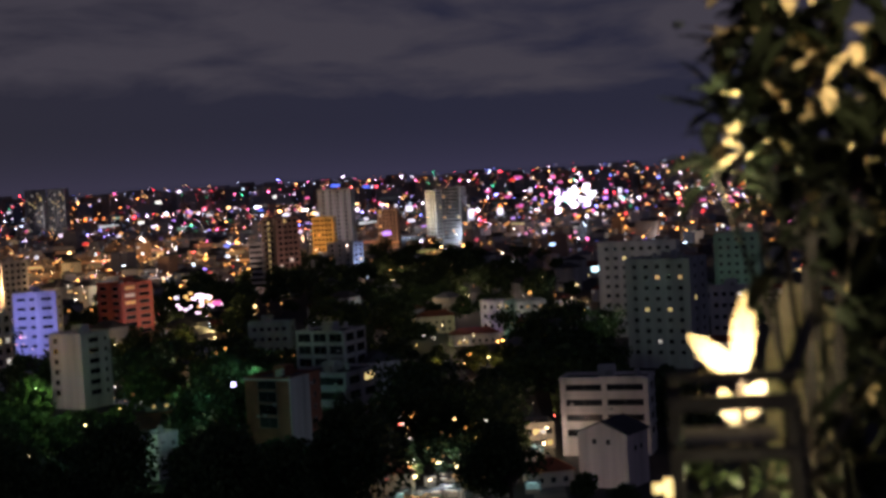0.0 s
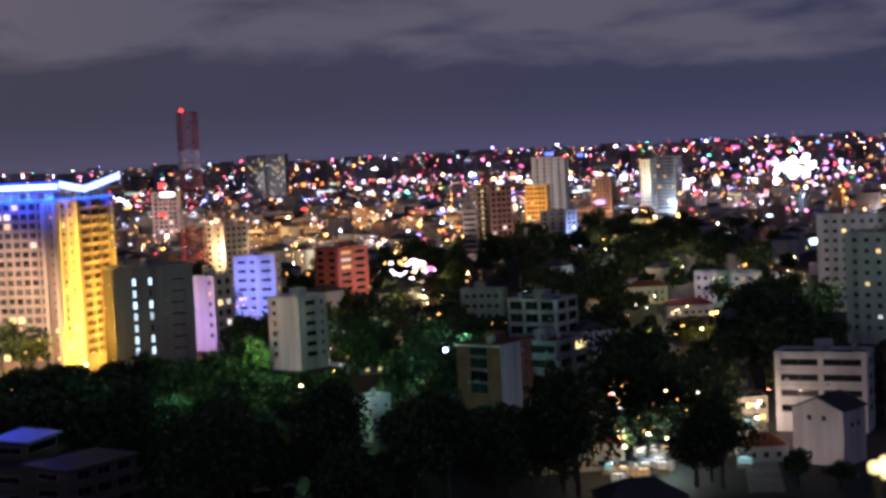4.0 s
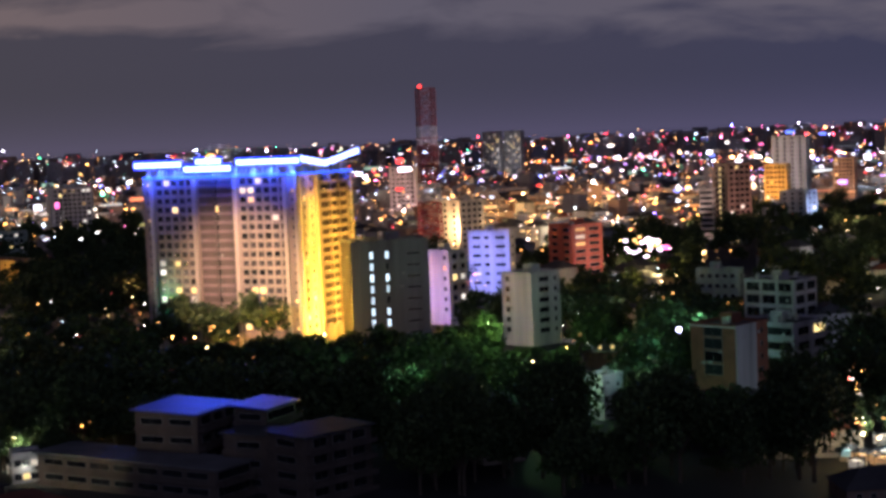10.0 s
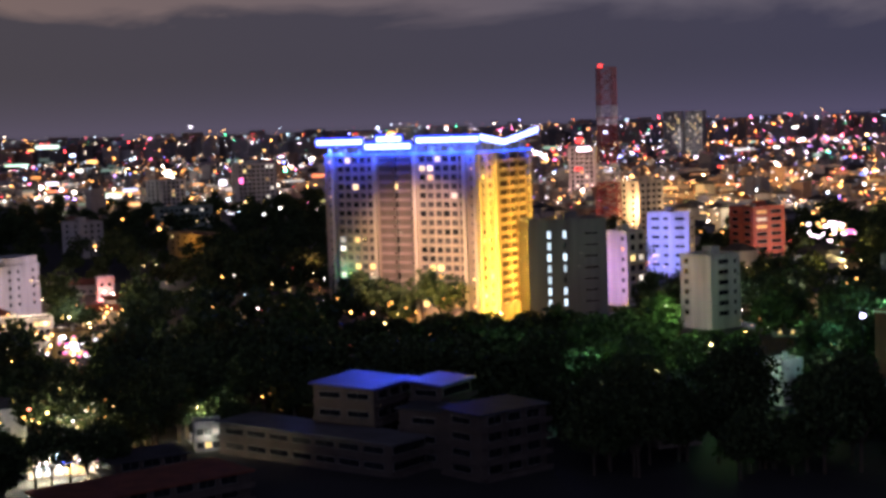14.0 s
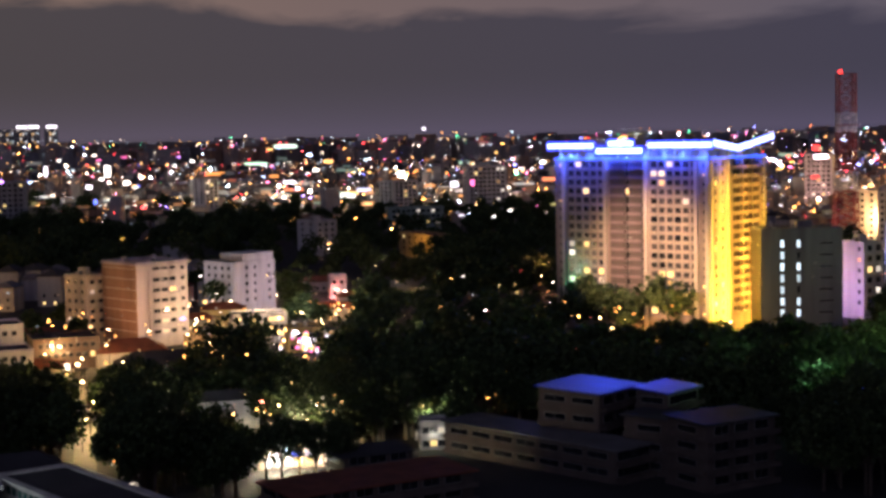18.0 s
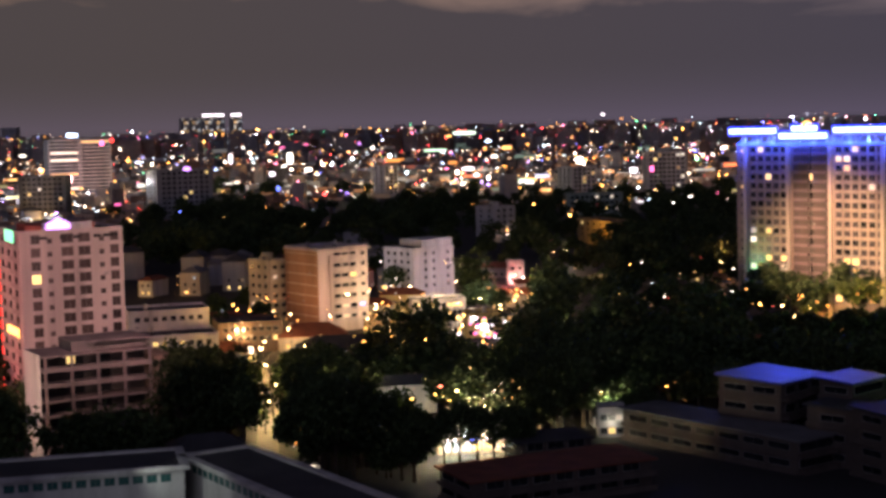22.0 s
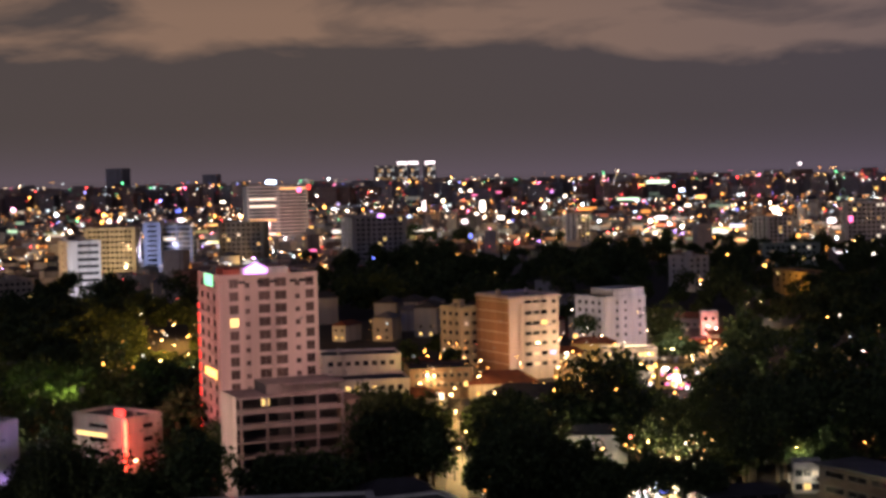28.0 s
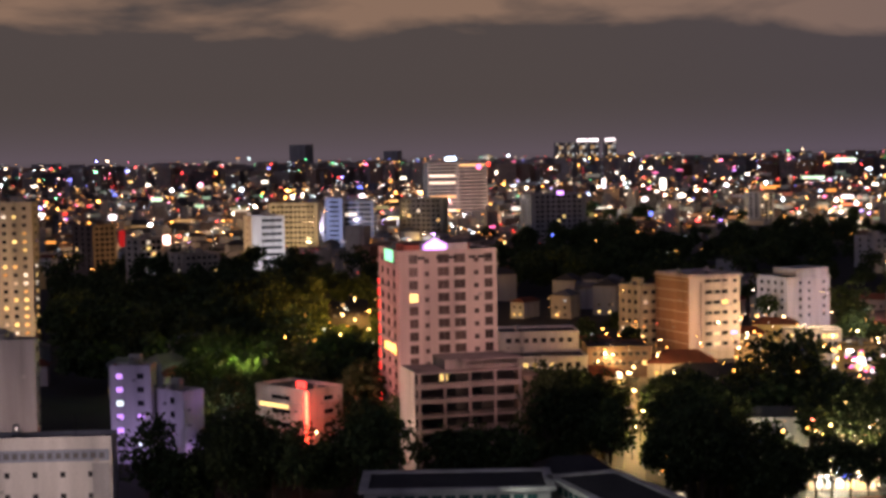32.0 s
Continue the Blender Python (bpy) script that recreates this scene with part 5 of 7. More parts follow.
LANES = [(12.8, 10.4, (0.42, 1.0, 0.42), 1900), (8.2, 10.2, (0.40, 1.0, 0.85), 1700), (15.0, 10.2, (0.60, 1.0, 0.32), 1800), (17.6, 10.3, (0.45, 1.0, 0.6), 1500),  # az, el, colour, power: lane and yard lamps, plus added fill for far districts
    (37.3, 11.55, (1.0, 0.86, 0.56), 16000), (36.5, 11.5, (1.0, 0.86, 0.56), 16000), (35.6, 11.45, (1.0, 0.82, 0.50), 13000), (37.3, 12.0, (1.0, 0.84, 0.5), 9000), (36.2, 11.8, (1.0, 0.84, 0.5), 9000), (35.8, 10.4, (0.9, 1.0, 0.5), 3000), (34.6, 10.6, (1.0, 0.7, 0.25), 3000),
    (41.6, 7.7, (1.0, 0.55, 0.22), 2200), (44.6, 7.9, (1.0, 0.62, 0.25), 2200), (42.8, 7.6, (1.0, 0.45, 0.2), 2400), (39.3, 8.2, (1.0, 0.66, 0.25), 5000), (36.2, 7.2, (1.0, 0.95, 0.95), 6000), (35.4, 7.5, (1.0, 0.85, 0.9), 9000), (38.0, 8.3, (0.9, 0.9, 0.3), 4000), (46.4, 8.6, (1.0, 0.6, 0.2), 3500), (44.2, 8.9, (1.0, 0.66, 0.2), 3500), (36.9, 6.5, (1.0, 0.6, 0.3), 5000), (34.7, 6.3, (1.0, 0.45, 0.4), 9000),
    (53.9, 6.6, (1.0, 0.50, 0.10), 16000), (54.5, 7.2, (1.0, 0.52, 0.10), 12000), (53.5, 7.7, (1.0, 0.54, 0.12), 9000), (58.3, 8.8, (0.7, 1.0, 0.25), 6000), (57.7, 9.3, (0.8, 1.0, 0.3), 4000), (12.0, 6.2, (1.0, 0.60, 0.2), 6000), (9.6, 6.4, (1.0, 0.66, 0.2), 9000), (8.6, 6.2, (1.0, 0.72, 0.25), 8000), (11.0, 6.9, (1.0, 0.62, 0.2), 5000), (14.5, 4.3, (1.0, 0.6, 0.25), 15000), (11.5, 4.2, (1.0, 0.75, 0.4), 16000), (10.2, 3.8, (1.0, 0.7, 0.5), 16000), (16.0, 4.4, (1.0, 0.6, 0.25), 12000), (14.6, 8.6, (0.6, 1.0, 0.3), 3500), (13.2, 9.2, (0.55, 1.0, 0.4), 4000), (7.2, 8.8, (0.5, 1.0, 0.8), 2600), (1.4, 5.4, (1.0, 0.8, 0.4), 9000), (-2.6, 5.6, (1.0, 0.7, 0.4), 9000), (-0.3, 6.9, (0.9, 0.8, 1.0), 7000), (2.2, 6.8, (1.0, 0.7, 0.35), 6000), (-3.6, 6.6, (1.0, 0.7, 0.35), 6000), (0.0, 11.9, (0.75, 1.0, 0.75), 1500), (1.9, 12.2, (1.0, 0.7, 0.3), 2000), (-1.0, 10.2, (1.0, 0.7, 0.35), 3500), (2.0, 4.4, (1.0, 0.66, 0.4), 16000), (6.0, 3.6, (1.0, 0.6, 0.25), 20000),
    (43.95, 11.0, (1.0, 0.70, 0.30), 5200), (43.65, 10.4, (1.0, 0.74, 0.34), 13000), (43.7, 9.6, (1.0, 0.60, 0.22), 2600), (43.9, 8.9, (1.0, 0.66, 0.26), 4000),
    (36.8, 10.6, (1.0, 0.80, 0.36), 6000), (35.9, 9.8, (0.95, 0.85, 0.35), 6000), (37.4, 9.4, (1.0, 0.7, 0.3), 5000), (34.9, 9.9, (1.0, 0.66, 0.25), 6000), (34.2, 9.0, (1.0, 0.7, 0.3), 4000), (33.2, 10.2, (1.0, 0.7, 0.3), 2500), (31.6, 11.0, (1.0, 1.0, 0.75), 2500), (32.5, 8.4, (1.0, 0.6, 0.25), 4000), (29.6, 9.4, (1.0, 0.66, 0.25), 4000), (28.4, 8.6, (1.0, 0.6, 0.2), 3500), (39.8, 7.5, (1.0, 0.7, 0.3), 4500), (37.7, 7.2, (1.0, 0.75, 0.4), 9000), (34.6, 7.0, (1.0, 0.66, 0.3), 9000), (33.6, 6.8, (1.0, 0.6, 0.3), 8000), (37.4, 11.7, (1.0, 0.84, 0.52), 4500), (36.2, 11.5, (1.0, 0.82, 0.50), 4500), (35.0, 11.3, (1.0, 0.60, 0.30), 3500),
    (40.0, 7.9, (1.0, 0.70, 0.32), 2500), (38.6, 7.6, (1.0, 0.74, 0.36), 6000), (37.0, 7.4, (1.0, 0.8, 0.6), 3000), (42.9, 8.2, (1.0, 0.62, 0.25), 2000), (45.0, 8.4, (1.0, 0.60, 0.22), 4200),
    (-2.95, 10.6, (1.0, 0.70, 0.46), 5200), (-2.7, 9.6, (1.0, 0.78, 0.6), 3600), (0.3, 6.3, (1.0, 0.86, 0.36), 14000), (-1.2, 6.0, (0.8, 1.0, 0.4), 7000), (9.2, 5.6, (1.0, 0.70, 0.30), 9000), (8.0, 5.5, (1.0, 0.66, 0.25), 9000),
    (20.6, 7.8, (1.0, 0.66, 0.12), 9000), (27.5, 5.9, (1.0, 0.45, 0.2), 8000), (36.3, 5.6, (1.0, 0.55, 0.45), 12000), (1.7, 11.6, (1.0, 0.75, 0.4), 2500), (0.8, 11.7, (0.8, 0.95, 1.0), 2000), (-2.8, 11.2, (1.0, 0.7, 0.5), 4000), (10.4, 9.9, (0.5, 1.0, 0.55), 2200), (12.5, 9.6, (0.55, 1.0, 0.35), 3000),
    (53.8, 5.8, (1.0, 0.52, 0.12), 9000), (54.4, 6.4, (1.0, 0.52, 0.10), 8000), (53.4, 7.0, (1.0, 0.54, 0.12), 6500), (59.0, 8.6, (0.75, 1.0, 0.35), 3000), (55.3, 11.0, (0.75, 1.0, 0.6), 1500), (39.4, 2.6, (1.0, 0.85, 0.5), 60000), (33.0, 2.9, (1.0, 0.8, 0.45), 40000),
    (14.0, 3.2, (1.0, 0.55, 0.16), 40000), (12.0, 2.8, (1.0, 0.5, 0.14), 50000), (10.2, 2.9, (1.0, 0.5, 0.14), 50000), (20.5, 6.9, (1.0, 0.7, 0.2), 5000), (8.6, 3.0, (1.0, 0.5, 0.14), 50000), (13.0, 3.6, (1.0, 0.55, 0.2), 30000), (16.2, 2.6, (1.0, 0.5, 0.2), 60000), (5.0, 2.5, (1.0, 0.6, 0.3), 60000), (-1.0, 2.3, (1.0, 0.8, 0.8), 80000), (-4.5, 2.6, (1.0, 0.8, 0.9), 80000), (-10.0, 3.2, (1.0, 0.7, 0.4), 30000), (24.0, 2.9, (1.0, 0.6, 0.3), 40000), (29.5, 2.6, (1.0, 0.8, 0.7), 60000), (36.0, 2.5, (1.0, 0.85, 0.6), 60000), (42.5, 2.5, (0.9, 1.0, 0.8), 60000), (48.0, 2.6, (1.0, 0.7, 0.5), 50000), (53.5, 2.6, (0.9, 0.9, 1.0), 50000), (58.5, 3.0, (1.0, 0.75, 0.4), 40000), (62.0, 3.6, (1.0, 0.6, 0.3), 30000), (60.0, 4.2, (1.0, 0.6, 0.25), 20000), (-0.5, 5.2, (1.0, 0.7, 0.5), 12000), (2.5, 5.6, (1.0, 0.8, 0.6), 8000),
]
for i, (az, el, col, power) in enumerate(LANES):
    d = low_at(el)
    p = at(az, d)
    if i:
        copy_thing(LAMP, Matrix.Translation(p) @ Matrix.Rotation(i * 1.7, 4, "Z"))
    else:
        LAMP.matrix_world = Matrix.Translation(p)
    # green bulbs are lifted above the posts, as added fill on the crowns
    green = col[1] > col[0] and (5 < az < 20 or 57 < az < 60) and el > 7
    # far bulbs hang higher and stronger, each filling in for a whole district
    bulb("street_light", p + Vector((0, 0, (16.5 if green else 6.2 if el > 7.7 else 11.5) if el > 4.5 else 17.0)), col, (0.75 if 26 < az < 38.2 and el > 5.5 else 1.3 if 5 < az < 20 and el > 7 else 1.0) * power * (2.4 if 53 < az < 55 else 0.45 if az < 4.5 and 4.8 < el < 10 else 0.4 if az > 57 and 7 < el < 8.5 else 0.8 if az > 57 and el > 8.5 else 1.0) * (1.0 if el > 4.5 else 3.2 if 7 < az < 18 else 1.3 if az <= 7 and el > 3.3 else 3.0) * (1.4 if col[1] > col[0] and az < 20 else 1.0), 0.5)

rng = random.Random(91)
# more added bulbs; each far one stands in for many lamps
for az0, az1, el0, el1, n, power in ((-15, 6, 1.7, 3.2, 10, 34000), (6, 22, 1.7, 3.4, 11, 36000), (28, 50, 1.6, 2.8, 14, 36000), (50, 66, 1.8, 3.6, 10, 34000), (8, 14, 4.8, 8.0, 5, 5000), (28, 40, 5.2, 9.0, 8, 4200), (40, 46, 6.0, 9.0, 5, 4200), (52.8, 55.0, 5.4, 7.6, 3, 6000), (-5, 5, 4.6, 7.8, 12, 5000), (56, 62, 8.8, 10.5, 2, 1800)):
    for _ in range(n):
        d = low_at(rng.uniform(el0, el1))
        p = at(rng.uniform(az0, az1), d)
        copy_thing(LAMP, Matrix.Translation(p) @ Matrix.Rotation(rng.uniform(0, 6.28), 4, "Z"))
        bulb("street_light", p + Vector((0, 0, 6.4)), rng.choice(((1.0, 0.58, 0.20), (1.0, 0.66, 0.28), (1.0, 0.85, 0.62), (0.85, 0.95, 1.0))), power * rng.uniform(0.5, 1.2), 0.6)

STALL = []
for c, nm in ((shining("stall_white_tube", (1.0, 0.86, 0.62), 2.4), "white"), (shining("stall_warm_tube", (1.0, 0.55, 0.18), 2.6), "warm"), (shining("stall_teal_tube", (0.6, 1.0, 0.9), 1.6), "teal")):
    s = thing("market_stall", Matrix.Translation(at(37, 345)), f"open market stall with {nm} tube lights under a sheet roof", "stall", "stalls of the night market")
    solid("roof", s, ROOFGREY, (-1.8, -1.2, 2.6, 1.8, 1.2, 2.7))
    for x in (-1.7, 1.6):
        for y in (-1.1, 1.0):
            solid("post", s, STEEL, (x, y, 0, x + 0.1, y + 0.1, 2.6))
    solid("counter", s, CREAM, (-1.6, -1.0, 0.0, 1.6, -0.5, 0.95))
    solid("tube_light", s, c, (-0.9, -0.95, 2.38, 0.9, -0.8, 2.52))
    # the cloth glows by itself in place of tube light falling on it
    solid("back_panel", s, shining(nm + "_glow_cloth", tuple(min(1, 0.1 + 0.9 * v) for v in c.node_tree.nodes["Principled BSDF"].inputs["Emission Color"].default_value[:3]), 0.22), (-1.7, 1.0, 0.2, 1.7, 1.06, 2.5))
    STALL.append(s)
rng = random.Random(5)
first = [True, True, True]
for az0, az1, el0, el1, n in ((34.7, 37.8, 11.5, 11.9, 7), (31.4, 31.8, 10.9, 11.3, 2), (35.4, 37.0, 7.0, 7.7, 10), (38.0, 40.2, 7.1, 7.9, 7), (34.4, 35.2, 7.3, 7.9, 4), (-3.3, -2.4, 9.0, 11.8, 14), (0.2, 2.3, 11.2, 12.3, 18), (33.0, 33.6, 7.4, 7.8, 4), (42.2, 42.6, 10.0, 12.6, 6)):
    for _ in range(n):
        k = rng.choices((0, 1, 2), (5, 4, 1))[0]
        m = Matrix.Translation(at(rng.uniform(az0, az1), low_at(rng.uniform(el0, el1)))) @ Matrix.Rotation(radians(rng.uniform(az0 - 40, az0 + 40)), 4, "Z")
        if first[k]:
            STALL[k].matrix_world = m
            first[k] = False
        else:
            copy_thing(STALL[k], m)

# shop row with pale lit fronts behind the market trees
shops, w, dp = block("shop_row", "row of shops with pale lit fronts", "shops", 37.85, 37.75, 34.9, 340, 6.2, 6, CREAM, 2, right=even(7), lit=0.7, lit_mats=[W_WHITE, W_YEL, W_COOL], size=(1.7, 2.2), first=0, depth=9, hut=False)
for u, c in ((0.12, (1.0, 0.80, 0.50)), (0.34, (0.95, 0.95, 0.85)), (0.56, (1.0, 0.82, 0.50)), (0.80, (1.0, 0.62, 0.30))):
    bulb("shop_lamp", shops.matrix_world @ Vector((u * w, -2.2, 4.2)), c, 2100, 0.25)
for u, mt in ((0.16, S_WHITE), (0.45, S_BLUE), (0.66, S_WHITE), (0.90, S_PINK)):
    solid("shop_sign", shops, mt, (u * w - 1.2, -0.5, 2.75, u * w + 1.2, -0.3, 3.4), label="lit shop sign")
gap_shop, w, dp = block("shop_house", "small shop with a glaring white front among trees", "shop", 31.95, 31.9, 31.05, 356, 6.0, 4, WHITE, 2, right=even(3), lit=0.6, lit_mats=[W_WHITE, W_YEL], first=0, depth=6, hut=False)
bulb("shop_lamp", gap_shop.matrix_world @ Vector((w * 0.5, -1.6, 3.6)), (1.0, 1.0, 0.78), 150, 0.25)
block("shop_row", "row of shops with bright white fronts", "shops", 36.65, 36.6, 35.3, 522, 7.6, 6, YELLOW, 2, right=even(5), lit=0.5, lit_mats=[W_WHITE, W_YEL], size=(2.0, 1.6), first=0, depth=10, hut=False)
rng = random.Random(63)
for _ in range(26):
    sign("glaring white shop light of the market street", rng.gauss(35.95, 0.36), 516 + rng.uniform(-3, 2), max(0.6, rng.gauss(4.0, 1.9)), rng.uniform(0.6, 2.2), rng.uniform(0.5, 1.5), rng.choice((S_WHITE, S_WHITE, BURST, S_WARM, S_PINK)), group="lights of the market street", pole=False)
for _ in range(22):
    sign("warm shop light of the market street", rng.uniform(36.6, 40.4), low_at(rng.uniform(7.5, 8.0)), rng.uniform(2.0, 5.0), rng.uniform(0.5, 1.6), rng.uniform(0.4, 0.9), rng.choice((S_WHITE, S_WARM, S_WARM)), group="lights of the market street", pole=False)
block("shop_row", "row of small shops with warm fronts", "shops", 40.3, 40.2, 37.4, 535, 4.0, 6, YELLOW, 1, right=even(9), lit=0.6, lit_mats=[W_WHITE, W_YEL, S_WARM], size=(2.0, 1.8), first=0, depth=8, hut=False)
# made-up white block and two added bulbs stand in for a pink-white glow
glow_block, w, dp = block("pavilion", "white pavilion lit pink from below", "pavilion", 35.1, 35.05, 34.45, 690, 9.5, 6, WHITE, 2, right=even(2), lit=0.5, lit_mats=[W_WHITE], first=0, depth=6, hut=False)
bulb("shop_lamp", glow_block.matrix_world @ Vector((w * 0.5, -4.0, 3.0)), (1.0, 0.55, 0.50), 2200, 0.3)
bulb("shop_lamp", glow_block.matrix_world @ Vector((w * 0.1, -5.0, 1.6)), (1.0, 0.12, 0.10), 4000, 0.3)
block("shop_row", "long cream building in orange lamplight", "shops", 38.65, 38.55, 36.6, 562, 8.0, 5, CREAM, 3, right=even(9), lit=0.2, lit_mats=[W_YEL], first=0, depth=12, hut=False)

for k, (a, e, wl) in enumerate(((39.9, 7.0, CREAM), (38.9, 6.95, YELLOW), (34.9, 6.75, CREAM), (34.1, 6.6, PINKISH), (33.2, 6.5, CREAM), (41.2, 7.15, CREAM), (44.0, 7.5, YELLOW), (45.2, 7.7, CREAM), (35.6, 5.7, PINKISH), (28.0, 5.5, YELLOW), (10.0, 5.8, CREAM), (8.6, 5.7, YELLOW), (11.6, 5.7, CREAM), (0.6, 5.9, CREAM), (-0.8, 6.4, WHITE), (1.8, 5.2, CREAM), (-2.4, 6.1, PINKISH), (2.9, 6.3, WHITE), (-1.9, 5.4, BLUEGREY))):
    villa("lamplit street house with a red tiled roof and shop front", a, low_at(e), 13 + k % 3 * 3, 9, 4.6 + k % 2 * 3.0, -10 + k * 7 % 25, wl, ROOFTILE, "lamplit street houses", lit=2 + k % 2)

# ---- trees ----
def tree_meshes(seed, height=12.0, spread=5.0, n=150):
    rng = random.Random(seed)
    bm = bmesh.new()
    th = height * 0.36
    rod(bm, (0, 0, -0.2), (0, 0, th), 0.42, 0.28, 8)
    tips = []
    for i in range(8):
        a = i * 0.8 + rng.uniform(-0.3, 0.3)
        far = spread * rng.uniform(0.3, 0.72)
        e = Vector((math.cos(a) * far, math.sin(a) * far, height * rng.uniform(0.42, 0.84)))
        rod(bm, (0, 0, th * rng.uniform(0.6, 1.0)), e, 0.17, 0.05, 5)
        tips.append(e)
    tips.append(Vector((0, 0, height * 0.86)))
    tips.append(Vector((rng.uniform(-1, 1), rng.uniform(-1, 1), height * 0.6)))
    trunk = mesh_of("trunk", bm, BARK)
    verts, faces = [], []
    lobes = [(t, spread * rng.uniform(0.36, 0.55), height * rng.uniform(0.12, 0.2)) for t in tips]
    for c, rr, rz in lobes:
        for _ in range(n):
            v = Vector((rng.gauss(0, 1), rng.gauss(0, 1), rng.gauss(0, 1))).normalized() * rng.uniform(0.5, 1.1)
            p = c + Vector((v.x * rr, v.y * rr, v.z * rz))
            s = rng.uniform(0.32, 0.72) * (150 / n) ** 0.5
            q = Euler((rng.uniform(-1.1, 1.1), rng.uniform(-1.1, 1.1), rng.uniform(0, 6.28))).to_matrix()
            k = len(verts)
            verts += [p + q @ Vector((-s, 0, 0)), p + q @ Vector((0, -s * 0.6, 0.08)), p + q @ Vector((s, 0, 0)), p + q @ Vector((0, s * 0.6, -0.08))]
            faces.append((k, k + 1, k + 2, k + 3))
    crown = bpy.data.meshes.new("crown")
    crown.from_pydata(verts, [], faces)
    crown.materials.append(LEAF)
    return trunk, crown


KINDS = []
for seed, (h, sp, lab) in enumerate(((14, 6.6, "broad dark green street tree"), (18, 7.2, "tall dark green rain tree"), (11, 5.0, "small round dark tree"), (16, 5.4, "slender dark green tree"), (10, 6.4, "low spreading dark tree"), (19, 8.6, "large dark park tree"))):
    trunk, crown = tree_meshes(seed + 11, h, sp)
    t = thing("tree", Matrix.Identity(4), lab + " at night", "tree", "trees of the city")
    part("trunk", trunk, None, t)
    part("crown", crown, None, t)
    KINDS.append(t)
ZONES = [(9.4, 12.2, 10.9, 12.8, 16), (18.6, 30.0, 9.9, 10.9, 44), (38.0, 43.2, 11.2, 12.6, 14), (33.0, 34.8, 11.0, 12.4, 10),  # az from, to; degrees below the eye's level from, to; how many
    (-6.0, -3.4, 10.6, 12.6, 6), (-2.2, 3.0, 9.0, 12.6, 60), (2.4, 10.0, 8.6, 12.8, 60), (10.0, 19.0, 10.2, 13.0, 44), (12.0, 20.5, 7.9, 10.2, 40), (19.5, 28.5, 7.9, 8.9, 26), (26.5, 34.5, 6.8, 10.4, 70), (33.5, 38.5, 8.3, 10.9, 36), (34.0, 38.2, 11.9, 12.7, 6), (38.6, 44.0, 8.4, 10.2, 50), (47.0, 53.5, 9.6, 11.4, 26), (53.0, 60.0, 8.0, 10.2, 40), (18.0, 28.0, 7.2, 8.3, 50), (3.0, 9.0, 6.4, 8.8, 40), (10.0, 15.5, 6.6, 8.6, 40), (33.5, 38.0, 6.6, 8.0, 24), (-9.0, -3.0, 7.6, 10.4, 40), (52.8, 55.4, 5.6, 8.0, 24), (40.0, 46.0, 6.6, 8.0, 20),
    (38.6, 43.0, 9.9, 13.0, 40), (44.5, 47.6, 9.2, 11.6, 26), (44.3, 46.2, 8.0, 9.2, 8), (47.6, 53.5, 11.5, 12.4, 14), (53.2, 62.3, 10.0, 12.8, 44), (56.2, 64.0, 5.0, 8.2, 90), (53.0, 56.2, 4.6, 5.6, 12), (37.0, 46.0, 3.2, 5.0, 90), (-4.0, 7.0, 3.5, 5.2, 80),
    (34.4, 38.2, 11.45, 11.7, 7), (34.4, 38.4, 10.2, 10.9, 12), (30.3, 35.0, 9.4, 11.2, 30), (26.0, 31.0, 9.0, 10.4, 20), (-1.0, 5.0, 11.4, 12.9, 24), (42.2, 43.1, 8.5, 11.2, 16), (44.5, 45.6, 8.5, 11.2, 18), (0.5, 5.0, 4.9, 6.6, 36), (-4.5, 0.5, 5.0, 6.4, 24),
    (-6.0, -1.8, 6.2, 9.2, 34), (-2.0, 2.5, 7.0, 8.8, 16), (7.5, 12.0, 4.5, 5.4, 26), (9.0, 12.0, 5.8, 8.4, 16), (22.0, 30.0, 3.5, 5.2, 36), (28.0, 36.0, 4.3, 6.2, 44), (45.5, 49.5, 3.2, 5.4, 26), (-16.0, -9.0, 4.2, 8.0, 20), (36.5, 41.5, 5.3, 6.6, 14), (12.0, 21.0, 4.6, 6.2, 24),
]
rng = random.Random(21)
FOOT = []
for ob in list(scene.objects):
    if ob.parent is None and ob.type == "EMPTY" and ob.get("category") not in ("tree", "billboard", "stall", "street lamp", "mast"):
        xs = [ob.matrix_world @ Vector(c) for ch in ob.children if ch.type == "MESH" and ch.name.split(".")[0] in ("wall", "slab") for c in ch.bound_box]
        if xs:
            mi = ob.matrix_world.inverted()
            loc = [mi @ x for x in xs]
            FOOT.append((mi, min(p.x for p in loc), max(p.x for p in loc), min(p.y for p in loc), max(p.y for p in loc)))


PARKS = ((27.0, 41.0, 2.85, 4.3), (42.0, 48.0, 3.4, 5.2), (43.0, 47.5, 2.6, 4.5), (55.0, 64.3, 4.2, 7.2), (26.8, 31.0, 3.0, 6.4), (7.0, 10.3, 4.0, 5.9), (-1.0, 6.3, 3.1, 4.5))


def in_park(p):
    """Whether a place lies in one of the wooded parts, where no small houses stand."""
    az, el = math.degrees(math.atan2(-p.x, p.y)), math.degrees(math.atan2(EYE, p.length))
    return any(a0 < az < a1 and e0 < el < e1 for a0, a1, e0, e1 in PARKS)


def free(p, gap):
    for mi, x0, x1, y0, y1 in FOOT:
        q = mi @ Vector((p.x, p.y, 0))
        if x0 - gap < q.x < x1 + gap and y0 - gap < q.y < y1 + gap:
            return False
    return True


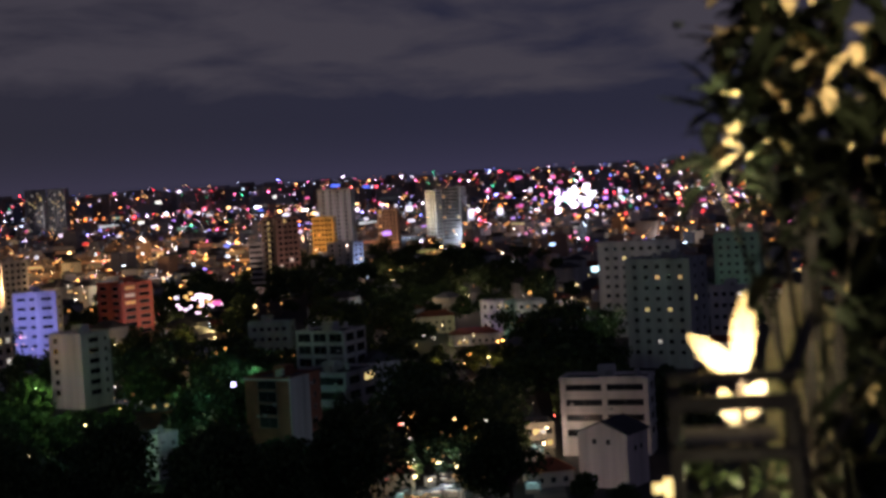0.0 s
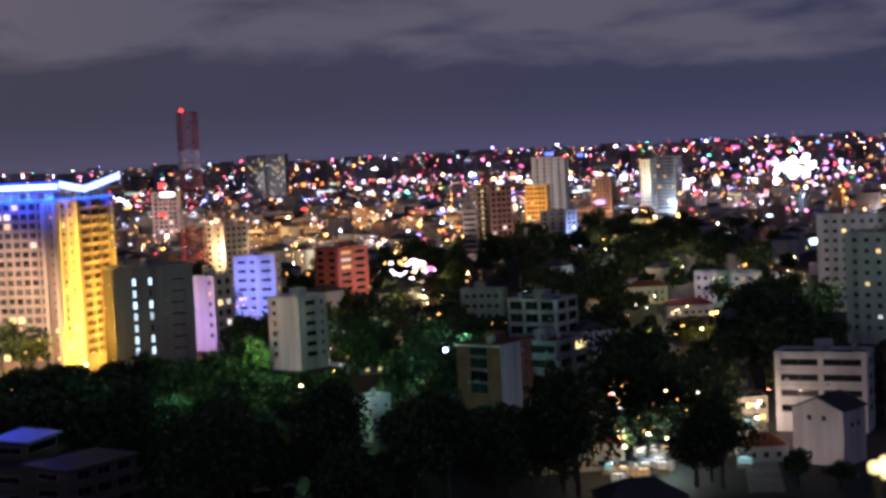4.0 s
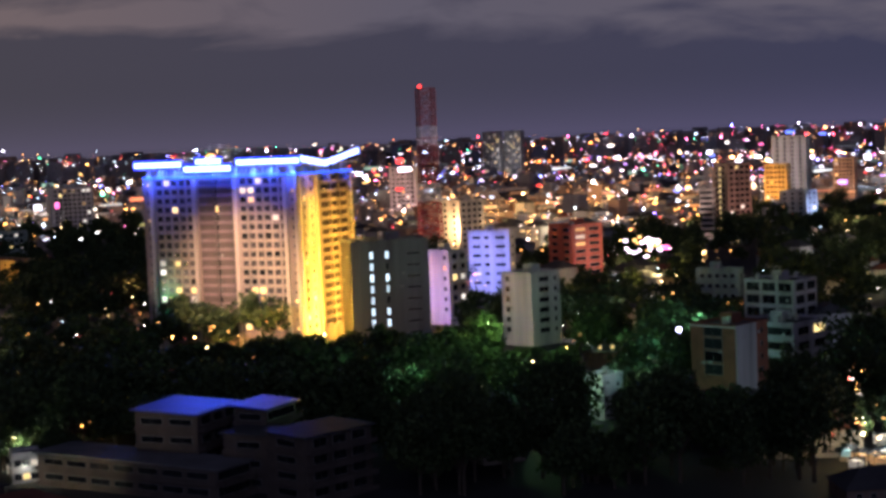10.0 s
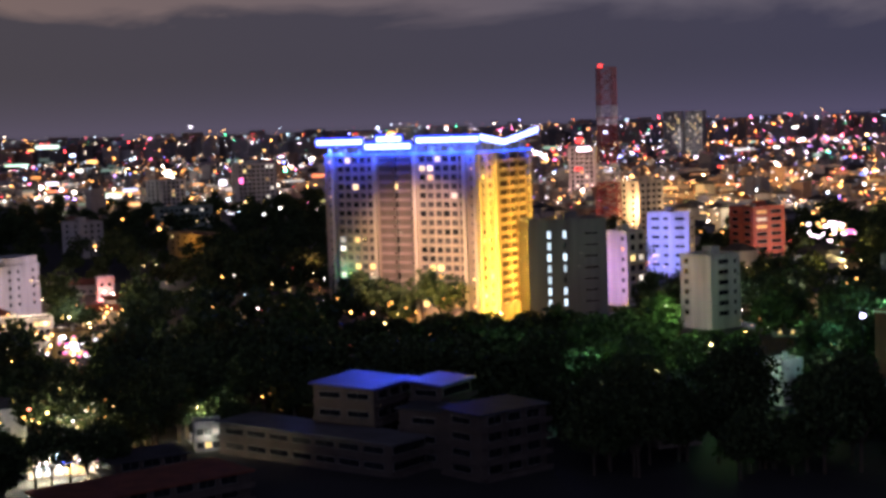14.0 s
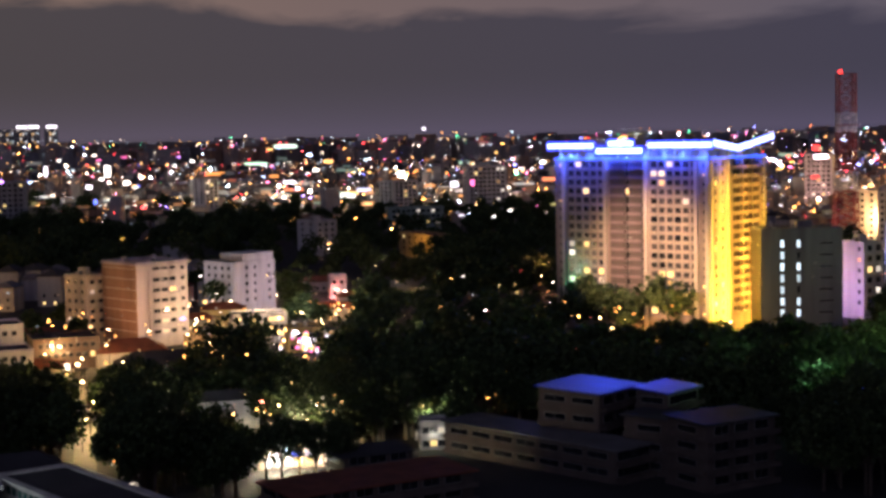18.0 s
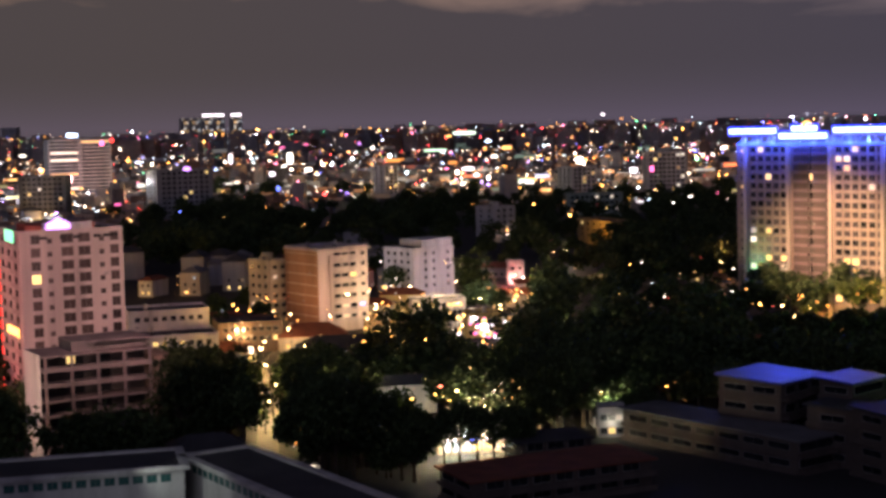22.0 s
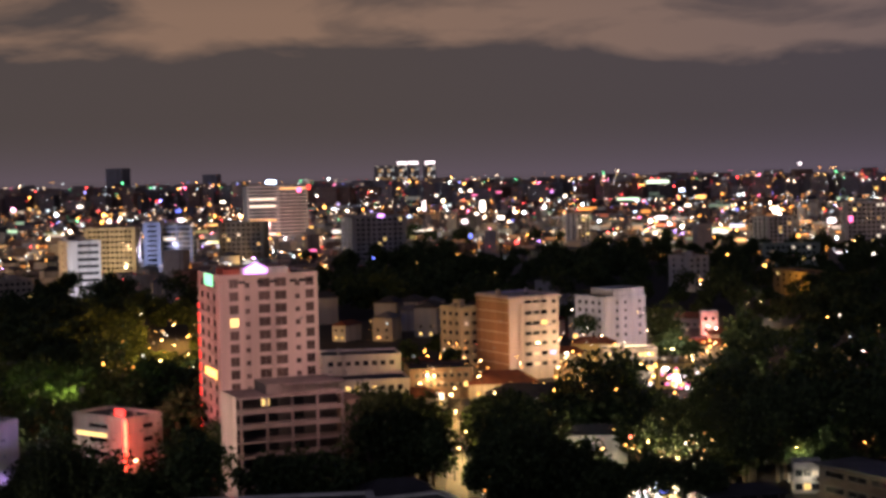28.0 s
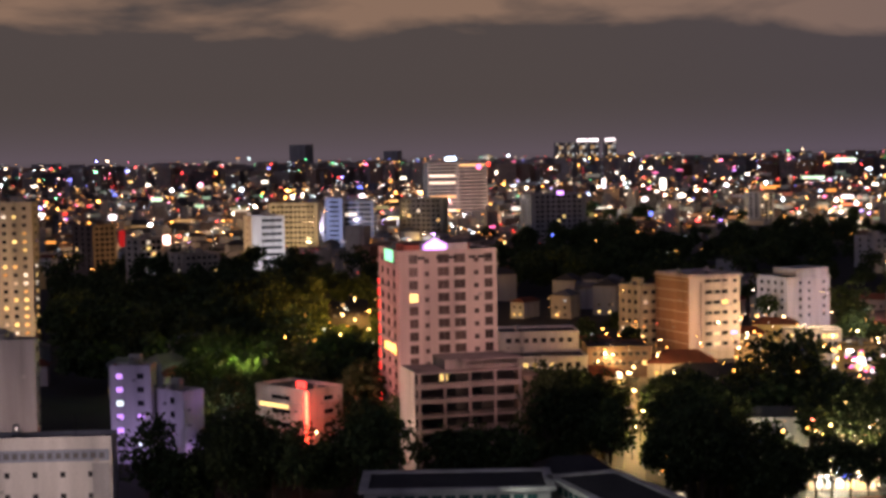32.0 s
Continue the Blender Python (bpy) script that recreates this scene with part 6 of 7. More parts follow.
SIGHT = [(52.2, 53.1, 388, 8.6),  # az from, to; the trees nearer than this; keep open down to this many degrees below the eye's level
    (9.9, 11.5, 392, 10.8), (11.9, 14.6, 535, 7.6), (15.4, 20.1, 545, 6.5), (19.4, 27.0, 545, 6.9), (4.8, 7.7, 428, 9.2), (2.7, 6.0, 480, 8.0), (-7.1, -3.6, 400, 11.2), (-9.2, -6.2, 540, 7.3), (-3.5, -2.2, 460, 12.4), (-0.3, 2.9, 372, 12.2),
    (43.2, 44.3, 520, 11.2), (51.4, 53.2, 360, 11.2), (47.7, 51.4, 360, 9.8), (40.0, 44.4, 545, 7.3), (36.9, 39.6, 645, 6.1), (35.0, 37.4, 575, 7.7), (40.8, 45.4, 510, 7.8), (37.7, 39.95, 386, 9.95), (34.8, 37.8, 339, 11.55), (31.1, 32.0, 354, 11.5), (35.3, 36.6, 520, 7.75), (34.4, 35.1, 690, 5.9), (44.1, 45.0, 486, 8.25), (43.45, 44.0, 400, 11.7),
    (54.2, 57.6, 395, 10.1), (59.5, 62.7, 384, 10.4), (62.3, 67.0, 430, 13.0), (18.8, 22.5, 350, 13.0), (22.5, 31.2, 366, 13.0), (29.5, 37.2, 345, 13.0), (53.2, 54.8, 700, 6.1), (45.4, 48.8, 470, 7.4), (7.8, 9.8, 800, 4.4), (-1.6, 0.8, 700, 6.3)]
HEIGHT = (14, 18, 11, 16, 10, 19)


def in_sight(p, h):
    d, az = p.length, math.degrees(math.atan2(-p.x, p.y))
    top = math.degrees(math.atan((EYE - h) / d))
    half = math.degrees(2.5 / d)
    return any(a0 - half < az < a1 + half and d < far and top < deep for a0, a1, far, deep in SIGHT)


spots = []
for az0, az1, el0, el1, n in ZONES + [(a0, a1, e0, e1, int(6.5 * (a1 - a0) * (e1 - e0))) for a0, a1, e0, e1 in PARKS]:
    for _ in range(int(n * (1.45 if el0 > 7 else 1.15))):
        p = at(rng.uniform(az0, az1), low_at(rng.uniform(el0, el1)))
        k, s = rng.randrange(6), rng.uniform(0.75, 1.15)
        if in_sight(p, HEIGHT[k] * s * 1.05):
            k, s = rng.choice((2, 4)), rng.uniform(0.5, 0.72)
        if free(p, 3.0) and not in_sight(p, HEIGHT[k] * s * 1.05):
            spots.append((p, k, Matrix.Translation(p) @ Matrix.Rotation(rng.uniform(0, 6.28), 4, "Z") @ Matrix.Diagonal((s, s, s * rng.uniform(0.85, 1.15), 1))))
for az, d, k, s in ((37.5, 331, 3, 0.9), (36.95, 328, 0, 0.95), (36.3, 331, 3, 1.0), (35.7, 329, 3, 0.85), (35.1, 331, 0, 0.9), (34.7, 327, 3, 0.95), (1.9, 352, 3, 0.95), (0.9, 356, 3, 0.9), (-0.1, 352, 0, 0.9), (2.6, 357, 0, 0.9), (61.1, 326, 1, 0.96), (60.3, 318, 2, 1.1), (56.9, 330, 5, 0.90), (55.9, 322, 1, 0.86), (53.8, 328, 5, 1.04), (53.0, 318, 1, 1.0), (50.7, 318, 0, 1.12), (49.7, 322, 5, 0.84), (48.5, 320, 0, 1.1), (58.6, 320, 0, 1.1), (57.9, 326, 0, 1.2)):
    spots.append((at(az, d), k, Matrix.Translation(at(az, d)) @ Matrix.Rotation(az, 4, "Z") @ Matrix.Diagonal((s * (1.0 if az > 40 else 0.8), s * (1.0 if az > 40 else 0.8), s, 1))))
spots.sort(key=lambda q: q[0].length)
first = [True] * 6
for p, k, m in spots[:298]:
    if first[k]:
        KINDS[k].matrix_world, first[k] = m, False
    else:
        copy_thing(KINDS[k], m)
woods = [np.array([v.co[:] for v in tree_meshes(60 + i, h, sp, 55)[1].vertices]) for i, (h, sp) in enumerate(((14, 6.6), (18, 7.2), (11, 5.0), (16, 5.4), (10, 6.4), (19, 8.6)))]
chunks = []
for p, k, m in spots[298:]:
    mm = np.array(m)
    chunks.append(woods[k] @ mm[:3, :3].T + mm[:3, 3])
allv = np.concatenate(chunks)
me = bpy.data.meshes.new("far_woods")
me.from_pydata(allv.tolist(), [], np.arange(len(allv)).reshape(-1, 4).tolist())
me.materials.append(LEAF)
tagged(new("far_woods", me), "dark tree crowns of the farther parks and gardens", "trees", kind="stuff")

# ---- low houses between ----
HOUSES = []
for i, (wl, rf, lab) in enumerate(((WHITE, ROOFTILE, "small white house with a red roof"), (CREAM, ROOFGREY, "cream town house with a sheet roof"), (GREY, ROOFDARK, "grey town house with a flat dark roof"), (PINKISH, ROOFTILE, "pinkish house with a tiled roof"), (BLUEGREY, ROOFGREY, "blue-grey town house with a sheet roof"))):
    HOUSES.append(villa(lab, 60, 2000 + 60 * i, 7 + i % 3 * 2, 12, (7, 10, 13, 6.5, 9.5)[i], 0, wl, rf, "houses of the city", lit=(2, 1, 3, 1, 2)[i], most=2))
rng = random.Random(33)
used = [False] * 5
for az0, az1, el0, el1, n in ((-16, 5, 5.0, 8.5, 26), (-4, 5, 4.6, 6.4, 26), (8, 17, 3.6, 5.2, 26), (-16, 12, 3.0, 4.8, 60), (7, 22, 2.9, 4.4, 60), (8, 14, 5.0, 8.6, 20), (22, 38, 2.9, 4.6, 40), (38, 50, 4.6, 6.2, 24), (45, 66, 3.0, 4.6, 50), (57, 66, 7.0, 9.0, 10), (22, 30, 4.8, 6.2, 14)):
    for _ in range(n):
        p = at(rng.uniform(az0, az1), low_at(rng.uniform(el0, el1)))
        if not free(p, 6) or in_sight(p, 12) or (in_park(p) and rng.random() < 0.8):
            continue
        k = rng.randrange(5)
        m = Matrix.Translation(p) @ Matrix.Rotation(radians(rng.choice((-30, 15, 60, 25, -20)) + rng.uniform(-5, 5)), 4, "Z")
        if not used[k]:
            HOUSES[k].matrix_world, used[k] = m, True
        else:
            copy_thing(HOUSES[k], m)

# ---- the far city: countless roofs and lamps ----
def far_city(name, n, d0, d1, h0, h1, seed, az0=-17.0, az1=68.0, tall=1.8, wide=1.0):
    rng = random.Random(seed)
    verts, faces = [], []
    tops = []
    e0, e1 = math.degrees(math.atan(EYE / d1)), math.degrees(math.atan(EYE / d0))
    for _ in range(n):
        az, d = rng.uniform(az0, az1), low_at(rng.uniform(e0, e1))
        p = at(az, d)
        if not free(p, 12) or (in_park(p) and rng.random() < 0.93):
            continue
        w, dp = rng.uniform(3.5, 9) * wide, rng.uniform(3.5, 8) * wide
        h = rng.uniform(h0, h1) if rng.random() < 0.95 else rng.uniform(h1, h1 * tall)
        a = radians(rng.choice((20, 50, 110, -20)) + rng.uniform(-6, 6))
        c, s = math.cos(a), math.sin(a)
        k = len(verts)
        for z in (0, h):
            for x, y in ((-w, -dp), (w, -dp), (w, dp), (-w, dp)):
                verts.append((p.x + c * x - s * y, p.y + s * x + c * y, z))
        faces += [(k + 4, k + 5, k + 6, k + 7), (k, k + 1, k + 5, k + 4), (k + 1, k + 2, k + 6, k + 5), (k + 2, k + 3, k + 7, k + 6), (k + 3, k, k + 4, k + 7)]
        tops.append((az, d, h, max(w, dp)))
    me = bpy.data.meshes.new(name)
    me.from_pydata(verts, [], faces)
    me.materials.append(island_paint(name + "_paint", [(0.12, 0.10, 0.10), (0.42, 0.39, 0.36), (0.34, 0.20, 0.13), (0.56, 0.52, 0.48), (0.20, 0.21, 0.27)]))
    tagged(new(name, me), "countless small houses and blocks of the far city", "buildings", kind="stuff")
    return tops


far_city("horizon_buildings", 1700, 3800, 4880, 24, 54, 6, tall=1.15, wide=3.2)
tops = far_city("far_buildings", 3800, 1900, 4850, 4, 11, 3, tall=2.4) + far_city("middle_buildings", 1300, 1050, 1950, 5, 12, 4, tall=2.2)

OCT = ((1, 0, 0), (0, 1, 0), (-1, 0, 0), (0, -1, 0), (0, 0, 1), (0, 0, -1))
OCF = ((0, 1, 4), (1, 2, 4), (2, 3, 4), (3, 0, 4), (1, 0, 5), (2, 1, 5), (3, 2, 5), (0, 3, 5))


def lamps(name, label, points, mat):
    verts, faces = [], []
    for p, r in points:
        k = len(verts)
        verts += [(p.x + r * x, p.y + r * y, p.z + 0.72 * r * z) for x, y, z in OCT]
        faces += [(k + a, k + b, k + c) for a, b, c in OCF]
    me = bpy.data.meshes.new(name)
    me.from_pydata(verts, [], faces)
    me.materials.append(mat)
    tagged(new(name, me), label, "lamps", kind="stuff")


rng = random.Random(8)
north, west, mids = [], [], []
for az, d, h, w in tops:
    busy = noise.noise(Vector((az * 0.33, math.log(d) * 9.0, 2.0)))
    for _ in range(rng.choice((1, 2, 2, 3)) if busy > 0.12 else rng.choice((0, 1, 1)) if busy > -0.15 else rng.choice((0, 0, 0, 1))):
        z = h * rng.uniform(0.5, 1.15) + 0.8
        p = at(az + math.degrees(rng.uniform(-w, w) / d), d - w * 1.5, z)
        r = d * rng.choice((0.00025, 0.0003, 0.0003, 0.0004, 0.0004, 0.0005, 0.0006, 0.0008, 0.0012))
        (mids if d < 1950 else north if az + rng.uniform(-8, 8) < 24 else west).append((p, r))
for _ in range(1700):
    az, d = rng.uniform(-17, 68), rng.uniform(3450, 3780)
    p = at(az, d, EYE + d * math.tan(radians(rng.triangular(-0.95, -0.06, -0.28))))
    (north if az + rng.uniform(-8, 8) < 24 else west).append((p, d * rng.choice((0.0002, 0.00025, 0.0003, 0.0004, 0.0007))))
for _ in range(80):
    d = rng.uniform(1500, 2400)
    az = rng.gauss(-4.4, 1.6)
    north.append((at(az, d, EYE - d * math.tan(radians(rng.uniform(0.5, 2.0)))), d * rng.choice((0.0004, 0.0006, 0.001))))
# lamps strung along the streets, most of them running across the view
for _ in range(210):
    az, el = rng.uniform(-16, 67), rng.uniform(0.95, 3.9) ** 1.0
    d = low_at(el)
    p, turn = at(az, d), radians(az + rng.choice((-12, 8, 20, 70, 100)) + rng.uniform(-6, 6))
    step, zz = Vector((math.cos(turn), math.sin(turn), 0)) * rng.uniform(16, 30), rng.uniform(7, 15)
    r = d * rng.choice((0.0003, 0.0004, 0.0005, 0.0007))
    row = mids if rng.random() < 0.55 else north if az < 24 else west
    for i in range(rng.randint(4, 16)):
        q = p + step * (i + rng.uniform(-0.2, 0.2))
        if rng.random() < (0.45 if in_park(q) else 0.8) and free(q, 2):
            row.append((Vector((q.x, q.y, zz + rng.uniform(-1, 1))), r * rng.uniform(0.7, 1.3)))
lamps("city_lights", "red, pink and white lamps of the far districts", north, many_lights("north_lamp_glow", [(0, (1, 0.04, 0.06)), (0.13, (1, 0.12, 0.32)), (0.23, (1, 0.75, 0.95)), (0.44, (0.68, 0.80, 1.0)), (0.60, (1, 0.42, 0.12)), (0.80, (1, 0.22, 0.03)), (0.88, (0.20, 0.22, 1.0)), (0.97, (0.1, 1, 0.4))], 42))
lamps("city_lights", "orange, gold and white lamps of the far districts", west, many_lights("west_lamp_glow", [(0, (1, 0.05, 0.05)), (0.10, (1, 0.15, 0.35)), (0.18, (1, 0.78, 0.55)), (0.42, (1, 0.40, 0.08)), (0.70, (0.70, 0.92, 1.0)), (0.91, (0.2, 0.22, 1.0)), (0.96, (0.1, 1, 0.4))], 28))
lamps("city_lights", "street lamps and shop lights of the nearer districts", mids, many_lights("near_lamp_glow", [(0, (1, 0.05, 0.04)), (0.08, (1, 0.78, 0.55)), (0.26, (1, 0.36, 0.06)), (0.84, (0.7, 0.88, 1.0)), (0.95, (0.35, 0.2, 1.0))], 30))
def lit_fronts(name, label, zones, mat, seed):
    """Long low glowing boxes far off, standing in for lamplit walls of halls and shop rows."""
    rng = random.Random(seed)
    verts, faces = [], []
    for az0, az1, e0, e1, n in zones:
        for _ in range(n):
            az, d = rng.uniform(az0, az1), low_at(rng.uniform(e0, e1))
            p = at(az, d, rng.uniform(3, 9))
            if not free(p, 6):
                continue
            w, h, a = d * rng.uniform(0.002, 0.0075), d * rng.uniform(0.0004, 0.0011), radians(az + rng.uniform(-14, 14))
            c, s = math.cos(a), math.sin(a)
            k = len(verts)
            for z in (p.z, p.z + 2 * h):
                for x, y in ((-w, -1.0), (w, -1.0), (w, 1.0), (-w, 1.0)):
                    verts.append((p.x + c * x - s * y, p.y + s * x + c * y, z))
            faces += [(k + 4, k + 5, k + 6, k + 7), (k, k + 1, k + 5, k + 4), (k + 1, k + 2, k + 6, k + 5), (k + 2, k + 3, k + 7, k + 6), (k + 3, k, k + 4, k + 7), (k + 3, k + 2, k + 1, k)]
    me = bpy.data.meshes.new(name)
    me.from_pydata(verts, [], faces)
    me.materials.append(mat)
    tagged(new(name, me), label, "lit fronts", kind="stuff")


lit_fronts("lit_fronts", "orange and yellow glowing boxes for far lamplit walls", ((7, 18, 2.2, 4.2, 80), (28, 50, 1.5, 3.0, 90), (-6, 7, 1.6, 3.4, 36), (50, 66, 1.8, 4.0, 50), (22, 30, 1.6, 3.0, 30)), many_lights("orange_front_glow", [(0, (1, 0.36, 0.06)), (0.45, (1, 0.55, 0.16)), (0.75, (0.85, 0.75, 0.18)), (0.88, (1, 0.22, 0.06))], 2.2), 81)
lit_fronts("lit_fronts", "white and green glowing boxes for far lamplit walls", ((28, 50, 1.0, 2.8, 70), (-6, 20, 1.0, 2.6, 40), (50, 66, 1.2, 3.2, 34)), many_lights("white_front_glow", [(0, (0.9, 0.9, 0.8)), (0.4, (0.55, 0.9, 0.6)), (0.65, (1, 0.8, 0.6)), (0.85, (0.7, 0.75, 1.0))], 2.4), 82)
bright = [[], []]
rng = random.Random(47)
for _ in range(150):
    az, el = rng.uniform(-16, 67), rng.triangular(0.55, 3.4, 1.2)
    for _ in range(rng.choice((1, 1, 2, 4))):
        d = low_at(el + rng.gauss(0, 0.06)) * 0.9
        p = at(az + rng.gauss(0, 0.35), d, rng.uniform(8, 13))
        if free(p, 3):
            bright[az > 24].append((p, d * rng.choice((0.0008, 0.001, 0.0012, 0.0016))))
lamps("city_lights", "large bright lamps and screens of the northern districts", bright[0], many_lights("north_screen_glow", [(0, (1, 0.10, 0.16)), (0.12, (1, 0.30, 0.55)), (0.22, (1, 0.80, 0.95)), (0.52, (0.75, 0.85, 1.0)), (0.72, (1, 0.55, 0.2)), (0.90, (0.35, 0.32, 1.0))], 30))
lamps("city_lights", "large bright lamps and screens of the western districts", bright[1], many_lights("west_screen_glow", [(0, (1, 0.12, 0.14)), (0.08, (1, 0.35, 0.6)), (0.16, (1, 0.85, 0.62)), (0.50, (1, 0.55, 0.16)), (0.68, (0.80, 0.95, 1.0)), (0.90, (0.5, 0.45, 1.0)), (0.96, (0.4, 1, 0.6))], 30))
rng = random.Random(14)
win = []
for az, d, h, w in tops:
    for _ in range(rng.choice((1, 1, 2, 3, 4))):
        win.append((at(az + math.degrees(rng.uniform(-w, w) / d), d - w * 1.35, h * rng.uniform(0.25, 0.95)), d * rng.uniform(0.0002, 0.00034)))
lamps("city_lights", "dim lit windows of the far houses", win, many_lights("far_window_glow", [(0, (1, 0.36, 0.08)), (0.55, (1, 0.58, 0.28)), (0.85, (0.75, 0.9, 1.0))], 14))
rng = random.Random(9)
pts = []
for az0, az1, el0, el1, n in ((34.8, 37.8, 11.1, 12.0, 60), (33.5, 41, 6.8, 7.7, 90), (41, 46, 7.2, 8.4, 60), (33.5, 38.5, 9.0, 12.0, 45), (8, 16, 2.8, 4.6, 160), (-4, 8, 3.0, 4.6, 120), (8, 19, 2.6, 4.2, 70), (8, 16, 5.0, 9.0, 70), (-6, 6, 4.6, 7.8, 110), (-16, -4, 2.6, 5.0, 50), (26, 41, 5.4, 9.8, 110), (38, 47, 5.6, 12.0, 60), (52.5, 55.2, 5.0, 8.0, 40), (56, 66, 3.0, 5.2, 50), (30, 50, 2.7, 4.4, 80), (0, 3, 11.0, 12.4, 26), (42, 43, 11.0, 13.0, 14), (22, 30, 5.4, 8.0, 24), (26, 37, 6.5, 11.5, 90), (36.0, 46.0, 7.0, 9.6, 60), (-3.5, 3.2, 10.2, 12.5, 90), (4.0, 12.5, 5.6, 8.4, 60), (19.0, 30.0, 7.4, 9.2, 50), (53.2, 56.0, 5.4, 8.2, 50)):
    for _ in range(max(2, n // 5)):
        mid_az, mid_el = rng.uniform(az0, az1), rng.uniform(el0, el1)
        for _ in range(rng.randint(2, 6)):
            d = low_at(mid_el + rng.gauss(0, 0.13))
            pts.append((at(mid_az + rng.gauss(0, 0.30), d, rng.uniform(4, 15)), d * rng.choice((0.0003, 0.0004, 0.0006, 0.0009))))
lamps("city_lights", "warm lamps among the trees and houses", pts, many_lights("warm_lamp_glow", [(0, (1, 0.40, 0.08)), (0.5, (1, 0.58, 0.2)), (0.72, (1, 0.88, 0.7)), (0.88, (0.7, 0.9, 1.0)), (0.95, (1, 0.12, 0.08))], 34))

# ---- the roof terrace on which the camera stands, with plants ----
ter = thing("camera_building", Matrix.Translation((0, -6, 0)), "plain office tower whose roof terrace is the viewpoint", "building")
solid("wall", ter, GREY, (-2.4, -16, 0, 9, 10.9, EYE - 1.75))
solid("terrace_floor", ter, PAVING, (-2.4, -16, EYE - 1.75, 9, 10.9, EYE - 1.60))


def near(az, el, d):
    """A place on the terrace, az degrees left of north and el degrees above the eye's level."""
    return Vector((-d * math.sin(radians(az)), d * math.cos(radians(az)), EYE + d * math.tan(radians(el))))


# leaf and stem colours hold the shade; the pale leaf colour holds lamplight
SHRUBLEAF = foliage("shade_dark_leaves", (0.004, 0.007, 0.003), (0.012, 0.016, 0.006), 0.6, 0.4, 1.4)
STEMBARK = surface("unlit_stem_bark", (0.022, 0.018, 0.012), grain=0.4, scale=8)
BROADLEAF = surface("lamplit_leaf_tone", (0.62, 0.50, 0.26), rough=0.45, grain=0.2, scale=8)
CANVAS = surface("beige_canvas", (0.40, 0.34, 0.24), rough=0.9, scale=6, bump=0.3)
SLAT = surface("black_stained_wood", (0.035, 0.03, 0.027), rough=0.5, scale=6, grain=0.4)
PALEWOOD = surface("pale_wood_panel", (0.42, 0.36, 0.26), rough=0.6, scale=6)


def leaf_mesh(length, width, mat, fold=0.25, droop=0.3):
    bm = bmesh.new()
    n = 6
    rows = []
    for i in range(n + 1):
        t = i / n
        wd = width * math.sin(math.pi * min(1, t * 0.92 + 0.06)) ** 0.8
        z = -droop * length * t * t
        rows.append([bm.verts.new((x * wd / 2, t * length, z + abs(x) * wd * fold)) for x in (-1, 0, 1)])
    for a, b in zip(rows, rows[1:]):
        bm.faces.new((a[0], a[1], b[1], b[0])), bm.faces.new((a[1], a[2], b[2], b[1]))
    for f in bm.faces:
        f.smooth = True
    return mesh_of("leaf", bm, mat)


rng = random.Random(77)
D = 4.0
foot = near(-13.4, 0, D)
shrub = thing("shrub", Matrix.Translation((foot.x, foot.y, EYE - 1.6)), "tall potted shrub with glossy leaves lit from below", "shrub")
base = shrub.location.copy()
bm = bmesh.new()
rod(bm, (0, 0, 0), (0, 0, 0.45), 0.22, 0.28, 16)
part("pot", bm, surface("clay_pot", (0.35, 0.16, 0.09), scale=6), shrub)
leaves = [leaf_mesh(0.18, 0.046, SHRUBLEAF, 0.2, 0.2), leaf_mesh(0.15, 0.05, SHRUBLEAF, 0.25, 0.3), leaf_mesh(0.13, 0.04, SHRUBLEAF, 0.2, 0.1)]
# pale copies of the leaf, strewn in as painted highlights
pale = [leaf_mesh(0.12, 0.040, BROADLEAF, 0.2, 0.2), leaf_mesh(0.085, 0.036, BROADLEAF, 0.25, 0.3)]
long_lit_leaf = leaf_mesh(0.17, 0.034, BROADLEAF, 0.15, 0.06)


def shoot(az, el, dist, n, spread=0.10, flat=False):
    """A shoot that ends at that place, with a whorl of leaves."""
    tip = near(az, el, dist) - base
    start = Vector((rng.uniform(-0.08, 0.08), rng.uniform(0.0, 0.1), 0.4))
    bend = start * 0.35 + tip * 0.65 + Vector((0.10 * (0.5 if az > -12 else 0), 0.18, 0.0))
    if flat or rng.random() < 0.35:
        bm = bmesh.new()
        rod(bm, start, bend, 0.010, 0.007, 5), rod(bm, bend, tip, 0.007, 0.004, 5)
        part("stem", bm, STEMBARK, shrub)
    for j in range(n):
        ob = part("leaf", long_lit_leaf if flat and j % 3 else rng.choice(pale) if rng.random() < (0.22 if el > 1.0 else 0.05) else rng.choice(leaves), None, shrub)
        pitch = rng.uniform(-0.2, 0.5) if flat else rng.uniform(-0.6, 1.1)
        off = Vector((rng.gauss(0, spread), rng.gauss(0, spread), rng.gauss(0, spread))) * (0.3 if flat else 1.0)
        ob.matrix_basis = Matrix.Translation(tip + off) @ Matrix.Rotation(j * 2.4 + rng.uniform(-0.3, 0.3), 4, "Z") @ Matrix.Rotation(pitch, 4, "X")


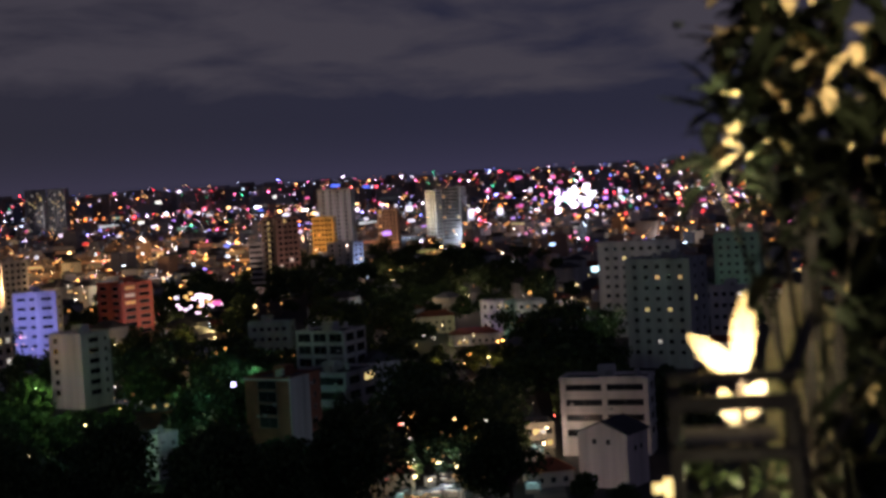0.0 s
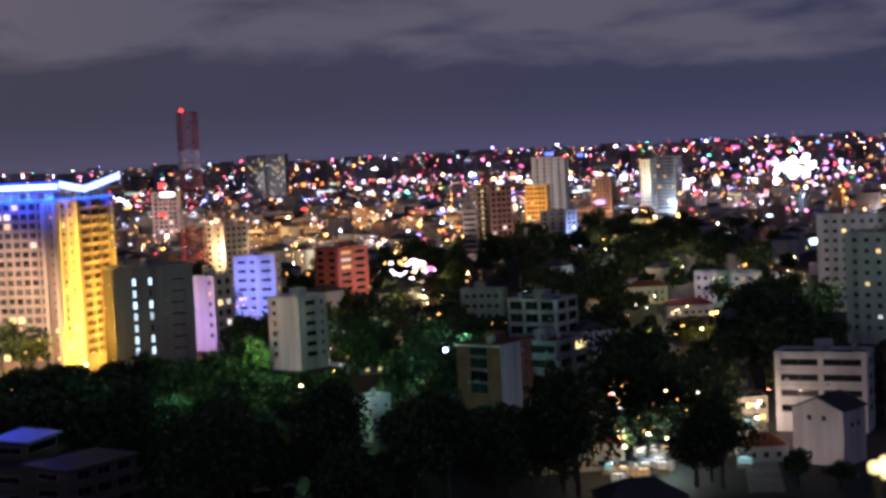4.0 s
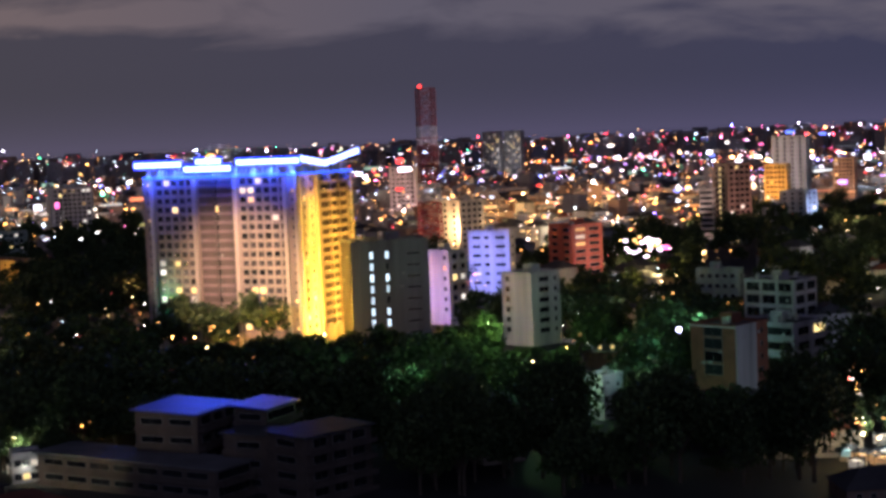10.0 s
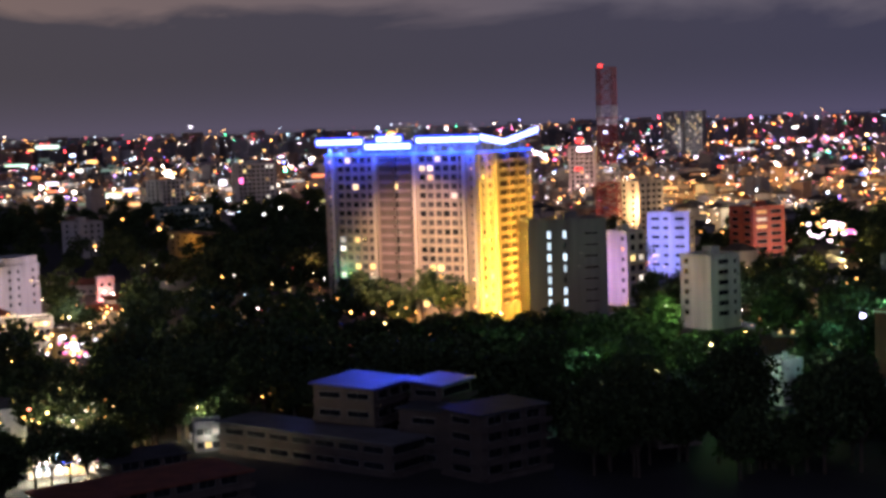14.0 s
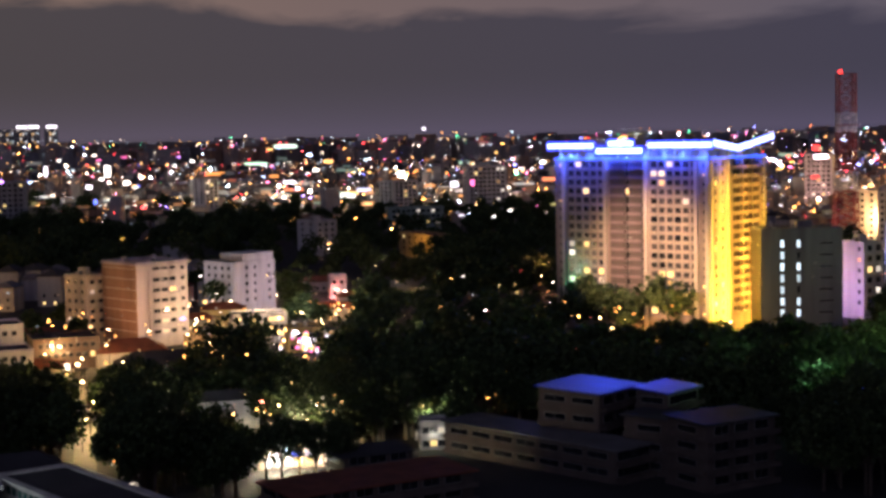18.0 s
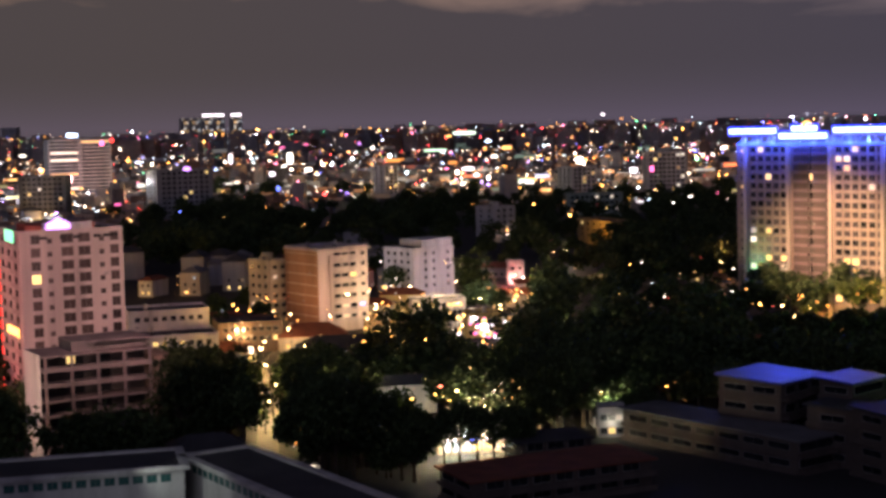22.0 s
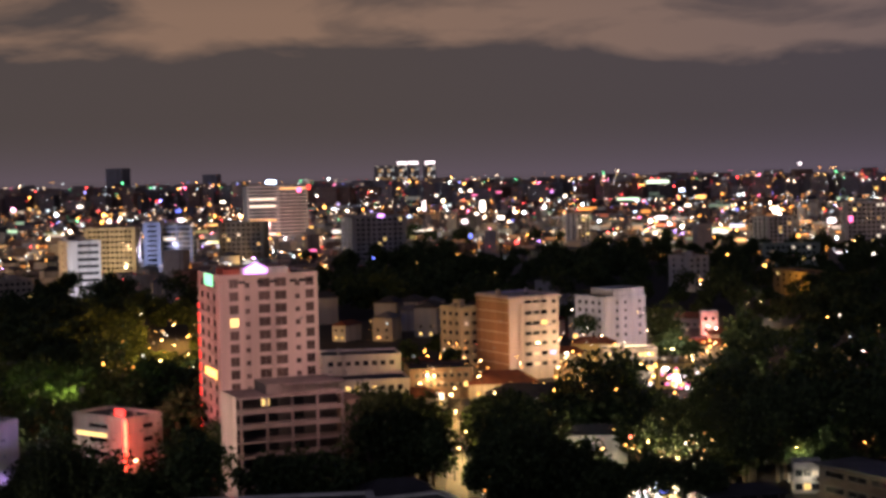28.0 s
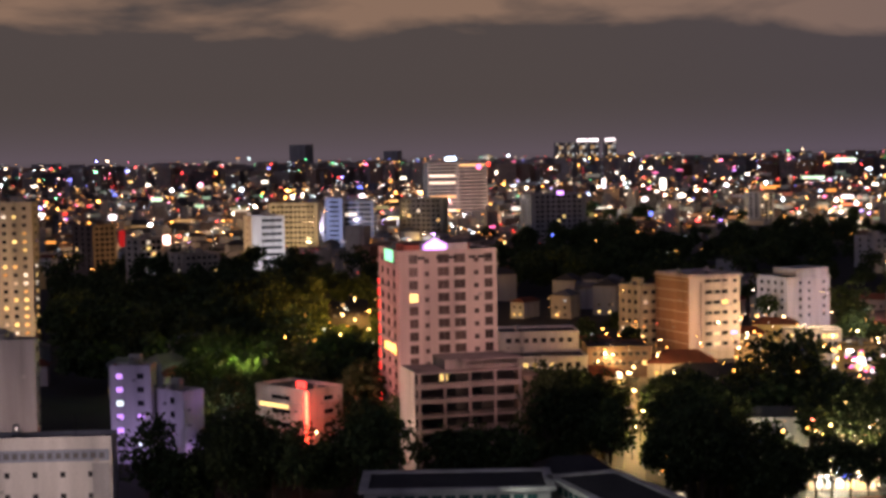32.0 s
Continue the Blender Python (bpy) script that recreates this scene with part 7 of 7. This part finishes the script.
shoot(-9.5, -0.55, 3.9, 9, 0.02, True)
for az, el in ((-10.6, 4.6), (-10.4, 2.7), (-10.5, 1.2), (-12.4, 2.4), (-13.4, 2.9), (-12.2, 0.4), (-14.2, -0.2), (-13.0, -0.6), (-11.4, 1.4), (-11.0, 2.5), (-10.9, 0.4), (-11.9, 4.0), (-12.0, 1.6), (-12.8, 3.1), (-13.0, 0.3), (-13.6, 4.6), (-13.9, 1.8), (-14.6, 3.2), (-14.9, 0.6), (-15.4, 4.6), (-15.8, 2.0),
               (-11.8, -0.9), (-12.7, -1.4), (-13.7, -1.0), (-14.6, -1.4), (-15.5, -0.6), (-12.4, 4.9), (-11.3, 5.2), (-14.6, 5.2), (-15.4, -2.6), (-15.0, -4.4), (-15.9, -5.2), (-15.2, -6.6), (-15.9, -8.0), (-15.3, -9.4), (-15.8, -11.0), (-15.0, -12.0), (-12.9, -2.2), (-13.8, -2.4), (-14.7, -3.2), (-14.9, -5.6), (-15.0, -7.8), (-15.6, -3.8), (-15.6, -7.2), (-16.2, -9.0), (-16.4, -2.0)):
    shoot(az, el, D + rng.uniform(-0.1, 0.4), 19, 0.055 if az > -11.5 else 0.09)

# canvas screen with a dark seam, standing behind the bench
scr = near(-12.5, -9, 4.7)
screen = thing("canvas_screen", Matrix.Translation((scr.x, scr.y, EYE - 1.6)) @ Matrix.Rotation(radians(-12.5), 4, "Z"), "beige canvas screen with a dark seam, lamplit", "screen")
bm = bmesh.new()
prof = [(-0.15, 0), (0.12, 0), (0.12, 1.10), (0.02, 1.20), (-0.06, 1.22), (-0.12, 1.02)]
f = [bm.verts.new((x, -0.02, z)) for x, z in prof]
k2 = [bm.verts.new((x, 0.02, z)) for x, z in prof]
bm.faces.new(f), bm.faces.new(k2[::-1])
for i in range(6):
    bm.faces.new((f[i], k2[i], k2[(i + 1) % 6], f[(i + 1) % 6]))
part("cloth", bm, CANVAS, screen)
solid("seam", screen, SLAT, (0.035, -0.03, 0, 0.047, -0.02, 1.30))

# black slatted bench; its back shows as dark bars against the lit plant behind it
bp = near(-9.6, -9.6, 3.6)
bench = thing("slatted_bench", Matrix.Translation((bp.x, bp.y, EYE - 1.6)) @ Matrix.Rotation(radians(-9.6), 4, "Z"), "black slatted wooden bench seen from behind", "bench")


def level(el, d=3.6):
    return 1.6 + d * math.tan(radians(el))


for e0, e1 in ((-7.72, -8.0), (-8.5, -9.05), (-10.35, -10.75)):
    solid("slat", bench, SLAT, (-0.13, -0.03, level(e1), 0.16, 0.0, level(e0)))
solid("panel", bench, PALEWOOD, (-0.10, 0.03, level(-10.3), 0.11, 0.045, level(-9.75)))
solid("post", bench, SLAT, (-0.13, 0.0, 0, -0.10, 0.03, level(-7.75)))
bm = bmesh.new()
rod(bm, (0.14, 0.0, level(-8.9)), (0.19, 0.02, 0.3), 0.024, 0.028, 6)
part("post", bm, SLAT, bench)
bm = bmesh.new()
rod(bm, (0.13, 0.0, level(-8.2)), (0.20, 0.1, level(-5.9)), 0.022, 0.012, 6)
part("arm", bm, SLAT, bench)
bm = bmesh.new()
rod(bm, (0.17, 0.0, level(-11.4)), (0.28, 0.1, level(-9.6)), 0.006, 0.006, 6)
part("stay", bm, SLAT, bench)
solid("seat", bench, SLAT, (-0.2, -0.45, 0.40, 0.2, -0.02, 0.44))

pl = near(-10.15, -9, 3.85)
plant = thing("broad_leaf_plant", Matrix.Translation((pl.x, pl.y, EYE - 1.6)), "pale broad-leaved plant beside a bright garden spot", "plant")
bm = bmesh.new()
rod(bm, (0, 0, 0), (0, 0, 0.5), 0.12, 0.15, 14)
part("pot", bm, surface("clay_pot", (0.35, 0.16, 0.09), scale=6), plant)
big = leaf_mesh(0.20, 0.058, BROADLEAF, 0.12, 0.03)
zl = level(-7.9, 3.85)
bm = bmesh.new()
rod(bm, (0, 0, 0.5), (0, 0, zl), 0.010, 0.008, 6)
part("stem", bm, BARK, plant)
for lean, z, k in ((5, zl, 1.0), (-50, zl, 0.78), (30, zl - 0.1, 0.5), (-30, zl - 0.12, 0.5), (-14, zl - 0.2, 0.5)):
    ob = part("leaf", big, None, plant)
    ob.matrix_basis = Matrix.Translation((0, 0, z)) @ Matrix.Rotation(radians(-10), 4, "Z") @ Matrix.Rotation(radians(lean), 4, "Y") @ Matrix.Rotation(radians(90), 4, "X") @ Matrix.Diagonal((1, k, 1, 1))
flood("garden_spot", near(-10.2, -8.9, 3.68), near(-10.15, -6.8, 3.85), (1.0, 0.80, 0.48), 40, 130, 0.02)
flood("garden_spot", near(-11.5, -13.4, 4.0), near(-12.4, -5.5, 4.7), (1.0, 0.76, 0.40), 30, 80, 0.03)
# unseen bulb below the view, added to brighten bench panel and planter
bulb("garden_light", near(-9.4, -13.6, 3.2), (1.0, 0.80, 0.42), 1.6, 0.03)
flood("terrace_lamp", near(-18.5, 9.0, 2.8), near(-14.2, 3.6, 4.0), (1.0, 0.76, 0.42), 330, 34, 0.03)
flood("garden_spot", near(-10.4, -6.0, 3.5), near(-9.6, -0.4, 3.9), (1.0, 0.84, 0.45), 300, 34, 0.02)

# low planter with ground cover and small garden lamps
pp = near(-9.2, -13, 4.2)
planter = thing("planter", Matrix.Translation((pp.x, pp.y, EYE - 1.6)) @ Matrix.Rotation(radians(-9.8), 4, "Z"), "low planter with yellow-green ground cover", "planter")
zt = level(-12.3, 4.2)
solid("box", planter, SLAT, (-0.12, -0.08, 0, 0.5, 0.15, zt))
small = leaf_mesh(0.06, 0.03, SHRUBLEAF, 0.2, 0.2)
for i in range(120):
    ob = part("leaf", small, None, planter)
    ob.matrix_basis = Matrix.Translation((rng.uniform(-0.10, 0.48), rng.uniform(-0.06, 0.13), zt + rng.uniform(0, 0.085))) @ Matrix.Rotation(rng.uniform(0, 6.28), 4, "Z") @ Matrix.Rotation(rng.uniform(0.1, 1.2), 4, "X")
for az, el, hgt in ((-7.05, -11.75, 0.02), (-7.45, -11.75, 0.045), (-12.1, -11.7, 0.015)):
    q = near(az, el, 4.0)
    gl = thing("garden_lamp", Matrix.Translation((q.x, q.y, EYE - 1.6)), "small yellow garden lamp on a spike", "lamp", "garden lamps")
    hz2 = q.z - EYE + 1.6
    bm = bmesh.new()
    rod(bm, (0, 0, 0), (0, 0, hz2 - hgt / 2), 0.008, 0.008, 6)
    part("spike", bm, STEEL, gl)
    bm = bmesh.new()
    rod(bm, (0, 0, hz2 - hgt / 2), (0, 0, hz2 + hgt / 2), 0.012, 0.015, 10)
    part("lamp_glass", bm, shining("garden_lamp_glow", (1.0, 0.72, 0.26), 4.0), gl)
# bulb without a lamp body, added for the glow behind the bench
bulb("garden_light", near(-9.8, -11.0, 4.15), (0.95, 0.86, 0.35), 9.0, 0.03)
